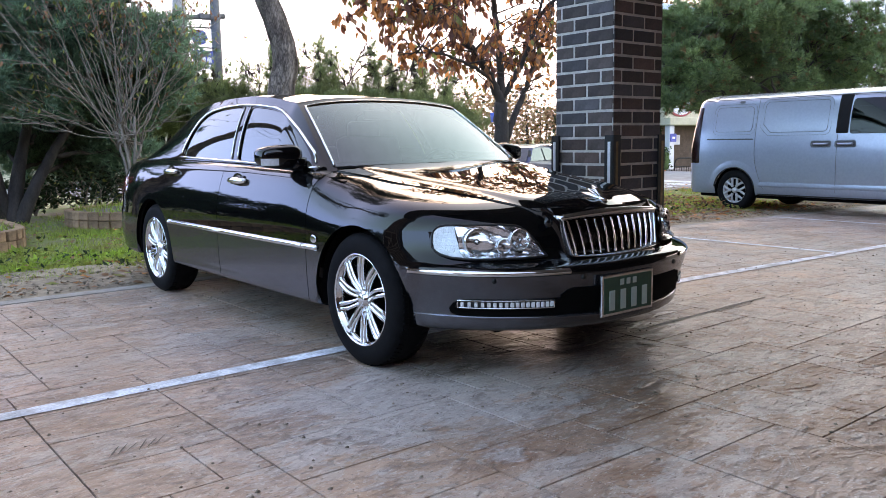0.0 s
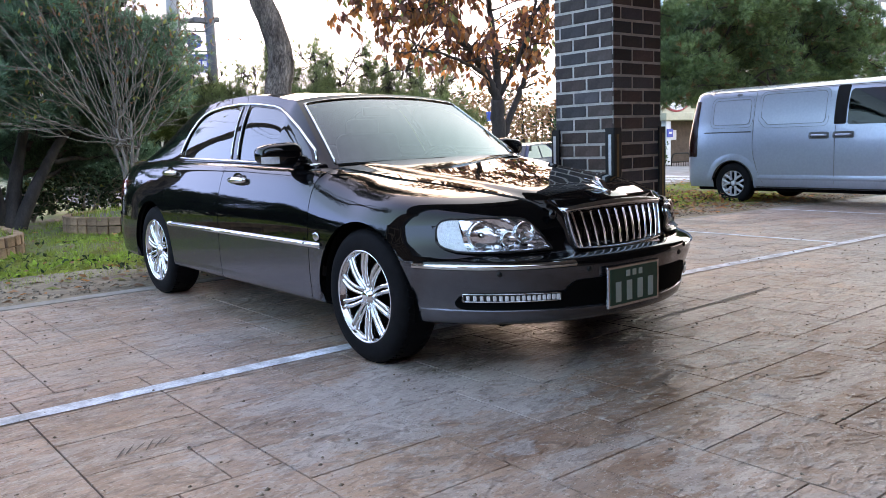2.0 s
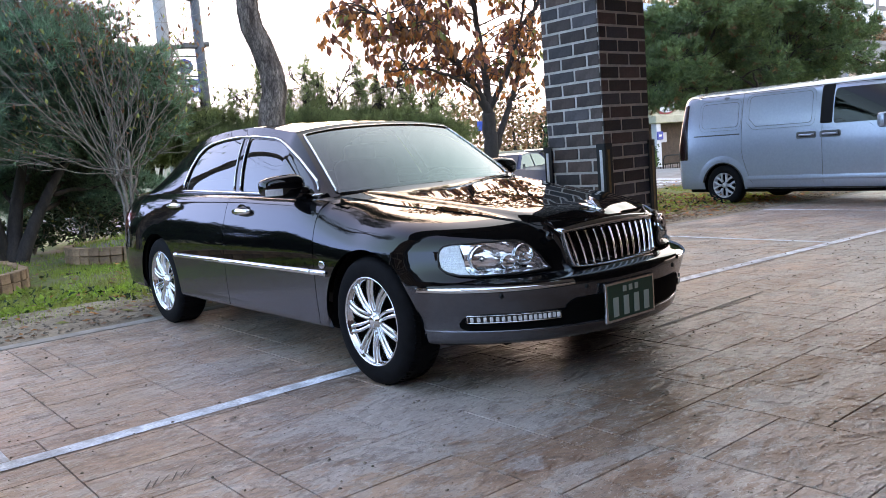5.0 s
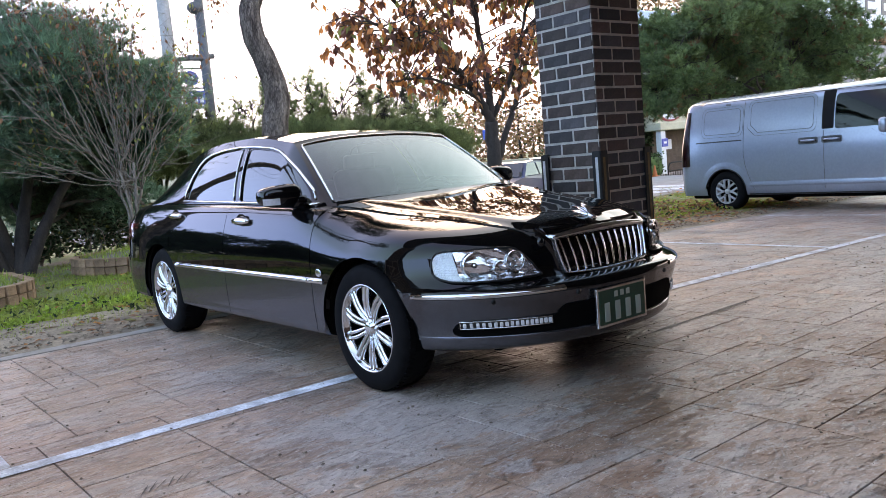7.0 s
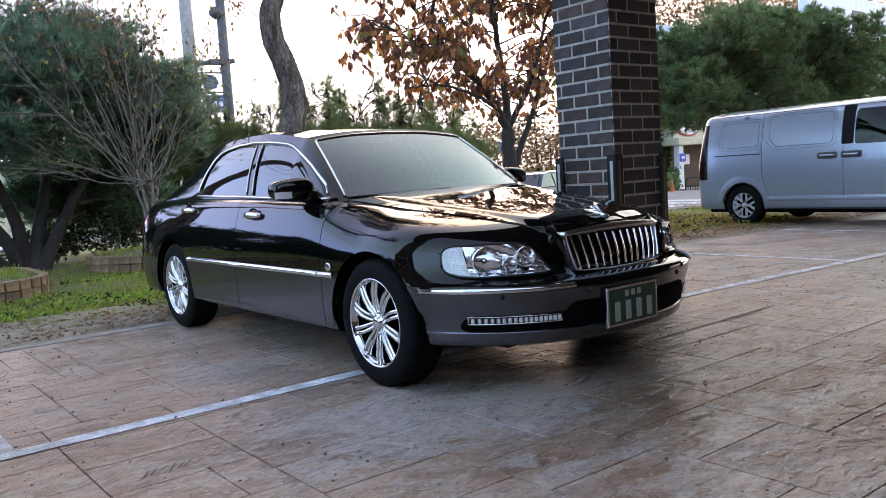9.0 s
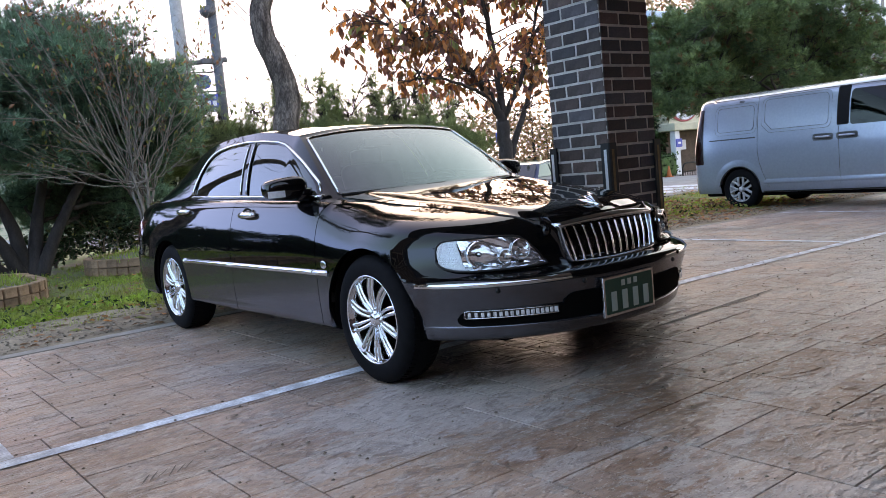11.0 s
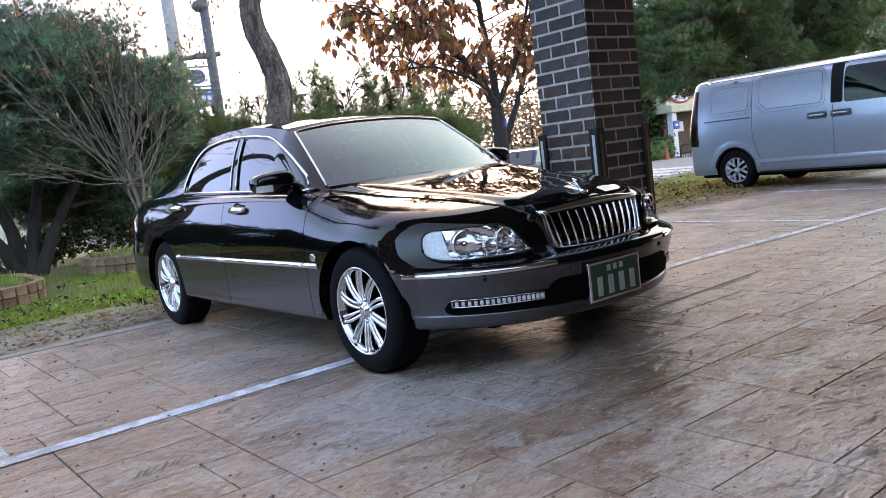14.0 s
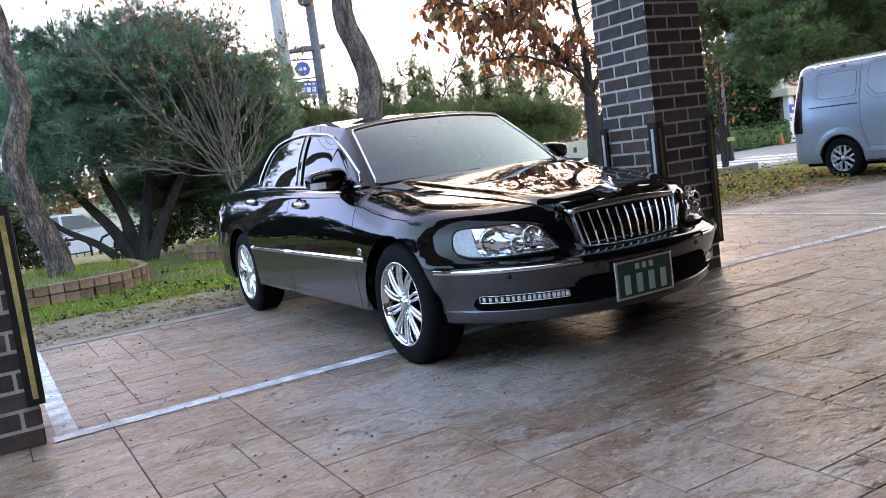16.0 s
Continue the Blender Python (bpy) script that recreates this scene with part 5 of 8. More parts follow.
# assumed building side; its tone and height are set to cut light from behind
walled("wall_south", -15.0, 24.0, -4.8, -4.4, -0.1, 6.6, M_BRICK, "unseen dark brick building wall, sized to dim the car's front")


# ---- plants ----
def needles(centres, dirs, n, length, width, rng, spread=0.8):
    """Verts and triangles of pine tufts: n needles fan from each centre round its direction."""
    c = np.repeat(centres, n, 0)
    d = np.repeat(dirs, n, 0) * 0.75 + rng.normal(0, spread * 0.55, (len(c), 3))
    d /= np.linalg.norm(d, axis=1, keepdims=True) + 1e-9
    s = np.cross(d, rng.normal(0, 1, d.shape))
    s /= np.linalg.norm(s, axis=1, keepdims=True) + 1e-9
    L = length * rng.uniform(0.65, 1.15, (len(c), 1))
    V = np.stack([c - s * width / 2, c + s * width / 2, c + d * L], 1)
    return V.reshape(-1, 3), np.arange(len(c) * 3).reshape(-1, 3)


def crown_of_pads(name, pads, count, parent, material, rng, tuft=22, length=0.13, width=0.009, dry=0.0, up=0.6, label="", clumps=0, clump=0.15):
    """Needle tufts spread through overlapping pads (centre, radii), thicker to the outside; branchlets carry them."""
    pads = [(np.array(c, float), np.array(r, float)) for c, r in pads]
    vol = np.array([np.prod(r) ** 0.8 for _, r in pads])
    pick = rng.choice(len(pads), count, p=vol / vol.sum())
    u = rng.normal(0, 1, (count, 3))
    u /= np.linalg.norm(u, axis=1, keepdims=True)
    rad = rng.uniform(0.12, 1.0, (count, 1)) ** 0.42
    C = np.array([pads[k][0] for k in pick])
    R = np.array([pads[k][1] for k in pick])
    wob = 1 + 0.20 * np.sin(u[:, :1] * 7 + C[:, :1] * 3) * np.cos(u[:, 1:2] * 6 + C[:, 1:2]) + 0.10 * rng.normal(0, 1, (count, 1))
    P = C + u * rad * R * wob
    D = u * 0.7 + np.array([0, 0, up])
    if clumps:
        # gather the tufts into shoots, with gaps between them
        own = rng.integers(0, clumps, count)
        off = rng.normal(0, clump, (count, 3)) * [1, 1, 0.7]
        P = P[own] + off
        D = u[own] * 0.45 + off / clump * 0.45 + np.array([0, 0, up])
    D /= np.linalg.norm(D, axis=1, keepdims=True)
    V, F = needles(P, D, tuft, length, width, rng)
    idx = np.repeat((rng.random(count) < dry).astype(int), tuft)
    return np_mesh(name, V, F, [material, M_NEEDLE_DRY], parent, label, idx)


def branch(points, r0, r1, sides=7, wob=0.0, rng=None, knots=8):
    """A tapered limb through the points."""
    pts = [Vector(p) for p in points]
    ks = list(range(len(pts)))
    out, rad = [], []
    m = knots * (len(pts) - 1)
    for i in range(m + 1):
        s = i / m * (len(pts) - 1)
        p = Vector([smooth_interp(s, ks, [q[c] for q in pts]) for c in range(3)])
        if rng is not None and wob:
            p += Vector(rng.normal(0, wob, 3))
        out.append(p)
        rad.append(r0 + (r1 - r0) * (i / m) ** 0.8)
    return tube(out, rad, sides)


def leaves(P, size, rng, droop=0.5, wide=0.55):
    """Bent leaf blades (two quads each) at points P."""
    n = len(P)
    d = rng.normal(0, 1, (n, 3))
    d[:, 2] = d[:, 2] * 0.5 - droop
    d /= np.linalg.norm(d, axis=1, keepdims=True)
    s = np.cross(d, rng.normal(0, 1, (n, 3)))
    s /= np.linalg.norm(s, axis=1, keepdims=True)
    up = np.cross(s, d)
    L = size * rng.uniform(0.6, 1.2, (n, 1))
    mid = P + d * L * 0.5
    V = np.stack([P, mid + s * L * wide * 0.5 + up * L * 0.10, P + d * L, mid - s * L * wide * 0.5 + up * L * 0.10, mid], 1).reshape(-1, 3)
    b = np.arange(n)[:, None] * 5
    F = np.concatenate([b + [0, 1, 4], b + [1, 2, 4], b + [2, 3, 4], b + [3, 0, 4]], 1).reshape(-1, 3)
    return V, F


def pine(loc, label, stems, pads, count, material, seed, bark=M_BARK, tuft=22, length=0.13, width=0.009, dry=0.0, up=0.6, group="", clumps=0, clump=0.15):
    """A pine: stems (points, foot radius, tip radius), limbs to every pad, and a crown."""
    rng = np.random.default_rng(seed)
    t = thing("pine_tree", loc, label, "pine tree", group)
    chunks = []
    tips = []
    for pts, r0, r1 in stems:
        chunks.append(branch(pts, r0, r1, 14, 0.003, rng, 6))
        tips += [(Vector(pts[k]).lerp(Vector(pts[k + 1]), f), r0 + (r1 - r0) * (k + f) / (len(pts) - 1)) for k in range(len(pts) - 1) for f in (0.35, 0.7, 1.0)]
    V, F = merge(chunks)
    trunk = mesh_part("trunk", V, F, bark, t, "", True)
    chunks = []
    for c, r in pads:
        cv = Vector(c)
        near = min((q for q in tips if q[0].z < cv.z + 0.3), key=lambda q: (q[0] - cv).length + max(0, q[0].z - cv.z) * 2, default=tips[-1])
        p0 = near[0]
        mid = p0.lerp(cv, 0.55) + Vector((0, 0, 0.12 * (cv - p0).length)) + Vector(rng.normal(0, 0.08, 3))
        rr = min(near[1] * 0.6, 0.045)
        chunks.append(branch([p0, mid, cv], rr, 0.008, 6, 0.012, rng, 6))
        for k in range(9):
            e = cv + Vector([x * q * 0.9 for x, q in zip(rng.normal(0, 0.5, 3), r)])
            chunks.append(branch([mid.lerp(cv, rng.uniform(0, 1)), mid.lerp(e, 0.6) + Vector((0, 0, 0.05)), e], 0.011, 0.004, 4, 0.008, rng, 3))
    V, F = merge(chunks)
    mesh_part("limbwork", V, F, bark, t, "", True)
    crown_of_pads("crown", pads, count, t, material, rng, tuft, length, width, dry, up, "", clumps, clump)
    return t


rng = np.random.default_rng(3)
# broad many-stemmed pine bush beside the planter
pads = []
for k in range(40):
    a = rng.uniform(0, 2 * math.pi)
    rr = math.sqrt(rng.uniform(0.05, 1))
    x, y = 2.0 * rr * math.cos(a), 1.5 * rr * math.sin(a)
    top = 3.86 - 0.5 * rr**2.2 - 0.12 * max(0, -x)
    z = rng.uniform(1.75, top - 0.35) if k > 9 else top - 0.45
    pads.append(((x + 0.55, y, z), (0.66, 0.62, 0.40)))
for k in range(34):
    a, rr = rng.uniform(0, 2 * math.pi), math.sqrt(rng.uniform(0, 1))
    pads.append(((0.55 + 1.8 * rr * math.cos(a), 1.4 * rr * math.sin(a), 3.90 - 0.5 * rr**2.2 + rng.uniform(-0.1, 0.15)), (0.10, 0.10, 0.30)))
pads += [((-1.2, -0.3, 1.45), (0.6, 0.5, 0.3)), ((-0.6, -0.7, 1.75), (0.6, 0.5, 0.35)), ((1.7, -0.3, 1.75), (0.6, 0.5, 0.35)), ((0.5, -1.0, 2.2), (0.6, 0.4, 0.45)), ((-1.5, 0.0, 2.4), (0.55, 0.5, 0.5)), ((-1.0, 0.2, 3.1), (0.6, 0.5, 0.4))]
pads += [((rng.uniform(0.2, 2.1) if _ % 3 else rng.uniform(-2.3, -1.7), rng.uniform(0.5, 1.7), rng.uniform(0.6, 1.7)), (0.6, 0.5, 0.4)) for _ in range(18)]
stems = [([(0, 0, -0.1), (-0.25, 0, 0.55), (-0.75, 0.1, 1.3), (-1.2, 0.1, 2.3)], 0.13, 0.03), ([(0.05, 0.1, -0.1), (-0.05, 0, 0.7), (-0.35, -0.2, 1.6), (-0.4, -0.2, 3.0)], 0.14, 0.03),
         ([(0.12, 0, -0.1), (0.3, 0.1, 0.8), (0.55, 0.2, 1.7), (0.8, 0.2, 3.1)], 0.14, 0.03), ([(0.18, -0.05, -0.1), (0.55, -0.1, 0.7), (1.1, 0, 1.5), (1.8, 0, 2.3)], 0.12, 0.03),
         ([(-0.08, -0.1, -0.1), (-0.5, -0.2, 0.35), (-1.05, -0.2, 0.75), (-1.6, -0.2, 1.4)], 0.09, 0.02)]
pine((2.95, 14.0, 0.0), "broad dark green many-stemmed pine bush on worn turf", stems, pads, 24000, M_NEEDLE_B, 11, M_BARK_D, 22, 0.16, 0.010, clumps=2600, clump=0.12)

# tall pine with a winding trunk in the planter
pads = [((-4.2 + rng.uniform(-1.3, 1.3), rng.uniform(-1.2, 1.2), 6.6 + rng.uniform(-0.5, 0.9)), (0.8, 0.8, 0.35)) for _ in range(9)]
stems = [([(0, 0, 0.0), (-0.04, 0, 0.45), (-0.17, 0, 0.84), (-0.25, 0, 1.26), (-0.29, 0, 1.57), (-0.24, 0, 1.83), (-0.14, 0, 2.08), (-0.10, 0, 2.30), (-0.14, 0, 2.58), (-0.20, 0, 2.85), (-0.24, 0, 3.43), (-0.9, 0, 4.6), (-2.6, 0, 5.6), (-4.0, 0, 6.3)], 0.165, 0.08),
         ([(-1.0, 0, 4.7), (-1.6, 0.2, 5.8), (-3.0, 0.4, 6.9)], 0.08, 0.03)]
pine((1.62, 11.0, 0.10), "tall pine with a winding plated trunk in a brick planter", stems, pads, 1000, M_NEEDLE_D, 12, M_BARK, 22, 0.15, 0.011)
# second tall pine, its curved trunk behind the car
pads = [((-0.8 + rng.uniform(-2.9, 2.4), rng.uniform(-2.0, 2.6), 6.3 + rng.uniform(-0.7, 1.2)), (1.0, 1.0, 0.42)) for _ in range(22)]
stems = [([(-0.02, 0, 0), (-0.03, 0, 1.0), (0.0, 0, 1.84), (0.09, 0, 2.25), (0.06, 0, 2.54), (-0.06, 0, 2.90), (-0.18, 0, 3.20), (-0.20, 0, 3.52), (-0.10, 0, 3.85), (0.0, 0, 4.8), (0.2, 0, 6.2)], 0.215, 0.13)]
pine((6.2, 11.4, -0.02), "tall pine with a thick curved plated trunk", stems, pads, 8500, M_NEEDLE_D, 13, M_BARK, 22, 0.15, 0.011)
# row of low pines behind the turf
for k, (x, y, h) in enumerate(((6.7, 17.2, 2.45), (8.3, 16.8, 2.8), (9.9, 16.6, 3.1), (11.5, 16.7, 3.1), (13.0, 16.9, 3.0))):
    pads = []
    for _ in range(32 if k else 20):
        a, rr = rng.uniform(0, 6.28), math.sqrt(rng.uniform(0, 1))
        z = rng.uniform(0.55 if k else 1.45, h - (1.1 if k else 0.3)) if _ < 16 else h - (1.02 if k else 0.25) - 0.35 * rng.random()
        pads.append(((1.40 * rr * math.cos(a), 0.9 * rr * math.sin(a), z), (0.55, 0.5, 0.32)))
    for _ in range(16):
        x2, y2 = rng.uniform(-1.45, 1.45), rng.uniform(-0.6, 0.6)
        zz = h - 0.25 + 0.55 * rng.random() ** 2
        pads.append(((x2, y2, zz), (0.09, 0.09, 0.28)))
        pads.append(((x2 + rng.uniform(-0.12, 0.12), y2, zz - 0.50), (0.15, 0.15, 0.30)))
    stems = [([(0, 0, -0.1), (rng.uniform(-0.2, 0.2), 0, 0.8), (rng.uniform(-0.3, 0.3), 0, h - 0.4)], 0.07, 0.02), ([(0.05, 0, 0.2), (0.5, 0.1, 0.9), (0.8, 0.1, h - 0.6)], 0.05, 0.015), ([(-0.05, 0, 0.2), (-0.5, 0.1, 0.9), (-0.8, 0.1, h - 0.6)], 0.05, 0.015)]
    pine((x, y, slope(x)), "low bushy pine with upright shoots in a row", stems, pads, 7600 if k else 4600, M_NEEDLE_L, 20 + k, M_BARK_D, 20, 0.17, 0.009, group="row of low pines", up=0.9)
# low dark pines beyond the bay, seen in the car's paint
for k, (x, y) in enumerate(((-1.6, 15.5), (-4.4, 14.8), (-7.2, 14.2), (-10.2, 13.4))):
    pads = [((rng.uniform(-1.6, 1.6), rng.uniform(-1.2, 1.2), rng.uniform(0.3, 1.9)), (0.8, 0.7, 0.42)) for _ in range(24)]
    stems = [([(0, 0, -0.1), (0.1, 0, 0.7), (0.0, 0, 1.5)], 0.10, 0.03), ([(0, 0, 0), (0.6, 0.1, 0.6), (1.1, 0.1, 1.2)], 0.07, 0.02), ([(0, 0, 0), (-0.6, 0.1, 0.6), (-1.1, 0.1, 1.2)], 0.07, 0.02)]
    pine((x, y, 0), "dark green pine bush on worn turf", stems, pads, 5000, M_NEEDLE_D, 40 + k, M_BARK_D, 20, 0.17, 0.014)
# spreading pine above the van
rng = np.random.default_rng(64)
pads = []
for k in range(84):
    x = -3.3 + 10.1 * ((k * 0.618) % 1)
    top = 4.95 - 0.05 * (x - 1.2) ** 2 + 0.25 * math.sin(x * 1.7) - 0.12 * max(0, x - 1.5)
    z = rng.uniform(2.5, max(2.7, top - 0.25)) if k > 20 else top - 0.35
    pads.append(((x, rng.uniform(-1.7, 1.7), z + 0.05 * max(0, x)), (0.95, 0.8, 0.42)))
pads += [((-3.7, -0.4, 2.25), (0.7, 0.6, 0.4)), ((-3.5, 0.2, 2.8), (0.7, 0.7, 0.5)), ((-2.8, -0.6, 2.1), (0.8, 0.6, 0.3)), ((-2.9, 0, 3.5), (0.7, 0.7, 0.45))]
stems = [([(0, 0, -0.2), (0.2, 0, 1.0), (-0.3, 0, 2.0), (-1.4, 0, 2.6), (-2.6, 0, 2.5), (-3.4, 0, 2.6)], 0.17, 0.03), ([(0.1, 0, 0.6), (0.9, 0, 1.7), (2.2, 0, 2.6), (4.0, 0, 3.2)], 0.13, 0.03), ([(0, 0.1, 0.8), (-0.5, 0.4, 1.9), (-0.8, 0.4, 3.4)], 0.10, 0.03)]
pine((20.2, 12.6, slope(20)), "wide spreading green pine with a flat layered crown", stems, pads, 26000, M_NEEDLE, 31, M_BARK_D, 20, 0.17, 0.019, 0.06, clumps=1700, clump=0.09)

# persimmon-like tree with rusty leaves
ot = thing("autumn_tree", (10.95, 11.9, -0.08), "half-bare tree with rusty orange and brown leaves", "tree")
r2 = np.random.default_rng(8)
limbs = [([(0.0, 0, 0), (0.02, 0, 1.0), (0.05, 0, 1.9)], 0.125, 0.095),
         ([(0.04, 0, 1.85), (-0.2, 0, 2.3), (-0.55, 0, 2.7), (-1.0, 0.1, 3.15), (-1.6, 0.1, 3.7), (-2.1, 0.1, 4.3)], 0.075, 0.018),
         ([(0.05, 0, 1.85), (0.03, 0, 2.6), (0.0, 0.1, 3.5), (-0.1, 0.1, 4.7), (0.1, 0, 5.6)], 0.07, 0.015),
         ([(0.10, 0.05, 0.9), (0.30, 0, 1.45), (0.66, 0, 2.1), (1.05, 0.1, 2.75), (1.5, 0.1, 3.7), (1.7, 0, 4.6)], 0.065, 0.015),
         ([(0.06, 0, 1.95), (0.4, -0.2, 2.6), (0.7, -0.3, 3.4), (0.9, -0.4, 4.4)], 0.05, 0.012),
         ([(-0.2, 0, 2.3), (-0.9, -0.2, 2.5), (-1.8, -0.3, 2.65), (-2.5, -0.3, 2.6)], 0.035, 0.008),
         ([(-1.0, 0.1, 3.15), (-1.9, -0.2, 3.3), (-2.7, -0.3, 3.55)], 0.03, 0.008), ([(-1.6, 0.1, 3.7), (-1.7, -0.6, 4.8), (-1.5, -1.0, 5.8)], 0.03, 0.008),
         ([(0.0, 0.1, 3.5), (-0.7, -0.5, 4.4), (-0.9, -1.2, 5.5)], 0.035, 0.008), ([(0.7, -0.3, 3.4), (0.9, -1.2, 4.3), (1.0, -1.9, 5.2)], 0.03, 0.008)]
tips, chunks = [], []
for pts, a, b in limbs:
    chunks.append(branch(pts, a * 1.3, b * 1.3, 8, 0.012, r2))
V, F = merge(chunks)
mesh_part("trunk", V, F, M_BARK_D, ot, "dark forked trunk", True)
chunks, spots = [], []
for pts, a, b in limbs[1:]:
    for k in range(24 if pts[-1][2] > 3 else 10):
        s = r2.uniform(0.6, len(pts) - 1.001)
        i = int(s)
        p = Vector(pts[i]).lerp(Vector(pts[i + 1]), s - i)
        d = Vector((r2.normal(-0.1, 0.8), r2.normal(0, 0.7), r2.uniform(-0.2, 0.75)))
        L = r2.uniform(0.5, 1.4)
        e = p + d.normalized() * L
        mid = p.lerp(e, 0.5) + Vector((0, 0, 0.12))
        chunks.append(branch([p, mid, e], 0.016, 0.005, 5, 0.01, r2, 4))
        for q in range(4):
            f = r2.uniform(0.3, 1)
            b0 = p.lerp(e, f)
            e2 = b0 + Vector((r2.normal(0, 0.25), r2.normal(0, 0.25), r2.uniform(-0.3, 0.25)))
            chunks.append(tube([b0, b0.lerp(e2, 0.5) + Vector((0, 0, 0.03)), e2], [0.006, 0.005, 0.003], 4))
            spots += [b0.lerp(e2, t) for t in r2.uniform(0.2, 1.05, 5)]
        spots += [p.lerp(e, t) for t in r2.uniform(0.3, 1.0, 5)]
V, F = merge(chunks)
mesh_part("branchwork", V, F, M_BARK_D, ot, "", True)
P = np.array([tuple(s) for s in spots]) + r2.normal(0, 0.03, (len(spots), 3))
P = P[P[:, 2] > 2.05 + 0.15 * (P[:, 0] > -0.5) + 0.7 * r2.random(len(P)) ** 2]
V, F = leaves(P, 0.185, r2, 1.9, 0.52)
np_mesh("foliage", V, F, [M_LEAF_O, M_LEAF_B, M_LEAF_G, M_LEAF_R], ot, "rusty drooping leaves", np.repeat(r2.choice(4, len(P), p=[0.36, 0.29, 0.07, 0.28]), 4))

# bare shrub with a few pale leaves, in the round planter
sh = thing("bare_shrub", (4.30, 12.3, 0.12), "leafless many-branched shrub with a few yellow-green leaves", "shrub")
r3 = np.random.default_rng(21)
dark_spots = []
chunks, spots = [], []
forks = []
for k in range(5):
    a = 6.28 * k / 5
    forks.append(Vector((0.16 * math.cos(a), 0.14 * math.sin(a), 1.02 + 0.09 * k)))
    chunks.append(branch([(0.10 * math.cos(a), 0.08 * math.sin(a), 0), (0.05 * math.cos(a + 0.6), 0.06 * math.sin(a + 0.6), 0.5), forks[-1]], 0.028, 0.018, 7, 0.008, r3, 5))
# long switches that fan out from the forks, most of them up and to the west
for k in range(21):
    a = radians(r3.uniform(28, 148) if k % 10 else r3.uniform(150, 172))
    reach = r3.uniform(1.7, 3.2) * (1.0 if math.cos(a) < 0.25 else 0.62)
    fork = forks[k % 5]
    top = fork + Vector((math.cos(a) * reach, r3.normal(-0.15, 0.55), max(0.12, math.sin(a)) * reach))
    mid = fork.lerp(top, 0.45) + Vector((0, 0, -0.04 * reach)) + Vector(r3.normal(0, 0.06, 3))
    chunks.append(branch([fork, mid, top], 0.009 if k % 3 else 0.014, 0.0028, 6, 0.014, r3, 7))
    for q in range(8):
        p = fork.lerp(mid, 1) if q == 0 else (mid.lerp(top, r3.uniform(0.0, 0.95)) if q % 3 else fork.lerp(mid, r3.uniform(0.4, 1)))
        b = a + r3.choice((-1, 1)) * r3.uniform(0.25, 0.75)
        L = r3.uniform(0.35, 1.0)
        e = p + Vector((math.cos(b) * L, r3.normal(0, 0.2), abs(math.sin(b)) * L))
        chunks.append(branch([p, p.lerp(e, 0.5) + Vector(r3.normal(0, 0.03, 3)), e], 0.006, 0.0025, 4, 0.008, r3, 3))
        if e.z > 1.5:
            spots += [p.lerp(e, t) for t in r3.uniform(0.2, 1.05, 2)]
for k in range(20):
    top = Vector((r3.uniform(-2.3, 1.9), r3.uniform(-0.8, 0.8), r3.uniform(3.3, 5.4)))
    knee = Vector((top.x * 0.2, top.y * 0.2, 1.5 + r3.uniform(-0.2, 0.3)))
    chunks.append(branch([forks[k % 5] - Vector((0, 0, 0.25)), knee, knee.lerp(top, 0.5) + Vector(r3.normal(0, 0.1, 3)), top], 0.012, 0.003, 5, 0.012, r3, 5))
    for q in range(13):
        p = knee.lerp(top, r3.uniform(0.35, 1.0))
        e = p + Vector((r3.normal(0, 0.35), r3.normal(0, 0.3), r3.uniform(-0.15, 0.6)))
        chunks.append(branch([p, p.lerp(e, 0.5) + Vector(r3.normal(0, 0.04, 3)), e], 0.0045, 0.002, 4, 0.006, r3, 3))
        dark_spots += [p.lerp(e, t) for t in r3.uniform(0.2, 1.05, 4)]
V, F = merge(chunks)
mesh_part("branchwork", V, F, M_TWIG, sh, "grey-brown bare branches", True)
P = np.array([tuple(s) for s in spots + dark_spots])
V, F = leaves(P, 0.085, r3, 1.6, 0.45)
np_mesh("foliage", V, F, [M_LEAF_G, M_LEAF_B], sh, "sparse pale and brown leaves", np.repeat(np.concatenate([r3.choice(2, len(spots), p=[0.85, 0.15]), r3.choice(2, len(dark_spots), p=[0.3, 0.7])]), 4))
# evergreen ground shrub below the pine, seen between the stems
for x, y, s in ((4.3, 14.6, 1.0), (5.0, 14.9, 0.8), (1.6, 15.2, 0.8), (3.7, 15.4, 0.7), (0.2, 16.3, 1.7), (4.3, 16.6, 1.2), (-0.6, 17.6, 2.0), (-2.2, 17.4, 2.1)):
    es = thing("evergreen_shrub", (x, y, 0), "low glossy evergreen shrub in the pine's shade", "shrub", "evergreen shrubs")
    chunks = [branch([(0, 0, 0), (r3.normal(0, 0.2), r3.normal(0, 0.2), 0.4), (r3.normal(0, 0.4), r3.normal(0, 0.35), 0.8 * s)], 0.014, 0.004, 5, 0.01, r3, 4) for _ in range(12)]
    V, F = merge(chunks)
    mesh_part("stemwork", V, F, M_TWIG, es, "", True)
    nl = 620 if s < 1.3 else 3400
    P = r3.normal(0, 1, (nl, 3))
    P = P / np.linalg.norm(P, axis=1, keepdims=True) * r3.uniform(0.4, 1, (nl, 1)) * [0.72 * s, 0.5 * s, 0.45 * s] + [0, 0, 0.5 * s]
    V, F = leaves(P, 0.10, r3, 0.1, 0.55)
    np_mesh("foliage", V, F, [M_LEAF_DG, M_LEAF_G], es, "", np.repeat(r3.choice(2, nl, p=[0.97, 0.03]), 4))

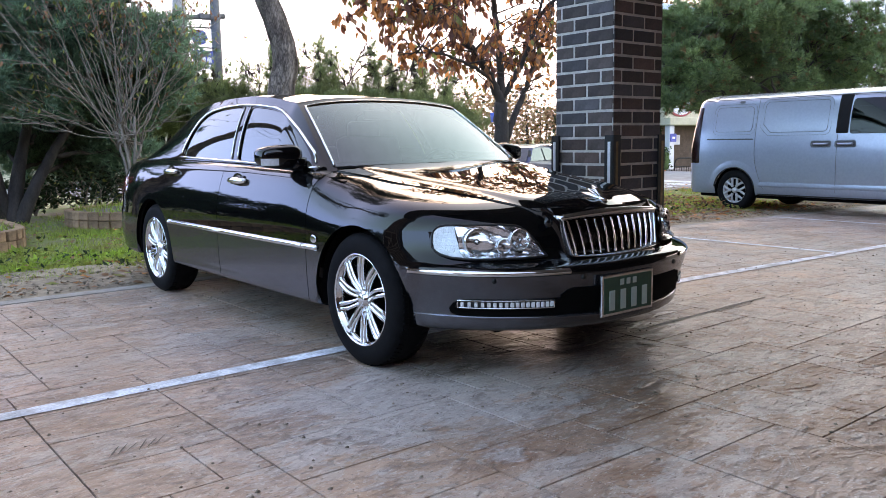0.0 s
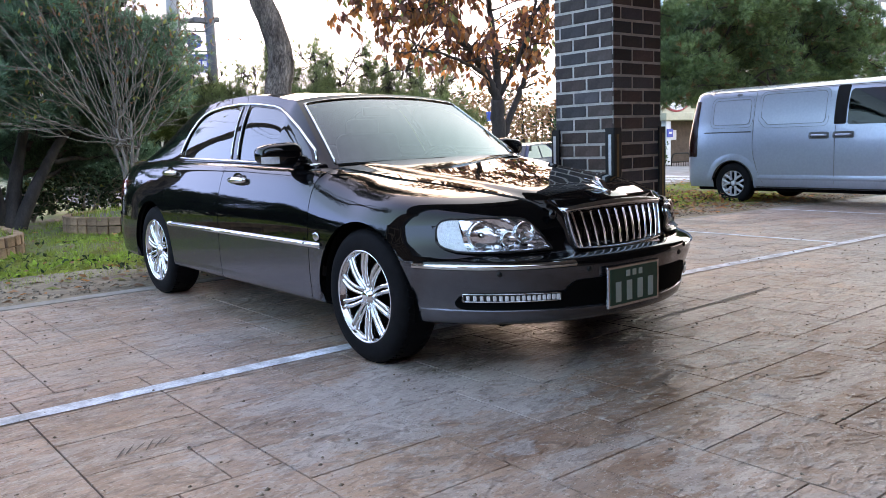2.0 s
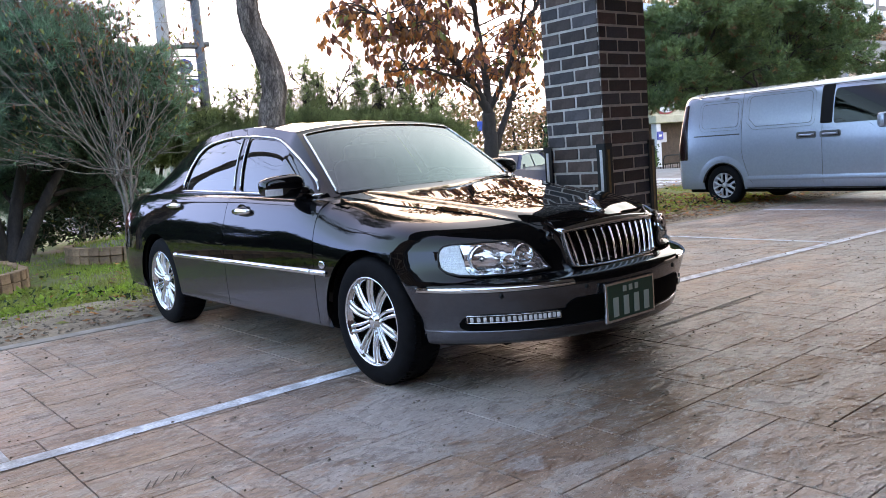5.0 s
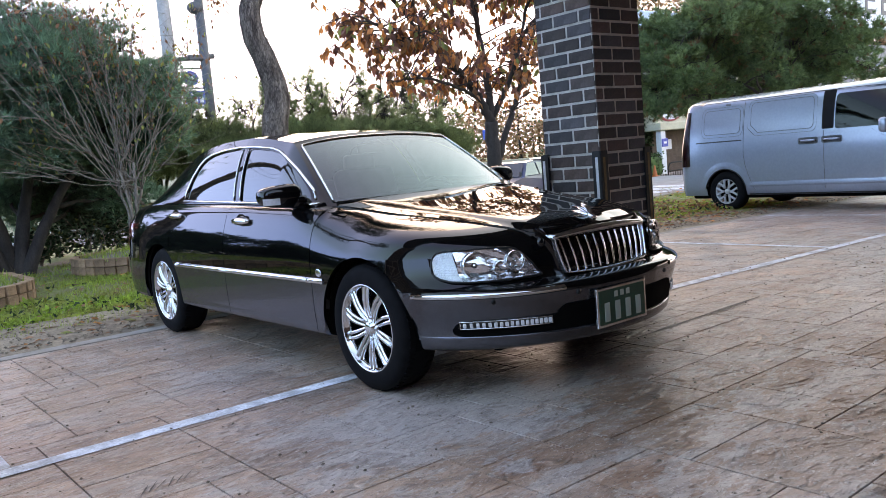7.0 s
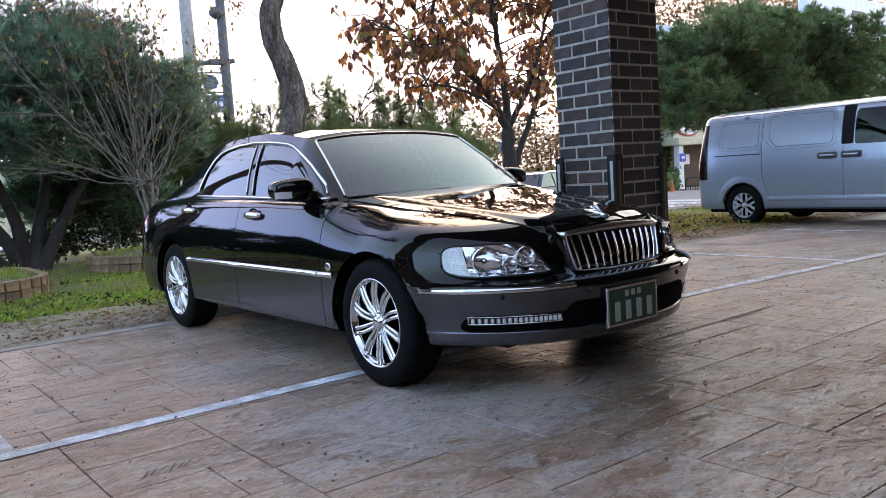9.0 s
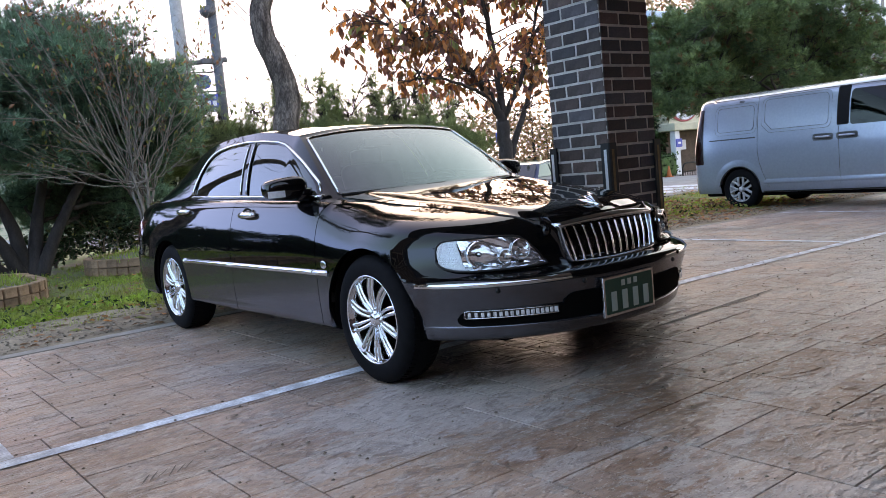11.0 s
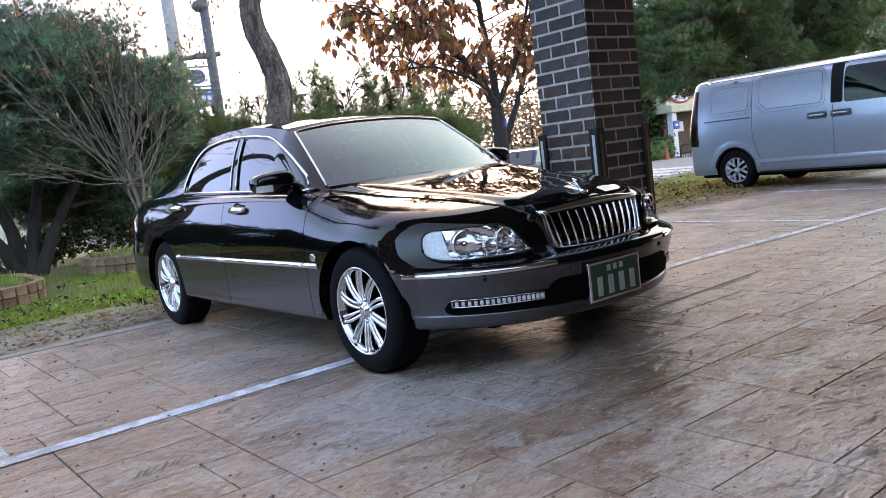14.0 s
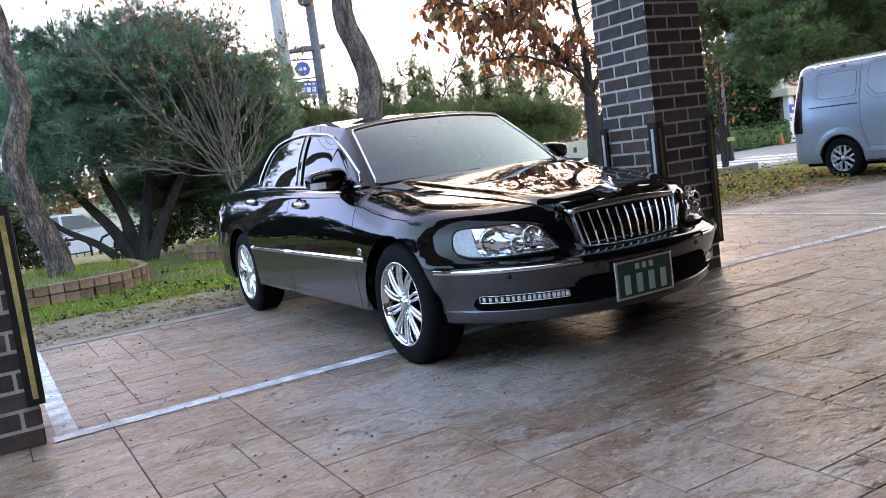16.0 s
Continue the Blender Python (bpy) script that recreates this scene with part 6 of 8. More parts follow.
# ---- the silver van: y runs from its rear axle back; its nose points to -y ----
van = thing("panel_van", (14.04, 8.32, slope(13.1) - 0.02), "silver-grey panel van with blank side panels parked on the paving", "van", rz=-2.0)


def v_hw(z):
    return smooth_interp(z, [0.28, 0.36, 0.5, 0.95, 1.15, 1.45, 1.75, 1.90], [0.93, 0.962, 0.975, 0.985, 0.975, 0.935, 0.868, 0.82])


def v_front(z):
    return smooth_interp(z, [0.28, 0.45, 0.75, 1.0, 1.15, 1.5, 1.9], [4.05, 4.22, 4.25, 4.10, 3.90, 3.30, 2.55])


def v_out(y, z):
    w = v_hw(z)
    if y > 0.2:
        b = interp(z, [0.3, 1.0, 1.9], [0.78, 0.79, 0.66])
        return w * max(0.0, 1 - (min(y - 0.2, b) / b) ** 8.0) ** (1 / 8.0)
    f = v_front(z)
    if y < -f + 1.3:
        t = min(1.0, (-f + 1.3 - y) / 1.3)
        return w * max(0.0, 1 - t**2.6) ** (1 / 2.6)
    return w


VA = 0.385


def v_arch(y):
    z = 0.0
    for c in (0.0, -3.27):
        if abs(y - c) < VA:
            z = max(z, 0.345 + math.sqrt(VA**2 - (y - c) ** 2))
    return z


cols = [c - VA * math.cos(math.pi * k / 20) for c in (0.0, -3.27) for k in range(21)] + list(np.linspace(-2.86, -0.40, 34))
cols = sorted(set(round(c, 4) for c in cols if -3.7 < c < 0.39) | {0.39, 0.42, 0.46, 0.50})
rows = [0.28, 0.31, 0.35, 0.42, 0.5, 0.6, 0.72, 0.85, 1.0, 1.1, 1.2, 1.3, 1.42, 1.55, 1.68, 1.78, 1.84]
ends = 14
V, F = [], []
for s in (-1, 1):
    grid = []
    for k in range(ends + 1):
        grid.append(("f", k / ends))
    grid += [("s", c) for c in cols]
    for k in range(ends + 1):
        grid.append(("r", k / ends))
    o = len(V)
    n_in = 8
    for kd, c in grid:
        line = []
        for z in rows:
            if kd == "s":
                zz = max(z, v_arch(c))
                line.append((s * v_out(c, zz), c, zz))
            elif kd == "f":
                f = v_front(z)
                th = math.pi / 2 * c
                line.append((s * v_hw(z) * math.sin(th) ** (2 / 2.6) * (1 if c else 0), min(cols[0], -f + 1.3 - 1.3 * math.cos(th) ** (2 / 2.6)) if f - 1.3 > 3.5 else -f + 1.3 - 1.3 * math.cos(th) ** (2 / 2.6), z))
            else:
                b = interp(z, [0.3, 1.0, 1.9], [0.78, 0.79, 0.66])
                th = math.pi / 2 * (1 - c)
                y = max(cols[-1], 0.2 + b * math.cos(th) ** (2 / 8.0))
                line.append((s * v_out(y, z) if c < 1 else 0.0, y, z))
        x0, y0, z0 = line[-1]
        for k in range(1, n_in + 1):
            t = k / n_in
            line.append((x0 * (1 - t**1.3), y0 * (1 - 0.06 * t) if kd != "s" else y0, 1.84 + 0.145 * math.sin(math.pi / 2 * t) ** 0.75))
        V += line
    nr = len(rows) + n_in
    for i, j in ((i, j) for i in range(len(grid) - 1) for j in range(nr - 1)):
        q = [o + i * nr + j, o + i * nr + j + 1, o + (i + 1) * nr + j + 1, o + (i + 1) * nr + j]
        pts = [Vector(V[k]) for k in q]
        area = (pts[1] - pts[0]).cross(pts[2] - pts[0]).length + (pts[2] - pts[0]).cross(pts[3] - pts[0]).length
        if area > 1e-6:
            F.append(tuple(q))
mesh_part("body", V, F, M_SILVER, van, "silver-grey painted body", True)


def van_patch(name, y0, y1, z0, z1, out, m, r=0.06, parent=van, cut=0.0, label="", n=26, s=-1):
    """A rounded panel that follows the van's side."""
    def lim(y):
        a, b = z0, z1
        d = min(y - y0, y1 - y)
        if d < r:
            k = r - math.sqrt(max(0, r * r - (r - d) ** 2))
            a, b = a + k, b - k
        if cut and y > y1 - cut:
            a = max(a, z0 + (y - (y1 - cut)))
        return a, max(a + 0.002, b)
    yy = sorted(set(list(np.linspace(y0, y1, n)) + list(np.linspace(y0, y0 + r, 7)) + list(np.linspace(y1 - r, y1, 7))))
    V = []
    for y in yy:
        a, b = lim(y)
        for k in range(8):
            z = a + (b - a) * k / 7
            V.append((s * (v_out(y, z) + out), y, z))
    ob = mesh_part(name, V, grid_faces(len(yy), 8), m, parent, label, True)
    edge = [(s * (v_out(y, lim(y)[0]) + out), y, lim(y)[0]) for y in yy] + [(s * (v_out(y, lim(y)[1]) + out), y, lim(y)[1]) for y in reversed(yy)]
    return ob, edge


M_SEAM = mat("panel_seam", (0.06, 0.065, 0.07), 0.6, 0, 0.1)
M_TAIL = mat("dark_tail_lamp", (0.016, 0.004, 0.005), 0.15, 0, 0.1)
M_PILLAR = mat("dark_pillar", (0.006, 0.006, 0.007), 0.7, 0, 0.1, spec=0.2)
for s in (-1, 1):
    for y0, y1, z0, z1, cut in ((-0.30, 0.40, 1.33, 1.74, 0.0), (-1.58, -0.50, 1.31, 1.80, 0.13)):
        _, e = van_patch("blank_panel", y0, y1, z0, z1, 0.004, M_SILVER, 0.07, van, cut, "smooth blank panel where a window would be", s=s)
        V2, F2 = tube(e, 0.0045, 5, True)
        mesh_part("panel_groove", V2, F2, M_SEAM, van)
        _, e = van_patch("panel_margin", y0 - 0.05, y1 + 0.05, z0 - 0.05, min(1.84, z1 + 0.045), 0.0015, M_SILVER, 0.10, van, cut, s=s)
        V2, F2 = tube(e, 0.003, 5, True)
        mesh_part("panel_groove", V2, F2, M_SEAM, van)
    van_patch("slide_rail", -0.34, 0.56, 1.195, 1.215, 0.003, M_PLASTIC, 0.008, van, 0, "black sliding door rail", s=s)
    van_patch("b_pillar", -1.905, -1.72, 1.28, 1.86, 0.004, M_PILLAR, 0.02, van, 0, "gloss dark pillar", s=s)
    outward(van_patch("front_window", -2.72, -1.925, 1.27, 1.80, 0.003, M_VGLASS, 0.05, van, 0, "dark tinted front window", s=s)[0], (0, -2, 1))
    van_patch("window_back", -2.70, -1.94, 1.29, 1.78, 0.0005, M_DARK, 0.05, van, 0, "", s=s)
    van_patch("tail_lamp", 0.69, 0.955, 0.80, 1.76, 0.006, M_TAIL, 0.02, van, 0, "tall dark red tail lamp", s=s)
    van_patch("rocker", -2.80, -0.42, 0.283, 0.305, 0.004, M_PLASTIC, 0.02, van, 0, "", s=s)
    for pts in ([(-0.37, z) for z in np.linspace(1.86, 0.95, 12)] + [(-0.39, 0.8), (-0.45, 0.6), (-0.52, 0.42), (-0.56, 0.37)], [(-1.75, z) for z in np.linspace(1.26, 0.37, 12)], [(-1.95 + 1.4 * k / 8, 1.865) for k in range(9)] , [(-2.90, z) for z in np.linspace(1.15, 0.37, 9)]):
        V2, F2 = tube([(s * (v_out(y, z) + 0.0005), y, z) for y, z in pts], 0.0045, 5)
        mesh_part("door_seam", V2, F2, M_SEAM, van)
    for y0 in (-1.50, -1.88):
        hd = thing("door_handle", (0, 0, 0), "", "")
        hd.parent = van
        van_patch("handle_cup", y0 - 0.165, y0 + 0.165, 1.065, 1.17, 0.003, M_SEAM, 0.035, hd, s=s)
        V2, F2 = tube([(s * (v_out(y0, 1.12) + 0.004 + 0.03 * math.sin(math.pi * k / 8) ** 0.5), y0 - 0.125 + 0.25 * k / 8, 1.12) for k in range(9)], 0.019, 8)
        mesh_part("grip", V2, F2, M_SILVER, hd, "", True)
    # pressed flare round the arch, sill crease and roof gutter
    V2, F2 = [], []
    for t in np.linspace(0.12, math.pi - 0.12, 40):
        for rr, dx in ((VA + 0.004, 0.006), (VA + 0.035, 0.008), (VA + 0.075, 0.006), (VA + 0.120, 0.0008)):
            y, z = -rr * math.cos(t), 0.345 + rr * math.sin(t)
            V2.append((s * (v_out(y, z) + dx), y, z))
    mesh_part("arch_flare", V2, grid_faces(40, 4), M_SILVER, van, "flared silver wheel arch", True)
    V2 = []
    for y in np.linspace(-2.80, -0.46, 30):
        for z, dx in ((0.42, 0.001), (0.435, 0.010), (0.45, 0.011), (0.50, 0.001)):
            V2.append((s * (v_out(y, z) + dx), y, z))
    mesh_part("sill_crease", V2, grid_faces(30, 4), M_SILVER, van, "", True)
    V2, F2 = tube([(s * (v_out(y, 1.838) - 0.012), y, 1.868) for y in np.linspace(-2.5, 0.70, 24)], 0.006, 5)
    mesh_part("roof_gutter", V2, F2, M_SEAM, van, "dark roof seam", True)
    # wheel-arch lip
    V2, F2 = tube([(s * (v_out(-VA * math.cos(t), 0.7) + 0.001), -VA * math.cos(t) * 1.01, 0.345 + VA * math.sin(t) * 1.01) for t in np.linspace(0.15, math.pi - 0.15, 26)], 0.012, 6)
    mesh_part("arch_lip", V2, F2, M_PLASTIC, van, "", True)
    mr = thing("wing_mirror", (0, 0, 0), "", "")
    mr.parent = van
    part("mirror_shell", box_bm(min(s * 1.02, s * 1.20), max(s * 1.02, s * 1.20), -2.80, -2.66, 1.16, 1.38, 0.05, 3), M_SILVER, mr, "", True)
    box("mirror_arm", min(s * 0.93, s * 1.04), max(s * 0.93, s * 1.04), -2.76, -2.70, 1.17, 1.23, M_PLASTIC, mr)
van_patch("aerial_base", -0.1, 0.0, 1.80, 1.84, 0.004, M_SEAM, 0.02, van)
# roof seam and windscreen
V, F = [], []
for i in range(12):
    for j in range(16):
        z = 1.16 + 0.62 * i / 11
        th = math.pi / 2 * (-1 + 2 * j / 15) * 0.80
        f = v_front(z)
        V.append((v_hw(z) * math.copysign(abs(math.sin(th)) ** (2 / 2.6), th), -f + 1.3 - 1.3 * math.cos(th) ** (2 / 2.6) - 0.008, z + 0.006))
outward(mesh_part("windscreen", V, grid_faces(12, 16), M_VGLASS, van, "", True), (0, -1, 0.8))
box("underbody", -0.85, 0.85, -3.9, 0.75, 0.22, 0.40, M_DARK, van, bevel=0.03)
for c in (0.0, -3.27):
    for s in (-1, 1):
        v1, f1 = lathe([(0.02, s * 0.62), (0.385, s * 0.62), (0.39, s * 0.93)], 30, "x")
        V = [(x, y + c, z + 0.345) for x, y, z in v1]
        mesh_part("wheel_well", V, [q for q in f1 if all(V[k][2] > 0.25 for k in q)], M_DARK, van)
vw = thing("wheel", (0, 0, 0), "", "")
v1, f1 = lathe([(0.215, -0.10), (0.235, -0.112), (0.29, -0.114), (0.325, -0.10), (0.345, -0.07), (0.347, 0.0), (0.345, 0.07), (0.325, 0.10), (0.23, 0.11)], 48, "x")
mesh_part("tyre", v1, f1, M_TYRE, vw, "", True)
v1, f1 = lathe([(0.19, 0.05), (0.195, -0.07), (0.212, -0.098), (0.222, -0.104), (0.22, -0.094)], 48, "x")
vr = mesh_part("rim", v1, f1, M_ALLOY, vw, "silver alloy rim", True)
v1, f1 = lathe([(0.001, -0.01), (0.2, -0.01)], 30, "x")
mesh_part("brake_shield", v1, f1, M_DARK, vw)
for k in range(6):
    R = Matrix.Rotation(2 * math.pi * k / 6, 4, "X")
    for dy in (-0.028, 0.028):
        bm = box_bm(-0.105, -0.07, dy * 1.6 - 0.016, dy * 1.6 + 0.016, 0.05, 0.205, 0.006, 1)
        bmesh.ops.transform(bm, matrix=R, verts=bm.verts)
        part("spoke", bm, M_ALLOY, vr)
v1, f1 = lathe([(0.001, -0.108), (0.035, -0.106), (0.045, -0.095), (0.05, -0.06)], 24, "x")
mesh_part("hub_cap", v1, f1, M_ALLOY, vr, "", True)
vw.parent = van
vw.matrix_basis = pose(-0.855, 0, 0.347)
for x, y, r in ((-0.855, -3.27, 0), (0.855, 0, 180), (0.855, -3.27, 180)):
    copy_thing(vw, pose(x, y, 0.347, 0, 0, r))

# ---- planters, turf, litter ----
def ring_points(cx, cy, hx, hy, r, step):
    """Places and headings round a rounded rectangle."""
    pts, out = [], []
    for qx, qy, a0 in ((1, 1, 0), (-1, 1, 90), (-1, -1, 180), (1, -1, 270)):
        for k in range(25):
            a = radians(a0 + 90 * k / 24)
            pts.append(Vector((cx + qx * (hx - r) + r * math.cos(a), cy + qy * (hy - r) + r * math.sin(a), 0)))
    pts.append(pts[0])
    L = [0.0]
    for a, b in zip(pts, pts[1:]):
        L.append(L[-1] + (b - a).length)
    n = int(L[-1] / step)
    for k in range(n):
        s = (k + 0.5) / n * L[-1]
        i = max(0, int(np.searchsorted(L, s)) - 1)
        d = pts[i + 1] - pts[i]
        p = pts[i] + d * ((s - L[i]) / max(1e-6, L[i + 1] - L[i]))
        out.append((p.x, p.y, math.degrees(math.atan2(d.y, d.x))))
    return pts, out, L[-1] / n


def planter(cx, cy, hx, hy, r, z, label):
    t = thing("brick_planter", (0, 0, 0), label, "planter", "brick planters")
    pts, spots, step = ring_points(cx, cy, hx, hy, r, 0.155)
    piece = None
    for c in range(2):
        h = 0.108
        for k, (x, y, a) in enumerate(spots):
            if piece is None:
                piece = part("brick", box_bm(-step / 2 + 0.004, step / 2 - 0.004, -0.055, 0.055, 0, h, 0.006, 1), M_REDBRICK, t)
                o = piece
            else:
                o = piece.copy()
                scene.collection.objects.link(o)
            o.matrix_basis = pose(x + random.uniform(-0.006, 0.006), y + random.uniform(-0.006, 0.006), z + 0.01 + c * (h + 0.007) + random.uniform(-0.003, 0.003), random.uniform(-1, 1), 0, a + random.uniform(-1.2, 1.2) + (4 if c else 0))
    zz = z + 0.200
    V = [(cx, cy, zz + 0.07)] + [(p.x * 0.97 + cx * 0.03, p.y * 0.97 + cy * 0.03, zz) for p in pts[:-1]]
    mesh_part("soil", V, [(0, k + 1, (k + 1) % (len(V) - 1) + 1) for k in range(len(V) - 1)], M_SOIL, t, "dark planting soil", True)
    return t


planter(0.73, 11.30, 1.80, 1.20, 0.75, 0.0, "low curved planter of two courses of reddish brick")
planter(4.50, 12.6, 0.95, 0.95, 0.93, 0.0, "small round planter of two courses of reddish brick")


def scatter(name, P, size, mats, label, cat, kind="stuff", flat=True, seed=1, choice=None, wide=0.6):
    r = np.random.default_rng(seed)
    n = len(P)
    a = r.uniform(0, 6.28, n)
    L = size * r.uniform(0.5, 1.3, n)
    d = np.stack([np.cos(a), np.sin(a), r.uniform(-0.05, 0.25, n)], 1)
    s = np.stack([-np.sin(a), np.cos(a), r.uniform(-0.2, 0.2, n)], 1)
    L = L[:, None]
    V = np.stack([P, P + d * L * 0.5 + s * L * wide * 0.5, P + d * L, P + d * L * 0.5 - s * L * wide * 0.5 + [0, 0, 0.01]], 1).reshape(-1, 3)
    F = np.arange(n * 4).reshape(-1, 4)
    idx = r.choice(len(mats), n, p=choice) if choice else None
    return tagged(np_mesh(name, V, F, mats, None, "", idx), label, cat, kind=kind)


def ground_z(x, y):
    k = np.clip((y - 8) / 2, 0, 1)
    return -0.018 * np.clip(x - 6, 0, 9) - 0.035 + 0.025 * k


rg = np.random.default_rng(77)
# grass blades: denser by the gravel's edge and in patches
n = 190000
X, Y = rg.uniform(-1.5, 20.0, n), 8.05 + 6.6 * rg.random(n) ** 1.4
pn = np.array([noise.noise((x * 0.9, y * 0.9, 4.0)) + 0.6 * noise.noise((x * 3.1, y * 3.1, 9.0)) for x, y in zip(X[::1], Y[::1])])
keep = (pn + 0.80 - 0.14 * (Y - 8.6) - 0.5 * (X > 9) > rg.uniform(-0.1, 0.5, n))
X, Y = X[keep], Y[keep]
n = len(X)
P = np.stack([X, Y, ground_z(X, Y) + 0.03 * np.array([noise.noise((x * 0.8, y * 0.8, 0)) for x, y in zip(X, Y)])], 1)
a = rg.uniform(0, 6.28, n)
hgt = rg.uniform(0.03, 0.085, n)
s = np.stack([np.cos(a), np.sin(a), np.zeros(n)], 1) * 0.0045
tip = np.stack([rg.normal(0, 0.025, n), rg.normal(0, 0.025, n), hgt], 1)
V = np.stack([P - s, P + s, P + tip], 1).reshape(-1, 3)
tagged(np_mesh("grass", V, np.arange(n * 3).reshape(-1, 3), M_GRASS), "patchy short green grass with bare spots", "grass", kind="stuff")
# weeds in the planters
for cx, cy, r, m in ((0.73, 11.3, 1.15, 3000), (1.75, 11.2, 0.70, 1200), (-0.4, 11.2, 0.75, 1200), (4.50, 12.6, 0.8, 900)):
    q = rg.uniform(-1, 1, (m, 2)) * r
    P = np.stack([cx + q[:, 0], cy + q[:, 1], np.full(m, 0.20) + 0.06 * (1 - np.clip(np.hypot(q[:, 0], q[:, 1]) / r, 0, 1))], 1)
    a = rg.uniform(0, 6.28, m)
    s = np.stack([np.cos(a), np.sin(a), np.zeros(m)], 1) * 0.007
    tip = np.stack([rg.normal(0, 0.03, m), rg.normal(0, 0.03, m), rg.uniform(0.03, 0.12, m)], 1)
    tagged(np_mesh("planter_weeds", np.stack([P - s, P + s, P + tip], 1).reshape(-1, 3), np.arange(m * 3).reshape(-1, 3), M_GRASS), "thin green weeds on the planter's soil", "weeds", kind="stuff")
# broad-leaved weeds matted in the turf
n = 16000
X, Y = rg.uniform(-1.5, 9.5, n), 8.3 + 4.2 * rg.random(n) ** 1.4
pn = np.array([noise.noise((x * 1.1, y * 1.4, 7.0)) + 0.5 * noise.noise((x * 3.5, y * 3.5, 2.0)) for x, y in zip(X, Y)])
keep = pn - 0.12 * (Y - 8.6) > -0.05
P = np.stack([X, Y, ground_z(X, Y) + 0.03], 1)[keep] + rg.normal(0, 0.01, (int(keep.sum()), 3))
V, F = leaves(P, 0.075, rg, -0.35, 0.5)
tagged(np_mesh("turf_weeds", V, F, [M_GRASS, M_LEAF_DG], None, "", np.repeat(rg.choice(2, len(P), p=[0.75, 0.25]), 4)), "matted green weeds in the turf", "weeds", kind="stuff")
# fallen leaves and pebbles
n = 2600
X, Y = rg.uniform(-1, 19, n), 7.3 + 6.5 * rg.random(n) ** 1.3
scatter("fallen_leaves", np.stack([X, Y, ground_z(X, Y) + 0.045], 1), 0.085, [M_LEAF_B, M_LEAF_O, M_LEAF_G], "scattered dry brown leaves on the ground", "fallen leaves", seed=5, choice=[0.6, 0.25, 0.15])
n = 2400
X, Y = rg.uniform(9.2, 15.5, n), 7.6 + 3.6 * rg.random(n)
scatter("leaf_litter", np.stack([X, Y, ground_z(X, Y) + 0.05], 1), 0.10, [M_LEAF_B, M_LEAF_O, M_LEAF_G], "thick fallen leaves and low weeds beside the van", "fallen leaves", seed=6, choice=[0.62, 0.16, 0.22])
n = 2600
X, Y = rg.uniform(9.3, 14.8, n), 8.2 + 3.2 * rg.random(n)
P = np.stack([X, Y, ground_z(X, Y) + 0.05 + 0.16 * rg.random(n) * (np.sin(X * 2.1) + np.cos(Y * 1.7) > 0.2)], 1)
V, F = leaves(P, 0.085, rg, 0.0, 0.5)
tagged(np_mesh("low_weeds", V, F, [M_LEAF_G, M_GRASS, M_LEAF_DG, M_LEAF_B], None, "", np.repeat(rg.choice(4, n, p=[0.12, 0.33, 0.25, 0.30]), 4)), "low yellow-green weeds on the bare ground", "weeds", kind="stuff")


def pebbles(name, n, xr, yr, r0, r1, label, seed, on_floor=False):
    r = np.random.default_rng(seed)
    X, Y = r.uniform(*xr, n), r.uniform(*yr, n)
    base = np.array([(1, 0, 0), (0, 1, 0), (-1, 0, 0), (0, -1, 0), (0, 0, 1), (0, 0, -0.4)])
    F0 = np.array([(0, 1, 4), (1, 2, 4), (2, 3, 4), (3, 0, 4), (1, 0, 5), (2, 1, 5), (3, 2, 5), (0, 3, 5)])
    R = r0 + (r1 - r0) * r.random(n) ** 3
    B = base[None] * R[:, None, None] * r.uniform(0.6, 1.2, (n, 6, 1)) * [1, 1, 0.7]
    Z = -0.018 * np.clip(X - 6, 0, 9) + (0.004 if on_floor else 0.008)
    V = B + np.stack([X, Y, Z + R * 0.25], 1)[:, None]
    F = (F0[None] + np.arange(n)[:, None, None] * 6).reshape(-1, 3)
    return tagged(np_mesh(name, V.reshape(-1, 3), F, M_STONE), label, "pebbles", kind="stuff")


pebbles("gravel_stones", 9000, (-2, 16), (7.25, 8.7), 0.004, 0.022, "loose grey gravel stones beside the kerb", 3)
pebbles("floor_grit", 3600, (0.5, 9.0), (0.8, 7.0), 0.002, 0.012, "loose grit and bits scattered on the paving", 4, True)

# ---- poles, signs, wires ----
pole = thing("utility_pole", (8.55, 21.0, -0.6), "pale concrete utility pole behind the pines", "utility pole")
V, F = tube([(0, 0, 0), (0.02, 0, 4), (0.0, 0, 9.5)], [0.20, 0.175, 0.13], 16)
mesh_part("shaft", V, F, M_CONC, pole, "", True)
post = thing("sign_post", (9.50, 21.0, -0.6), "dark steel post with two blue signs on brackets", "sign post")
V, F = tube([(0, 0, 0), (0, 0, 8.2)], [0.14, 0.115], 16)
mesh_part("shaft", V, F, M_STEEL, post, "", True)
V, F = tube([(-3.2, 0, 4.75), (-1.0, 0, 4.85), (0.25, 0, 4.98)], [0.055, 0.06, 0.07], 10)
mesh_part("arm", V, F, M_STEEL, post, "", True)
box("arm_clamp", -0.45, 0.12, -0.10, 0.10, 4.86, 5.00, M_STEEL, post, bevel=0.02)
v, f = lathe([(0.0001, -0.16), (0.15, -0.15), (0.21, -0.06), (0.21, 0.06), (0.15, 0.15), (0.0001, 0.16)], 20, "y")
mesh_part("camera_housing", [(x - 0.1, y, z * 0.75 + 6.2) for x, y, z in v], f, M_STEEL, post, "", True)
sg = thing("street_sign", (0, 0, 0), "", "")
sg.parent = post
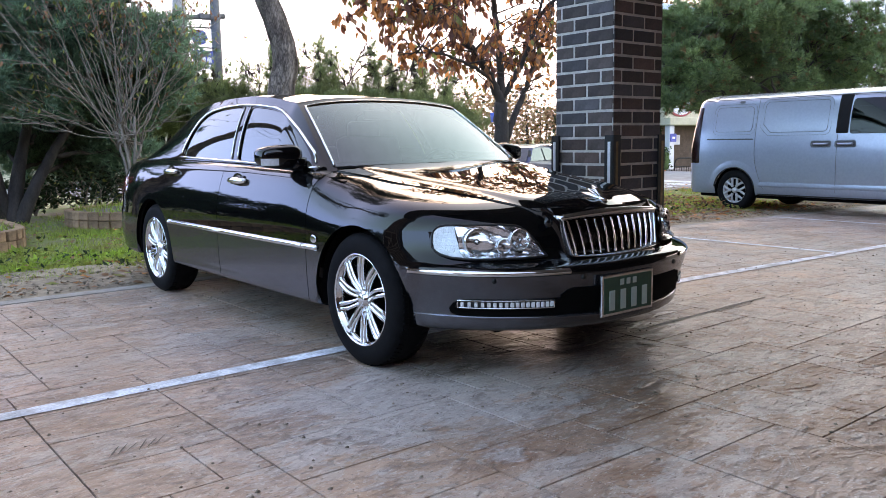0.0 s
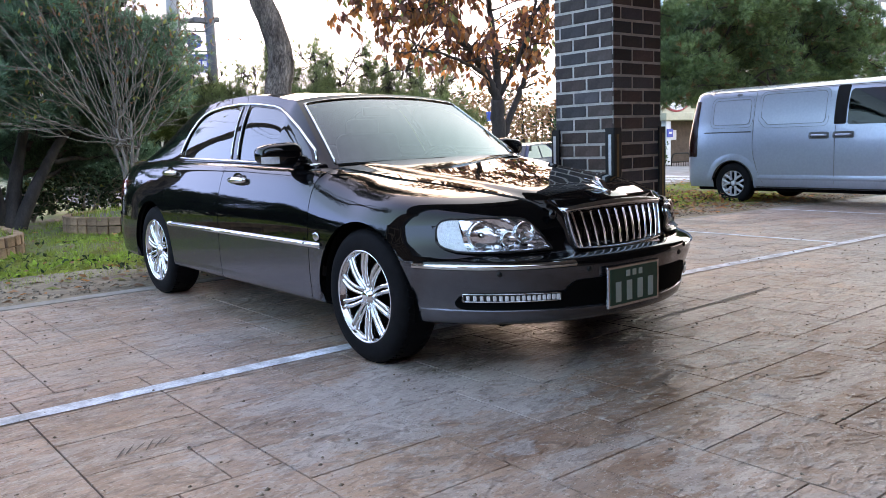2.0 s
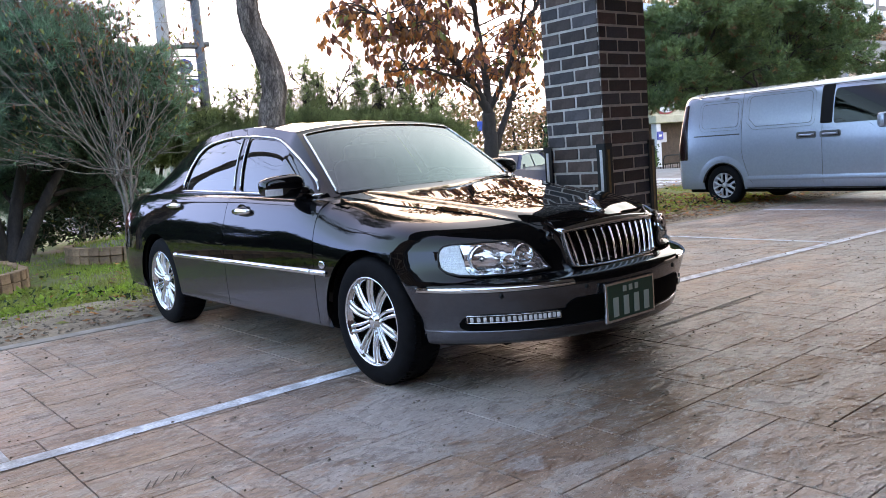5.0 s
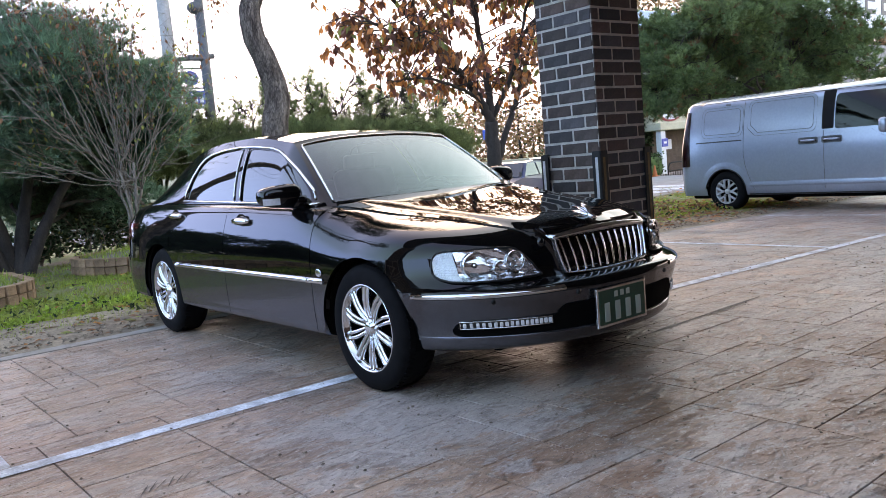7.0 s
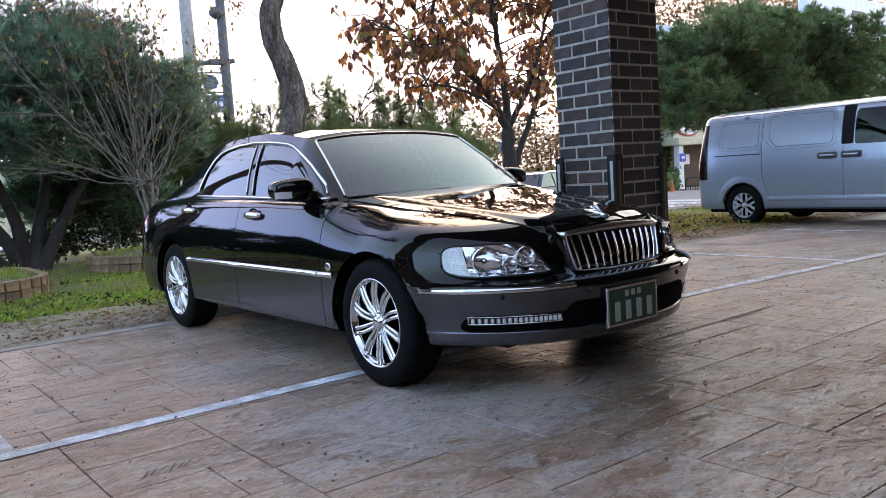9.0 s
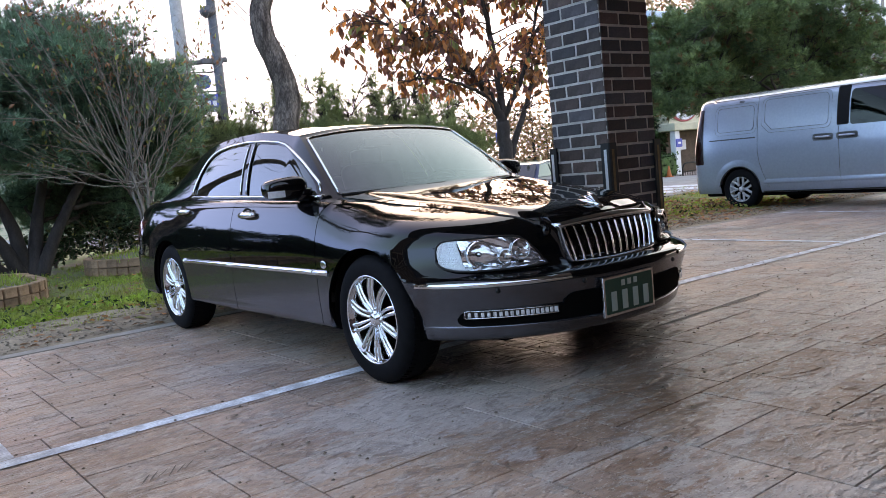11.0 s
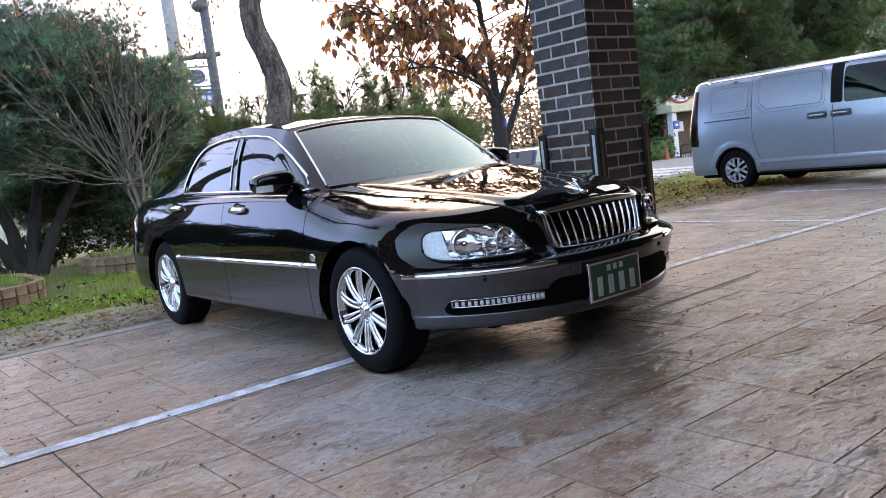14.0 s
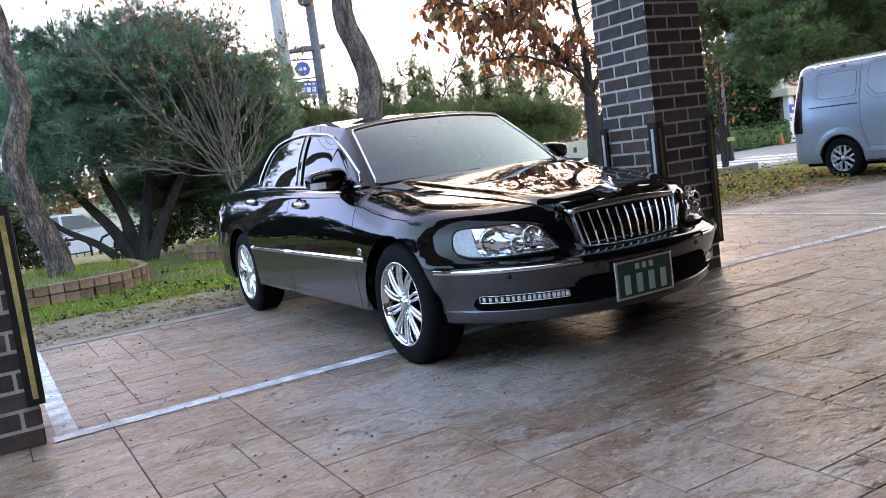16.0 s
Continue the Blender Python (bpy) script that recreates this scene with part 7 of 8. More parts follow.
v, f = lathe([(0.0001, -0.02), (0.19, -0.02), (0.20, -0.01), (0.20, 0.01), (0.0001, 0.012)], 8, "y")
mesh_part("blue_board", [(x * 1.1 - 0.47, y - 0.05, z + 4.40) for x, y, z in v], f, M_BLUE, sg, "blue eight-sided board")
for k in range(2):
    box("text_bar", -0.58 + 0.12 * k, -0.50 + 0.12 * k, -0.075, -0.071, 4.36, 4.45, M_SIGNW, sg)
sg = thing("direction_sign", (0, 0, 0), "", "")
sg.parent = post
box("blue_board", -0.66, -0.13, -0.07, -0.04, 3.72, 4.08, M_BLUE, sg, "blue sign board", 0.01)
box("white_board", -0.66, -0.15, -0.07, -0.04, 3.61, 3.71, M_SIGNW, sg, "white strip sign", 0.01)
for k in range(3):
    box("text_bar", -0.61 + 0.155 * k, -0.50 + 0.155 * k, -0.078, -0.071, 3.78, 3.91, M_SIGNW, sg)
for k in range(4):
    box("text_bar", -0.62 + 0.115 * k, -0.54 + 0.115 * k, -0.078, -0.071, 3.97, 4.02, M_SIGNW, sg)
for k in range(5):
    box("text_bar", -0.63 + 0.095 * k, -0.57 + 0.095 * k, -0.078, -0.071, 3.64, 3.68, M_BLUE, sg)
for z in (4.16, 4.66):
    V, F = tube([(-0.85, -0.02, z - 0.02), (0.0, 0, z)], 0.02, 6)
    mesh_part("bracket", V, F, M_STEEL, post)
for k, (a, b) in enumerate((((9.4, 21, 6.3), (30, 46, 6.0)), ((9.4, 21, 6.6), (30, 46, 6.3)), ((8.5, 21, 8.6), (34, 50, 9.5)), ((8.5, 21, 8.2), (34, 50, 9.0)), ((8.5, 21, 8.4), (-30, 16, 8.2)), ((8.5, 21, 8.0), (-30, 16, 7.8)))):
    A, B = Vector(a), Vector(b)
    V, F = tube([A.lerp(B, t) + Vector((0, 0, -2.2 * t * (1 - t))) for t in np.linspace(0, 1, 18)], 0.014, 5)
    tagged(mesh_part("overhead_wire", V, F, M_STEEL, None), "thin dark overhead wire between poles", "wire", "overhead wires")
lamp = thing("street_lamp", (19.35, 16.0, -0.14), "grey street lamp with a black wrapped foot", "street lamp")
V, F = tube([(0, 0, 0), (0, 0, 0.06), (0, 0, 0.95), (0, 0, 1.0)], [0.17, 0.16, 0.115, 0.08], 14)
mesh_part("foot_wrap", V, F, M_RUBBER, lamp, "black foot wrap", True)
V, F = tube([(0, 0, 0.9), (0, 0, 6.5), (-0.3, -0.2, 7.2), (-1.2, -0.6, 7.4)], [0.06, 0.045, 0.04, 0.03], 10)
mesh_part("pole", V, F, M_CONC, lamp, "", True)
box("warning_band", -0.145, 0.145, -0.145, -0.14, 0.55, 0.66, M_YELLOW, lamp)
part("lamp_head", box_bm(-1.7, -1.1, -0.75, -0.5, 7.34, 7.44, 0.03, 2), M_STEEL, lamp)

# ---- road, railing, far side ----
for nm, y0, y1, m, z, lb, ct in (("pavement_1", 20.2, 22.4, M_PAVER, -0.585, "pale concrete sidewalk along the road", "sidewalk"), ("road", 22.45, 38.0, M_ASPHALT, -0.70, "pale worn asphalt road", "road"), ("pavement_2", 38.05, 41.0, M_PAVER, -0.585, "pale far sidewalk", "sidewalk")):
    tagged(box(nm, -80, 130, y0, y1, z - 0.3, z + 0.02, m), lb, ct, kind="structure")
for y in (22.9, 30.1, 37.5):
    tagged(box("lane_line", -80, 130, y, y + 0.14, -0.678, -0.672, M_LINE), "white lane line on the road", "road marking")
tagged(box("side_pavement", 15.2, 26.2, 12.6, 20.1, -0.30, -0.148, M_PAVER), "pale side pavement leading to the shop", "sidewalk", kind="structure")
for k in range(4):
    tagged(box("crossing_bar", 16.6 + 1.1 * k, 17.3 + 1.1 * k, 13.2, 16.2, -0.150, -0.142, M_LINE), "white painted crossing bar", "road marking", "crossing bars")
tagged(part("low_kerb", box_bm(14.0, 15.9, 12.25, 12.45, -0.2, 0.02, 0.02, 2), M_SOIL), "low brown edging of a planting bed", "edging", kind="structure")
rail = thing("hoop_railing", (0, 0, -0.58), "black hoop-topped roadside railing", "railing", "hoop railings")
V, F = tube([(0, 0, 0), (0, 0, 0.62), (0.10, 0, 0.78), (0.25, 0, 0.83), (1.05, 0, 0.83), (1.2, 0, 0.78), (1.3, 0, 0.62), (1.3, 0, 0)], 0.030, 8)
mesh_part("hoop", V, F, M_RUBBER, rail, "", True)
V, F = tube([(0, 0, 0.50), (1.3, 0, 0.50)], 0.018, 6)
mesh_part("rail", V, F, M_RUBBER, rail)
for k in range(7):
    V, F = tube([(0.16 + 0.163 * k, 0, 0.05), (0.16 + 0.163 * k, 0, 0.50)], 0.012, 5)
    mesh_part("bar", V, F, M_RUBBER, rail)
rail.matrix_basis = pose(-4.2, 20.35, -0.58)
for k in range(1, 26):
    copy_thing(rail, pose(-4.2 + 1.48 * k, 20.35, -0.58))


def small_car(loc, rz, paint, label, length=4.5, group="cars on the road", tall=1.45):
    c = thing("passenger_car", loc, label, "car", group, rz)
    L, W, H = length, 0.90, tall
    prof = [(0.0, 0.30), (0.0, 0.62), (0.06, 0.78), (0.24, 0.90), (0.30, 0.93), (0.42, H - 0.05), (0.55, H), (0.72, H - 0.04), (0.88, 0.98), (0.98, 0.92), (1.0, 0.70), (1.0, 0.32), (0.86, 0.22), (0.12, 0.22)]
    bm = bmesh.new()
    rings = []
    for w, cut in ((-W + 0.03, 0.04), (-W, 0.0), (W, 0.0), (W - 0.03, 0.04)):
        ring = []
        for u, z in prof:
            k = 0.22 * max(0, (z - 0.92) / (H - 0.92))
            ring.append(bm.verts.new((w * (1 - k), (u - 0.5) * L * (1 - cut * 0.5), z - cut * 0.3)))
        rings.append(ring)
    for a, b in zip(rings, rings[1:]):
        for k in range(len(prof)):
            bm.faces.new((a[k], a[(k + 1) % len(prof)], b[(k + 1) % len(prof)], b[k]))
    bm.faces.new(rings[0])
    bm.faces.new(rings[-1][::-1])
    bmesh.ops.recalc_face_normals(bm, faces=bm.faces)
    part("body", bm, paint, c)
    for s in (-1, 1):
        q = [(-0.19, 0.97), (-0.09, H - 0.10), (0.04, H - 0.06), (0.04, 0.97)]
        for poly in (q, [(0.06, 0.97), (0.06, H - 0.06), (0.19, H - 0.09), (0.33, 0.99)]):
            V = [(s * (W * (1 - 0.22 * max(0, (z - 0.92) / (H - 0.92))) + 0.006), u * L, z) for u, z in poly]
            outward(mesh_part("side_window", V, [tuple(range(4))], M_DGLASS, c), (0, 0, 0.9))
        for y in (-0.31, 0.31):
            v, f = lathe([(0.001, s * 0.02), (0.19, s * 0.03), (0.20, s * 0.05), (0.30, s * 0.05), (0.32, s * 0.02), (0.32, -s * 0.14)], 24, "x")
            wh = mesh_part("wheel", [(x + s * 0.84, yy + y * L, z + 0.32) for x, yy, z in v], f, M_TYRE, c, "", True)
            v, f = lathe([(0.001, s * 0.065), (0.17, s * 0.055), (0.19, s * 0.045)], 18, "x")
            mesh_part("rim", [(x + s * 0.84, yy + y * L, z + 0.32) for x, yy, z in v], f, M_CHROME_SOFT, wh, "", True)
    for s in (-1, 1):
        box("tail_lamp", s * 0.68 - 0.14, s * 0.68 + 0.14, L * 0.5 - 0.03, L * 0.5 + 0.012, 0.66, 0.80, M_RED, c, "red tail lamp", 0.01)
    for u0, z0, u1, z1 in ((-0.205, 0.945, -0.095, H - 0.065), (0.235, H - 0.06, 0.375, 1.0)):
        V = [(x * W, (u0 if k < 2 else u1) * L + (-0.01 if u0 < 0 else 0.01), (z0 if k < 2 else z1) + 0.01) for k, x in enumerate((-0.86, 0.86, 0.72, -0.72))]
        outward(mesh_part("screen", V, [(0, 1, 2, 3)], M_DGLASS, c), (0, 0, 0.8))
    return c


small_car((3.2, 27.0, -0.68), 90, M_WHITECAR, "white car on the road beyond the railing")
small_car((25.2, 14.1, -0.15), 35.7, M_WHITECAR, "white saloon car parked near the shop", tall=1.42)
small_car((19.9, 20.6, -0.56), -72, M_BLUECAR, "dark blue saloon car parked by the road")
small_car((38.6, 37.2, -0.68), -47, M_WHITECAR, "pale car parked by the far road")
small_car((41.0, 36.9, -0.68), -47, M_SILVER, "silver car parked by the far road")
small_car((43.4, 36.4, -0.68), -48, M_WHITECAR, "white car parked by the far road")
small_car((21.3, 27.5, -0.68), 90, M_BLUECAR, "dark car on the far road")

# shop with canopy and sign
shop = thing("corner_shop", (26.4, 20.3, -0.16), "small roadside shop with cream canopy and brown cladding", "shop")
box("wall", 1.7, 14.0, 0.6, 2.6, 0, 3.0, M_WOODW, shop, "brown boarded wall")
for k in range(22):
    box("cladding_board", 1.7, 3.9, 0.57, 0.60, 0.03 + 0.08 * k, 0.10 + 0.08 * k, M_WOODW, shop)
box("canopy", 0.85, 14.0, -0.5, 0.7, 1.72, 2.02, M_CREAM, shop, "cream canopy", 0.03)
box("sign_board", 1.0, 14.0, -0.15, 0.6, 2.02, 3.05, M_CREAM, shop, "cream sign band")
box("post", 1.05, 1.35, -0.35, -0.10, 0, 1.72, M_SIGNW, shop, "white post", 0.02)
v, f = lathe([(0.0001, -0.05), (0.95, -0.05), (1.0, -0.03), (1.0, 0.0)], 32, "y")
mesh_part("emblem_disc", [(x * 0.85 + 1.95, y - 0.16, z * 0.44 + 2.50) for x, y, z in v], f, M_SIGNR, shop, "red oval emblem")
v, f = lathe([(0.0001, -0.02), (0.72, -0.02), (0.74, 0.0)], 32, "y")
mesh_part("emblem_face", [(x * 0.95 + 1.95, y - 0.215, z * 0.50 + 2.50) for x, y, z in v], f, M_SIGNW, shop)
for x, z, w in ((1.6, 2.52, 0.4), (1.85, 2.40, 0.5), (1.65, 2.66, 0.6)):
    box("emblem_bar", x, x + w, -0.25, -0.236, z - 0.05, z + 0.05, M_SIGNR, shop)
box("green_sign", 3.0, 3.8, -0.2, -0.15, 2.2, 2.9, M_HEDGE, shop)
box("wall_box", 2.2, 2.8, 0.40, 0.58, 0.95, 1.35, M_SIGNW, shop, "white meter box", 0.02)
v, f = lathe([(0.0001, -0.12), (0.08, -0.10), (0.13, -0.04), (0.13, 0.0)], 16, "y")
mesh_part("wall_lamp", [(x + 2.4, y + 0.56, z + 1.55) for x, y, z in v], f, M_SIGNW, shop, "", True)
box("plate_sign", 1.02, 1.40, -0.42, -0.38, 1.08, 1.40, M_BLUE, shop, "small blue plate", 0.02)
box("plate_bar", 1.12, 1.30, -0.426, -0.421, 1.20, 1.28, M_SIGNW, shop)
# long building with a pale sign band above the pines
bld = thing("long_building", (32.6, 24.5, -0.2), "long building with a white and pale blue sign band", "building")
box("wall", 0, 34, 0.4, 2.4, 0, 6.2, M_WALL, bld, "grey rendered wall")
box("sign_band", -0.2, 8.5, 0.0, 0.5, 6.3, 7.5, M_SIGNB, bld, "pale blue sign band", 0.03)
box("sign_board", 13.5, 34, -0.1, 0.5, 7.4, 10.2, M_SIGNW, bld, "white sign board", 0.03)
box("roof_edge", 0, 34, 0.3, 2.6, 6.2, 6.45, M_WALL, bld)
for k in range(6):
    x = 16.3 + 2.4 * k
    box("letter_bar", x, x + 1.5, -0.13, -0.101, 8.35, 8.65, M_STEEL, bld)
    box("letter_bar", x, x + 1.5, -0.13, -0.101, 9.15, 9.45, M_STEEL, bld)
    box("letter_bar", x, x + 0.35, -0.13, -0.101, 8.65, 9.15, M_STEEL, bld)
for k in range(9):
    w = thing("window", (0, 0, 0), "", "")
    w.parent = bld
    box("frame", 1.5 + 3.5 * k, 3.6 + 3.5 * k, 0.32, 0.42, 3.6, 5.2, M_SIGNW, w)
    box("pane", 1.6 + 3.5 * k, 3.5 + 3.5 * k, 0.29, 0.33, 3.7, 5.1, M_DGLASS, w)
# hedge wall and evergreen trees by the side pavement
rh = np.random.default_rng(51)
hw_ = thing("clipped_hedge", (22.8, 19.6, -0.15), "dense clipped green hedge along the pavement", "hedge")
part("core", box_bm(0, 4.2, 0, 0.7, 0, 0.72, 0.1, 2), M_HEDGE, hw_)
P = rh.uniform([0, -0.06, 0.0], [4.2, 0.5, 0.84], (3200, 3))
V, F = leaves(P, 0.11, rh, 0.0, 0.6)
np_mesh("leaf_mass", V, F, M_HEDGE, hw_)
for k, (x, y, hh, w) in enumerate(((26.1, 21.3, 4.2, 1.15), (27.3, 21.2, 4.0, 0.9), (25.0, 22.6, 2.8, 0.9), (27.0, 23.0, 4.4, 1.0))):
    et = thing("evergreen_tree", (x, y, -0.4), "dense leafy green tree behind the hedge", "tree", "trees behind the hedge")
    V, F = branch([(0, 0, 0), (0.05, 0, hh * 0.5), (0, 0, hh * 0.9)], 0.12, 0.03, 8, 0.01, rh)
    mesh_part("trunk", V, F, M_BARK_D, et, "", True)
    P = rh.normal(0, 1, (3600, 3))
    P = P / np.linalg.norm(P, axis=1, keepdims=True) * (rh.random((3600, 1)) ** 0.4) * [w, w * 0.8, hh * 0.46] * (1 + 0.15 * np.sin(P[:, :1] * 5)) + [0, 0, hh * 0.55]
    V, F = leaves(P, 0.20, rh, 0.2, 0.6)
    np_mesh("crown", V, F, [M_LEAF_DG, M_HEDGE], et, "", np.repeat(rh.choice(2, 3600), 4))
cone = thing("traffic_cone", (25.9, 19.2, -0.15), "orange traffic cone by the hedge", "traffic cone")
V, F = lathe([(0.10, 0.0), (0.095, 0.03), (0.02, 0.42), (0.0001, 0.42)], 16, "z")
mesh_part("cone", V, F, M_ORANGE, cone, "", True)
part("foot", box_bm(-0.13, 0.13, -0.13, 0.13, 0, 0.03, 0.008, 1), M_ORANGE, cone)
# thin half-bare tree by the lamp
bt = thing("bare_tree", (16.9, 14.0, -0.15), "thin half-bare roadside tree with a few brown leaves", "tree")
chunks, spots = [], []
for a in range(7):
    e = Vector((rh.normal(0, 0.8), rh.normal(0, 0.6), rh.uniform(2.6, 4.2)))
    k = Vector((e.x * 0.15, e.y * 0.15, 1.0 + rh.uniform(-0.4, 0.2)))
    chunks.append(branch([(0, 0, 0), k, k.lerp(e, 0.5), e], 0.05, 0.008, 6, 0.02, rh))
    for q in range(8):
        p = k.lerp(e, rh.uniform(0.1, 1))
        e2 = p + Vector((rh.normal(0, 0.35), rh.normal(0, 0.3), rh.uniform(0, 0.6)))
        chunks.append(branch([p, p.lerp(e2, 0.5), e2], 0.012, 0.004, 4, 0.01, rh, 3))
        spots += [p.lerp(e2, t) for t in rh.uniform(0.2, 1, 7)]
V, F = merge(chunks)
mesh_part("trunk", V, F, M_BARK_D, bt, "", True)
P = np.array([tuple(s) for s in spots])
V, F = leaves(P, 0.12, rh, 0.8, 0.55)
tagged(np_mesh("leaf_mass", V, F, [M_LEAF_B, M_LEAF_O], bt, "", np.repeat(rh.choice(2, len(P)), 4)), kind="stuff")
# tall autumn woods behind the long building
n = 52000
X, Y = rh.uniform(47, 100, n), rh.uniform(31, 40, n)
topz = 11.5 + 1.6 * np.sin(X * 0.31) + 1.3 * np.sin(X * 0.83 + 2) + 0.06 * (X - 34)
P = np.stack([X, Y, 2.5 + (topz - 2.5) * rh.random(n) ** 0.75], 1)
V, F = leaves(P, 0.33, rh, 0.6, 0.6)
tagged(np_mesh("hill_woods", V, F, [M_FARTREE, M_LEAF_B, M_LEAF_DG], None, "", np.repeat(rh.choice(3, n, p=[0.6, 0.28, 0.12]), 4)), "rusty autumn woods rising behind the long building", "woods", kind="stuff")
chunks = []
for k in range(90):
    x, y, h = rh.uniform(49, 100), rh.uniform(31, 40), rh.uniform(8, 12)
    chunks.append(tube([(x, y, -0.6), (x + rh.normal(0, 0.3), y, h * 0.5), (x + rh.normal(0, 0.8), y, h)], [0.18, 0.12, 0.03], 5))
    for q in range(5):
        z = h * rh.uniform(0.45, 0.9)
        chunks.append(tube([(x, y, z), (x + rh.normal(0, 1.2), y + rh.normal(0, 0.6), z + rh.uniform(0.8, 2.2))], [0.06, 0.02], 4))
V, F = merge(chunks)
tagged(mesh_part("hill_trunks", V, F, M_BARK_D, None), "trunks and boughs of the woods behind the building", "woods", kind="stuff")
# far things: blue board on a post, low walls, woods
fb = thing("far_sign", (35.5, 36.2, -0.58), "blue road sign board on a grey post across the road", "road sign")
V, F = tube([(-1.7, 0, 0), (-1.7, 0, 3.3)], 0.07, 8)
mesh_part("post", V, F, M_CONC, fb)
box("board", -2.75, -1.75, -0.12, -0.06, 2.70, 3.25, M_TARP, fb, "blue board", 0.02)
fw = thing("far_wall", (0, 0, -0.6), "long low tan wall across the road", "wall", kind="structure")
box("wall", 5, 120, 43.0, 43.4, 0, 1.35, M_CREAM, fw)
fbd = thing("far_building", (9.0, 47.0, -0.6), "low tan building across the road", "building")
box("wall", 0, 16, 0, 9, 0, 3.4, M_CREAM, fbd, "tan wall")
box("roof", -0.4, 16.4, -0.4, 9.4, 3.4, 3.7, M_WOODW, fbd)
for k in range(5):
    box("window", 1.0 + 3 * k, 2.6 + 3 * k, -0.05, 0.02, 1.2, 2.5, M_DGLASS, fbd)
n = 56000
X = rh.uniform(-60, 150, n)
hill = 2.9 + 0.9 * np.sin(X * 0.13) + 0.8 * np.sin(X * 0.41 + 1) + 0.5 * np.sin(X * 0.9) + 2.7 * np.clip((X - 42) / 16, 0, 1)
Z = -0.6 + 0.6 + (hill - 0.4) * rh.random(n) ** 0.8
P = np.stack([X, 62 + 10 * rh.random(n), Z], 1)
V, F = leaves(P, 0.48, rh, 0.3, 0.7)
woods = tagged(np_mesh("far_woods", V, F, [M_FARTREE, M_LEAF_B, M_LEAF_DG], None, "", np.repeat(rh.choice(3, n, p=[0.62, 0.26, 0.12]), 4)), "distant band of bare and rusty autumn woods", "woods", kind="stuff")
chunks = []
for k in range(130):
    x, y = rh.uniform(-60, 150), rh.uniform(60, 72)
    chunks.append(tube([(x, y, -0.6), (x + rh.normal(0, 0.3), y, 2.2), (x + rh.normal(0, 0.6), y, 4.6)], [0.16, 0.11, 0.04], 5))
V, F = merge(chunks)
tagged(mesh_part("far_trunks", V, F, M_BARK_D, None), "trunks of the distant woods", "woods", kind="stuff")

# ---- pieces of columns and floor, last ----
def brick_pieces(col, x, y, w, faces_parts, faces_rest, z_top):
    shared = {}
    for q in column_bricks(col, x, y, w, 0.004, z_top, faces_parts):
        dx, dy = round(q[1] - q[0], 2), round(q[3] - q[2], 2)
        key = (dx, dy)
        if key not in shared:
            sx, sy = q[1] - q[0], q[3] - q[2]
            ob = part("brick", box_bm(-sx / 2, sx / 2, -sy / 2, sy / 2, -BH / 2, BH / 2, 0.003, 1), M_BRICK, col)
            shared[key] = ob
        else:
            ob = shared[key].copy()
            scene.collection.objects.link(ob)
        slot = ob.material_slots[0]
        slot.link = "OBJECT"
        slot.material = random.choices((M_BRICK, M_BRICK_B, M_BRICK_R), (5, 3, 2))[0]
        ob.matrix_basis = pose((q[0] + q[1]) / 2, (q[2] + q[3]) / 2, (q[4] + q[5]) / 2, 0, random.uniform(-0.3, 0.3), random.uniform(-0.3, 0.3))
    V, F = [], []
    rest = list(column_bricks(col, x, y, w, 0.004, 2.99, faces_rest)) + [q for q in column_bricks(col, x, y, w, 0.004, 2.99, faces_parts) if q[4] > z_top - BH - BJ]
    for x0, x1, y0, y1, z0, z1 in rest:
        o = len(V)
        V += [(a, b, c) for a in (x0, x1) for b in (y0, y1) for c in (z0, z1)]
        F += [(o, o + 1, o + 3, o + 2), (o + 4, o + 6, o + 7, o + 5), (o, o + 4, o + 5, o + 1), (o + 2, o + 3, o + 7, o + 6), (o, o + 2, o + 6, o + 4), (o + 1, o + 5, o + 7, o + 3)]
    tagged(mesh_part("brickwork", V, F, M_BRICK, col), kind="stuff")


brick_pieces(col_r, 5.012, 4.362, CW, "ws", "ne", 2.35)
brick_pieces(col_l, 0.375, 4.362, CW, "se", "nw", 1.30)

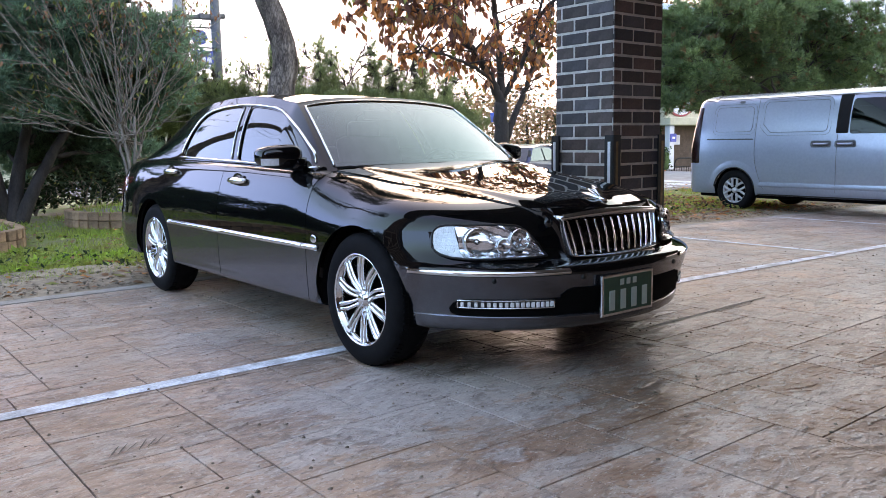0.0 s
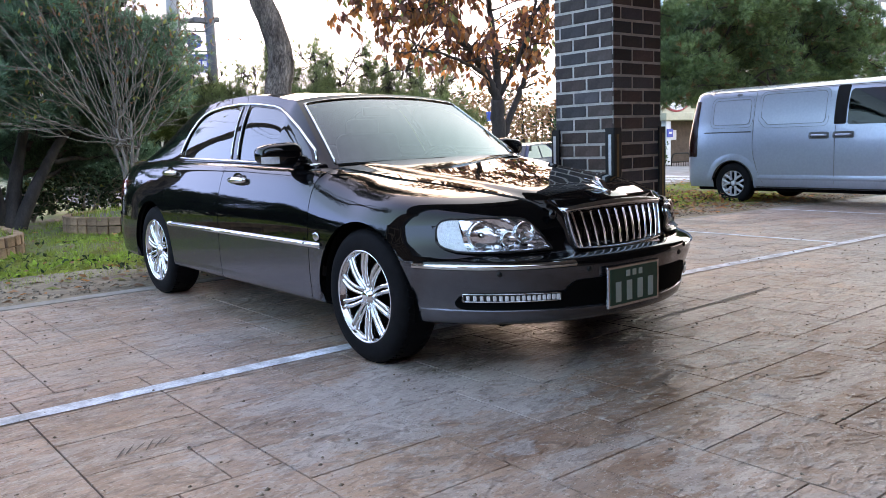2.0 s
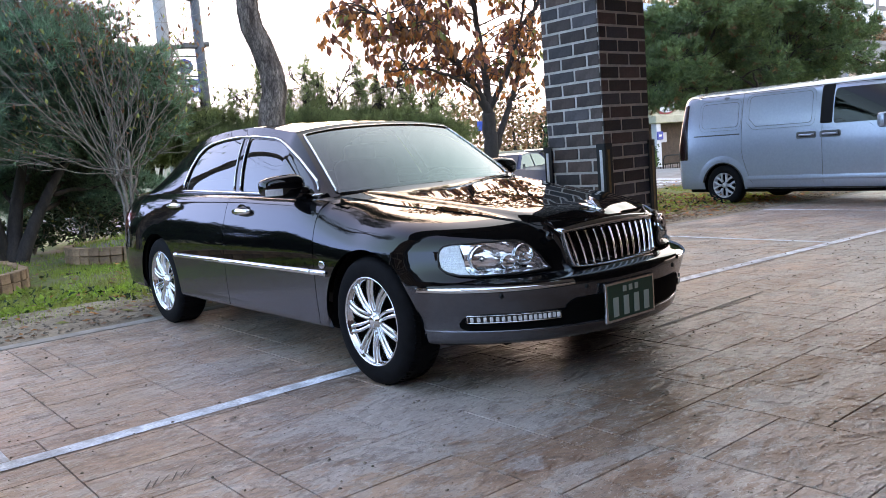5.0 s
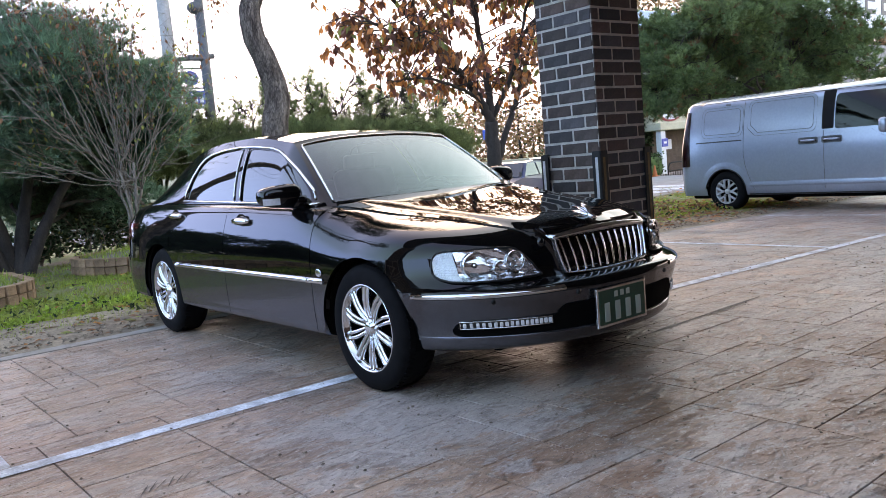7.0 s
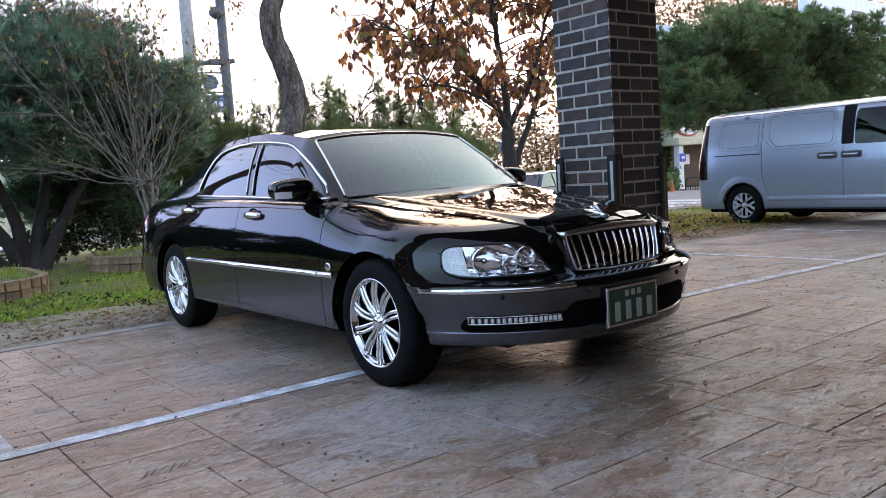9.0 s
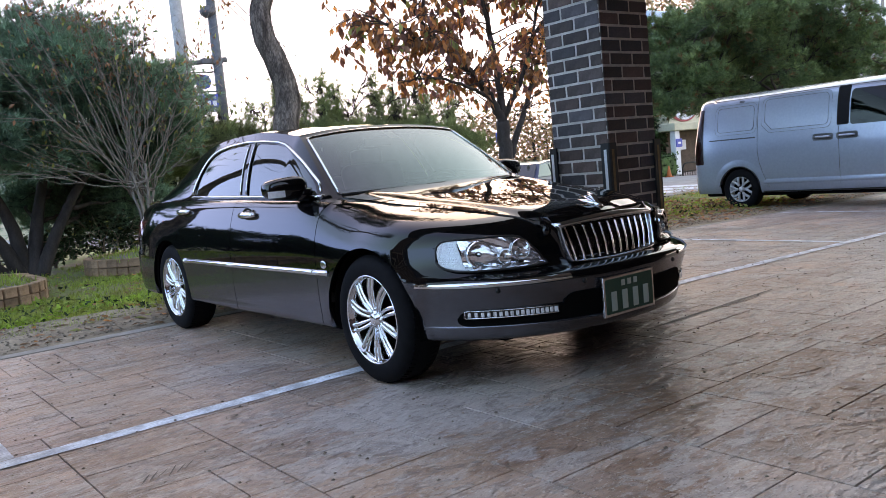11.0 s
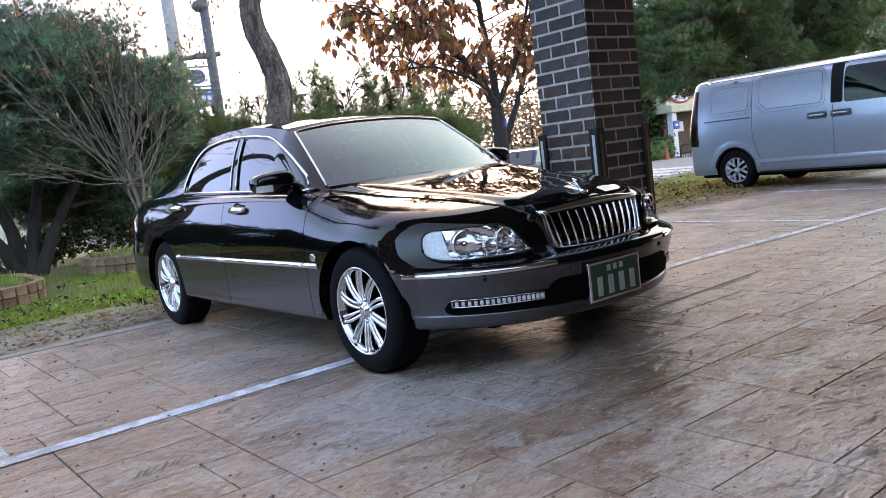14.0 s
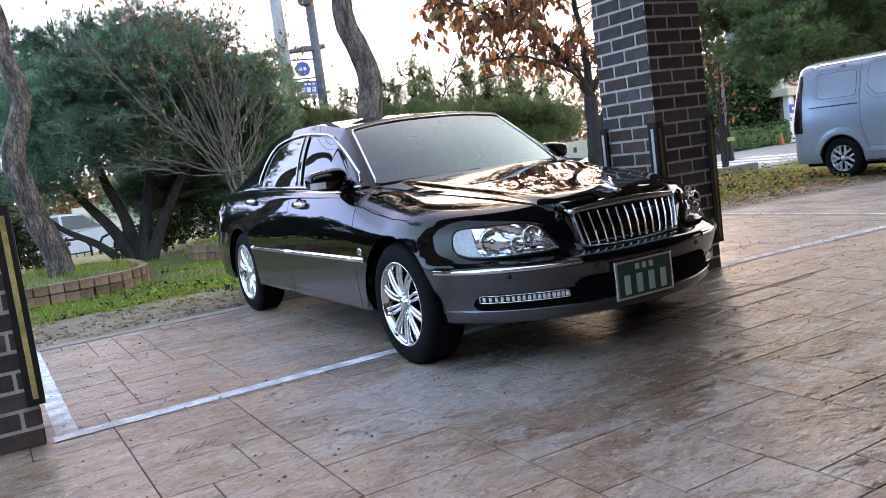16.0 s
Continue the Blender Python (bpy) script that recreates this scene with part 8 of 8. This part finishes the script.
# slabs: a random ashlar of mixed sizes on a 0.19 m module
MOD = 0.186
NX, NY = int(36 / MOD), 77
used = np.zeros((NX, NY), bool)
rs = random.Random(14)
sizes = [(3, 2), (2, 3), (2, 2), (3, 3), (4, 2), (2, 1), (1, 2), (1, 1)]
weights = [5, 4, 4, 3, 3, 2, 1, 0.2]
near, far = [], []
for j in range(NY):
    for i in range(NX):
        if used[i, j]:
            continue
        order = []
        pool, wts = list(sizes), list(weights)
        while pool:
            k = rs.choices(range(len(pool)), wts)[0]
            order.append(pool.pop(k))
            wts.pop(k)
        order.append((1, 1))
        for a, b in order:
            if i + a <= NX and j + b <= NY and not used[i:i + a, j:j + b].any():
                used[i:i + a, j:j + b] = True
                x0, y0 = -12 + i * MOD, -7.232 + j * MOD
                r = (x0, y0, a, b)
                (near if 1.2 < x0 < 6.0 and 1.2 < y0 < 4.6 else far).append(r)
                break
G = 0.0030


def slab_mesh(a, b):
    w, h, e = a * MOD - 2 * G, b * MOD - 2 * G, 0.0010
    V = [(0, 0, -0.014), (w, 0, -0.014), (w, h, -0.014), (0, h, -0.014), (0, 0, -0.0025), (w, 0, -0.0025), (w, h, -0.0025), (0, h, -0.0025), (e, e, 0), (w - e, e, 0), (w - e, h - e, 0), (e, h - e, 0)]
    F = [(8, 9, 10, 11)]
    for k in range(4):
        m = (k + 1) % 4
        F += [(4 + k, 4 + m, 8 + m, 8 + k), (k, m, 4 + m, 4 + k)]
    return V, F


pool = {}
near.sort(key=lambda r: (r[0] - 2.6) ** 2 + (r[1] - 2.4) ** 2)
far += near[300:]
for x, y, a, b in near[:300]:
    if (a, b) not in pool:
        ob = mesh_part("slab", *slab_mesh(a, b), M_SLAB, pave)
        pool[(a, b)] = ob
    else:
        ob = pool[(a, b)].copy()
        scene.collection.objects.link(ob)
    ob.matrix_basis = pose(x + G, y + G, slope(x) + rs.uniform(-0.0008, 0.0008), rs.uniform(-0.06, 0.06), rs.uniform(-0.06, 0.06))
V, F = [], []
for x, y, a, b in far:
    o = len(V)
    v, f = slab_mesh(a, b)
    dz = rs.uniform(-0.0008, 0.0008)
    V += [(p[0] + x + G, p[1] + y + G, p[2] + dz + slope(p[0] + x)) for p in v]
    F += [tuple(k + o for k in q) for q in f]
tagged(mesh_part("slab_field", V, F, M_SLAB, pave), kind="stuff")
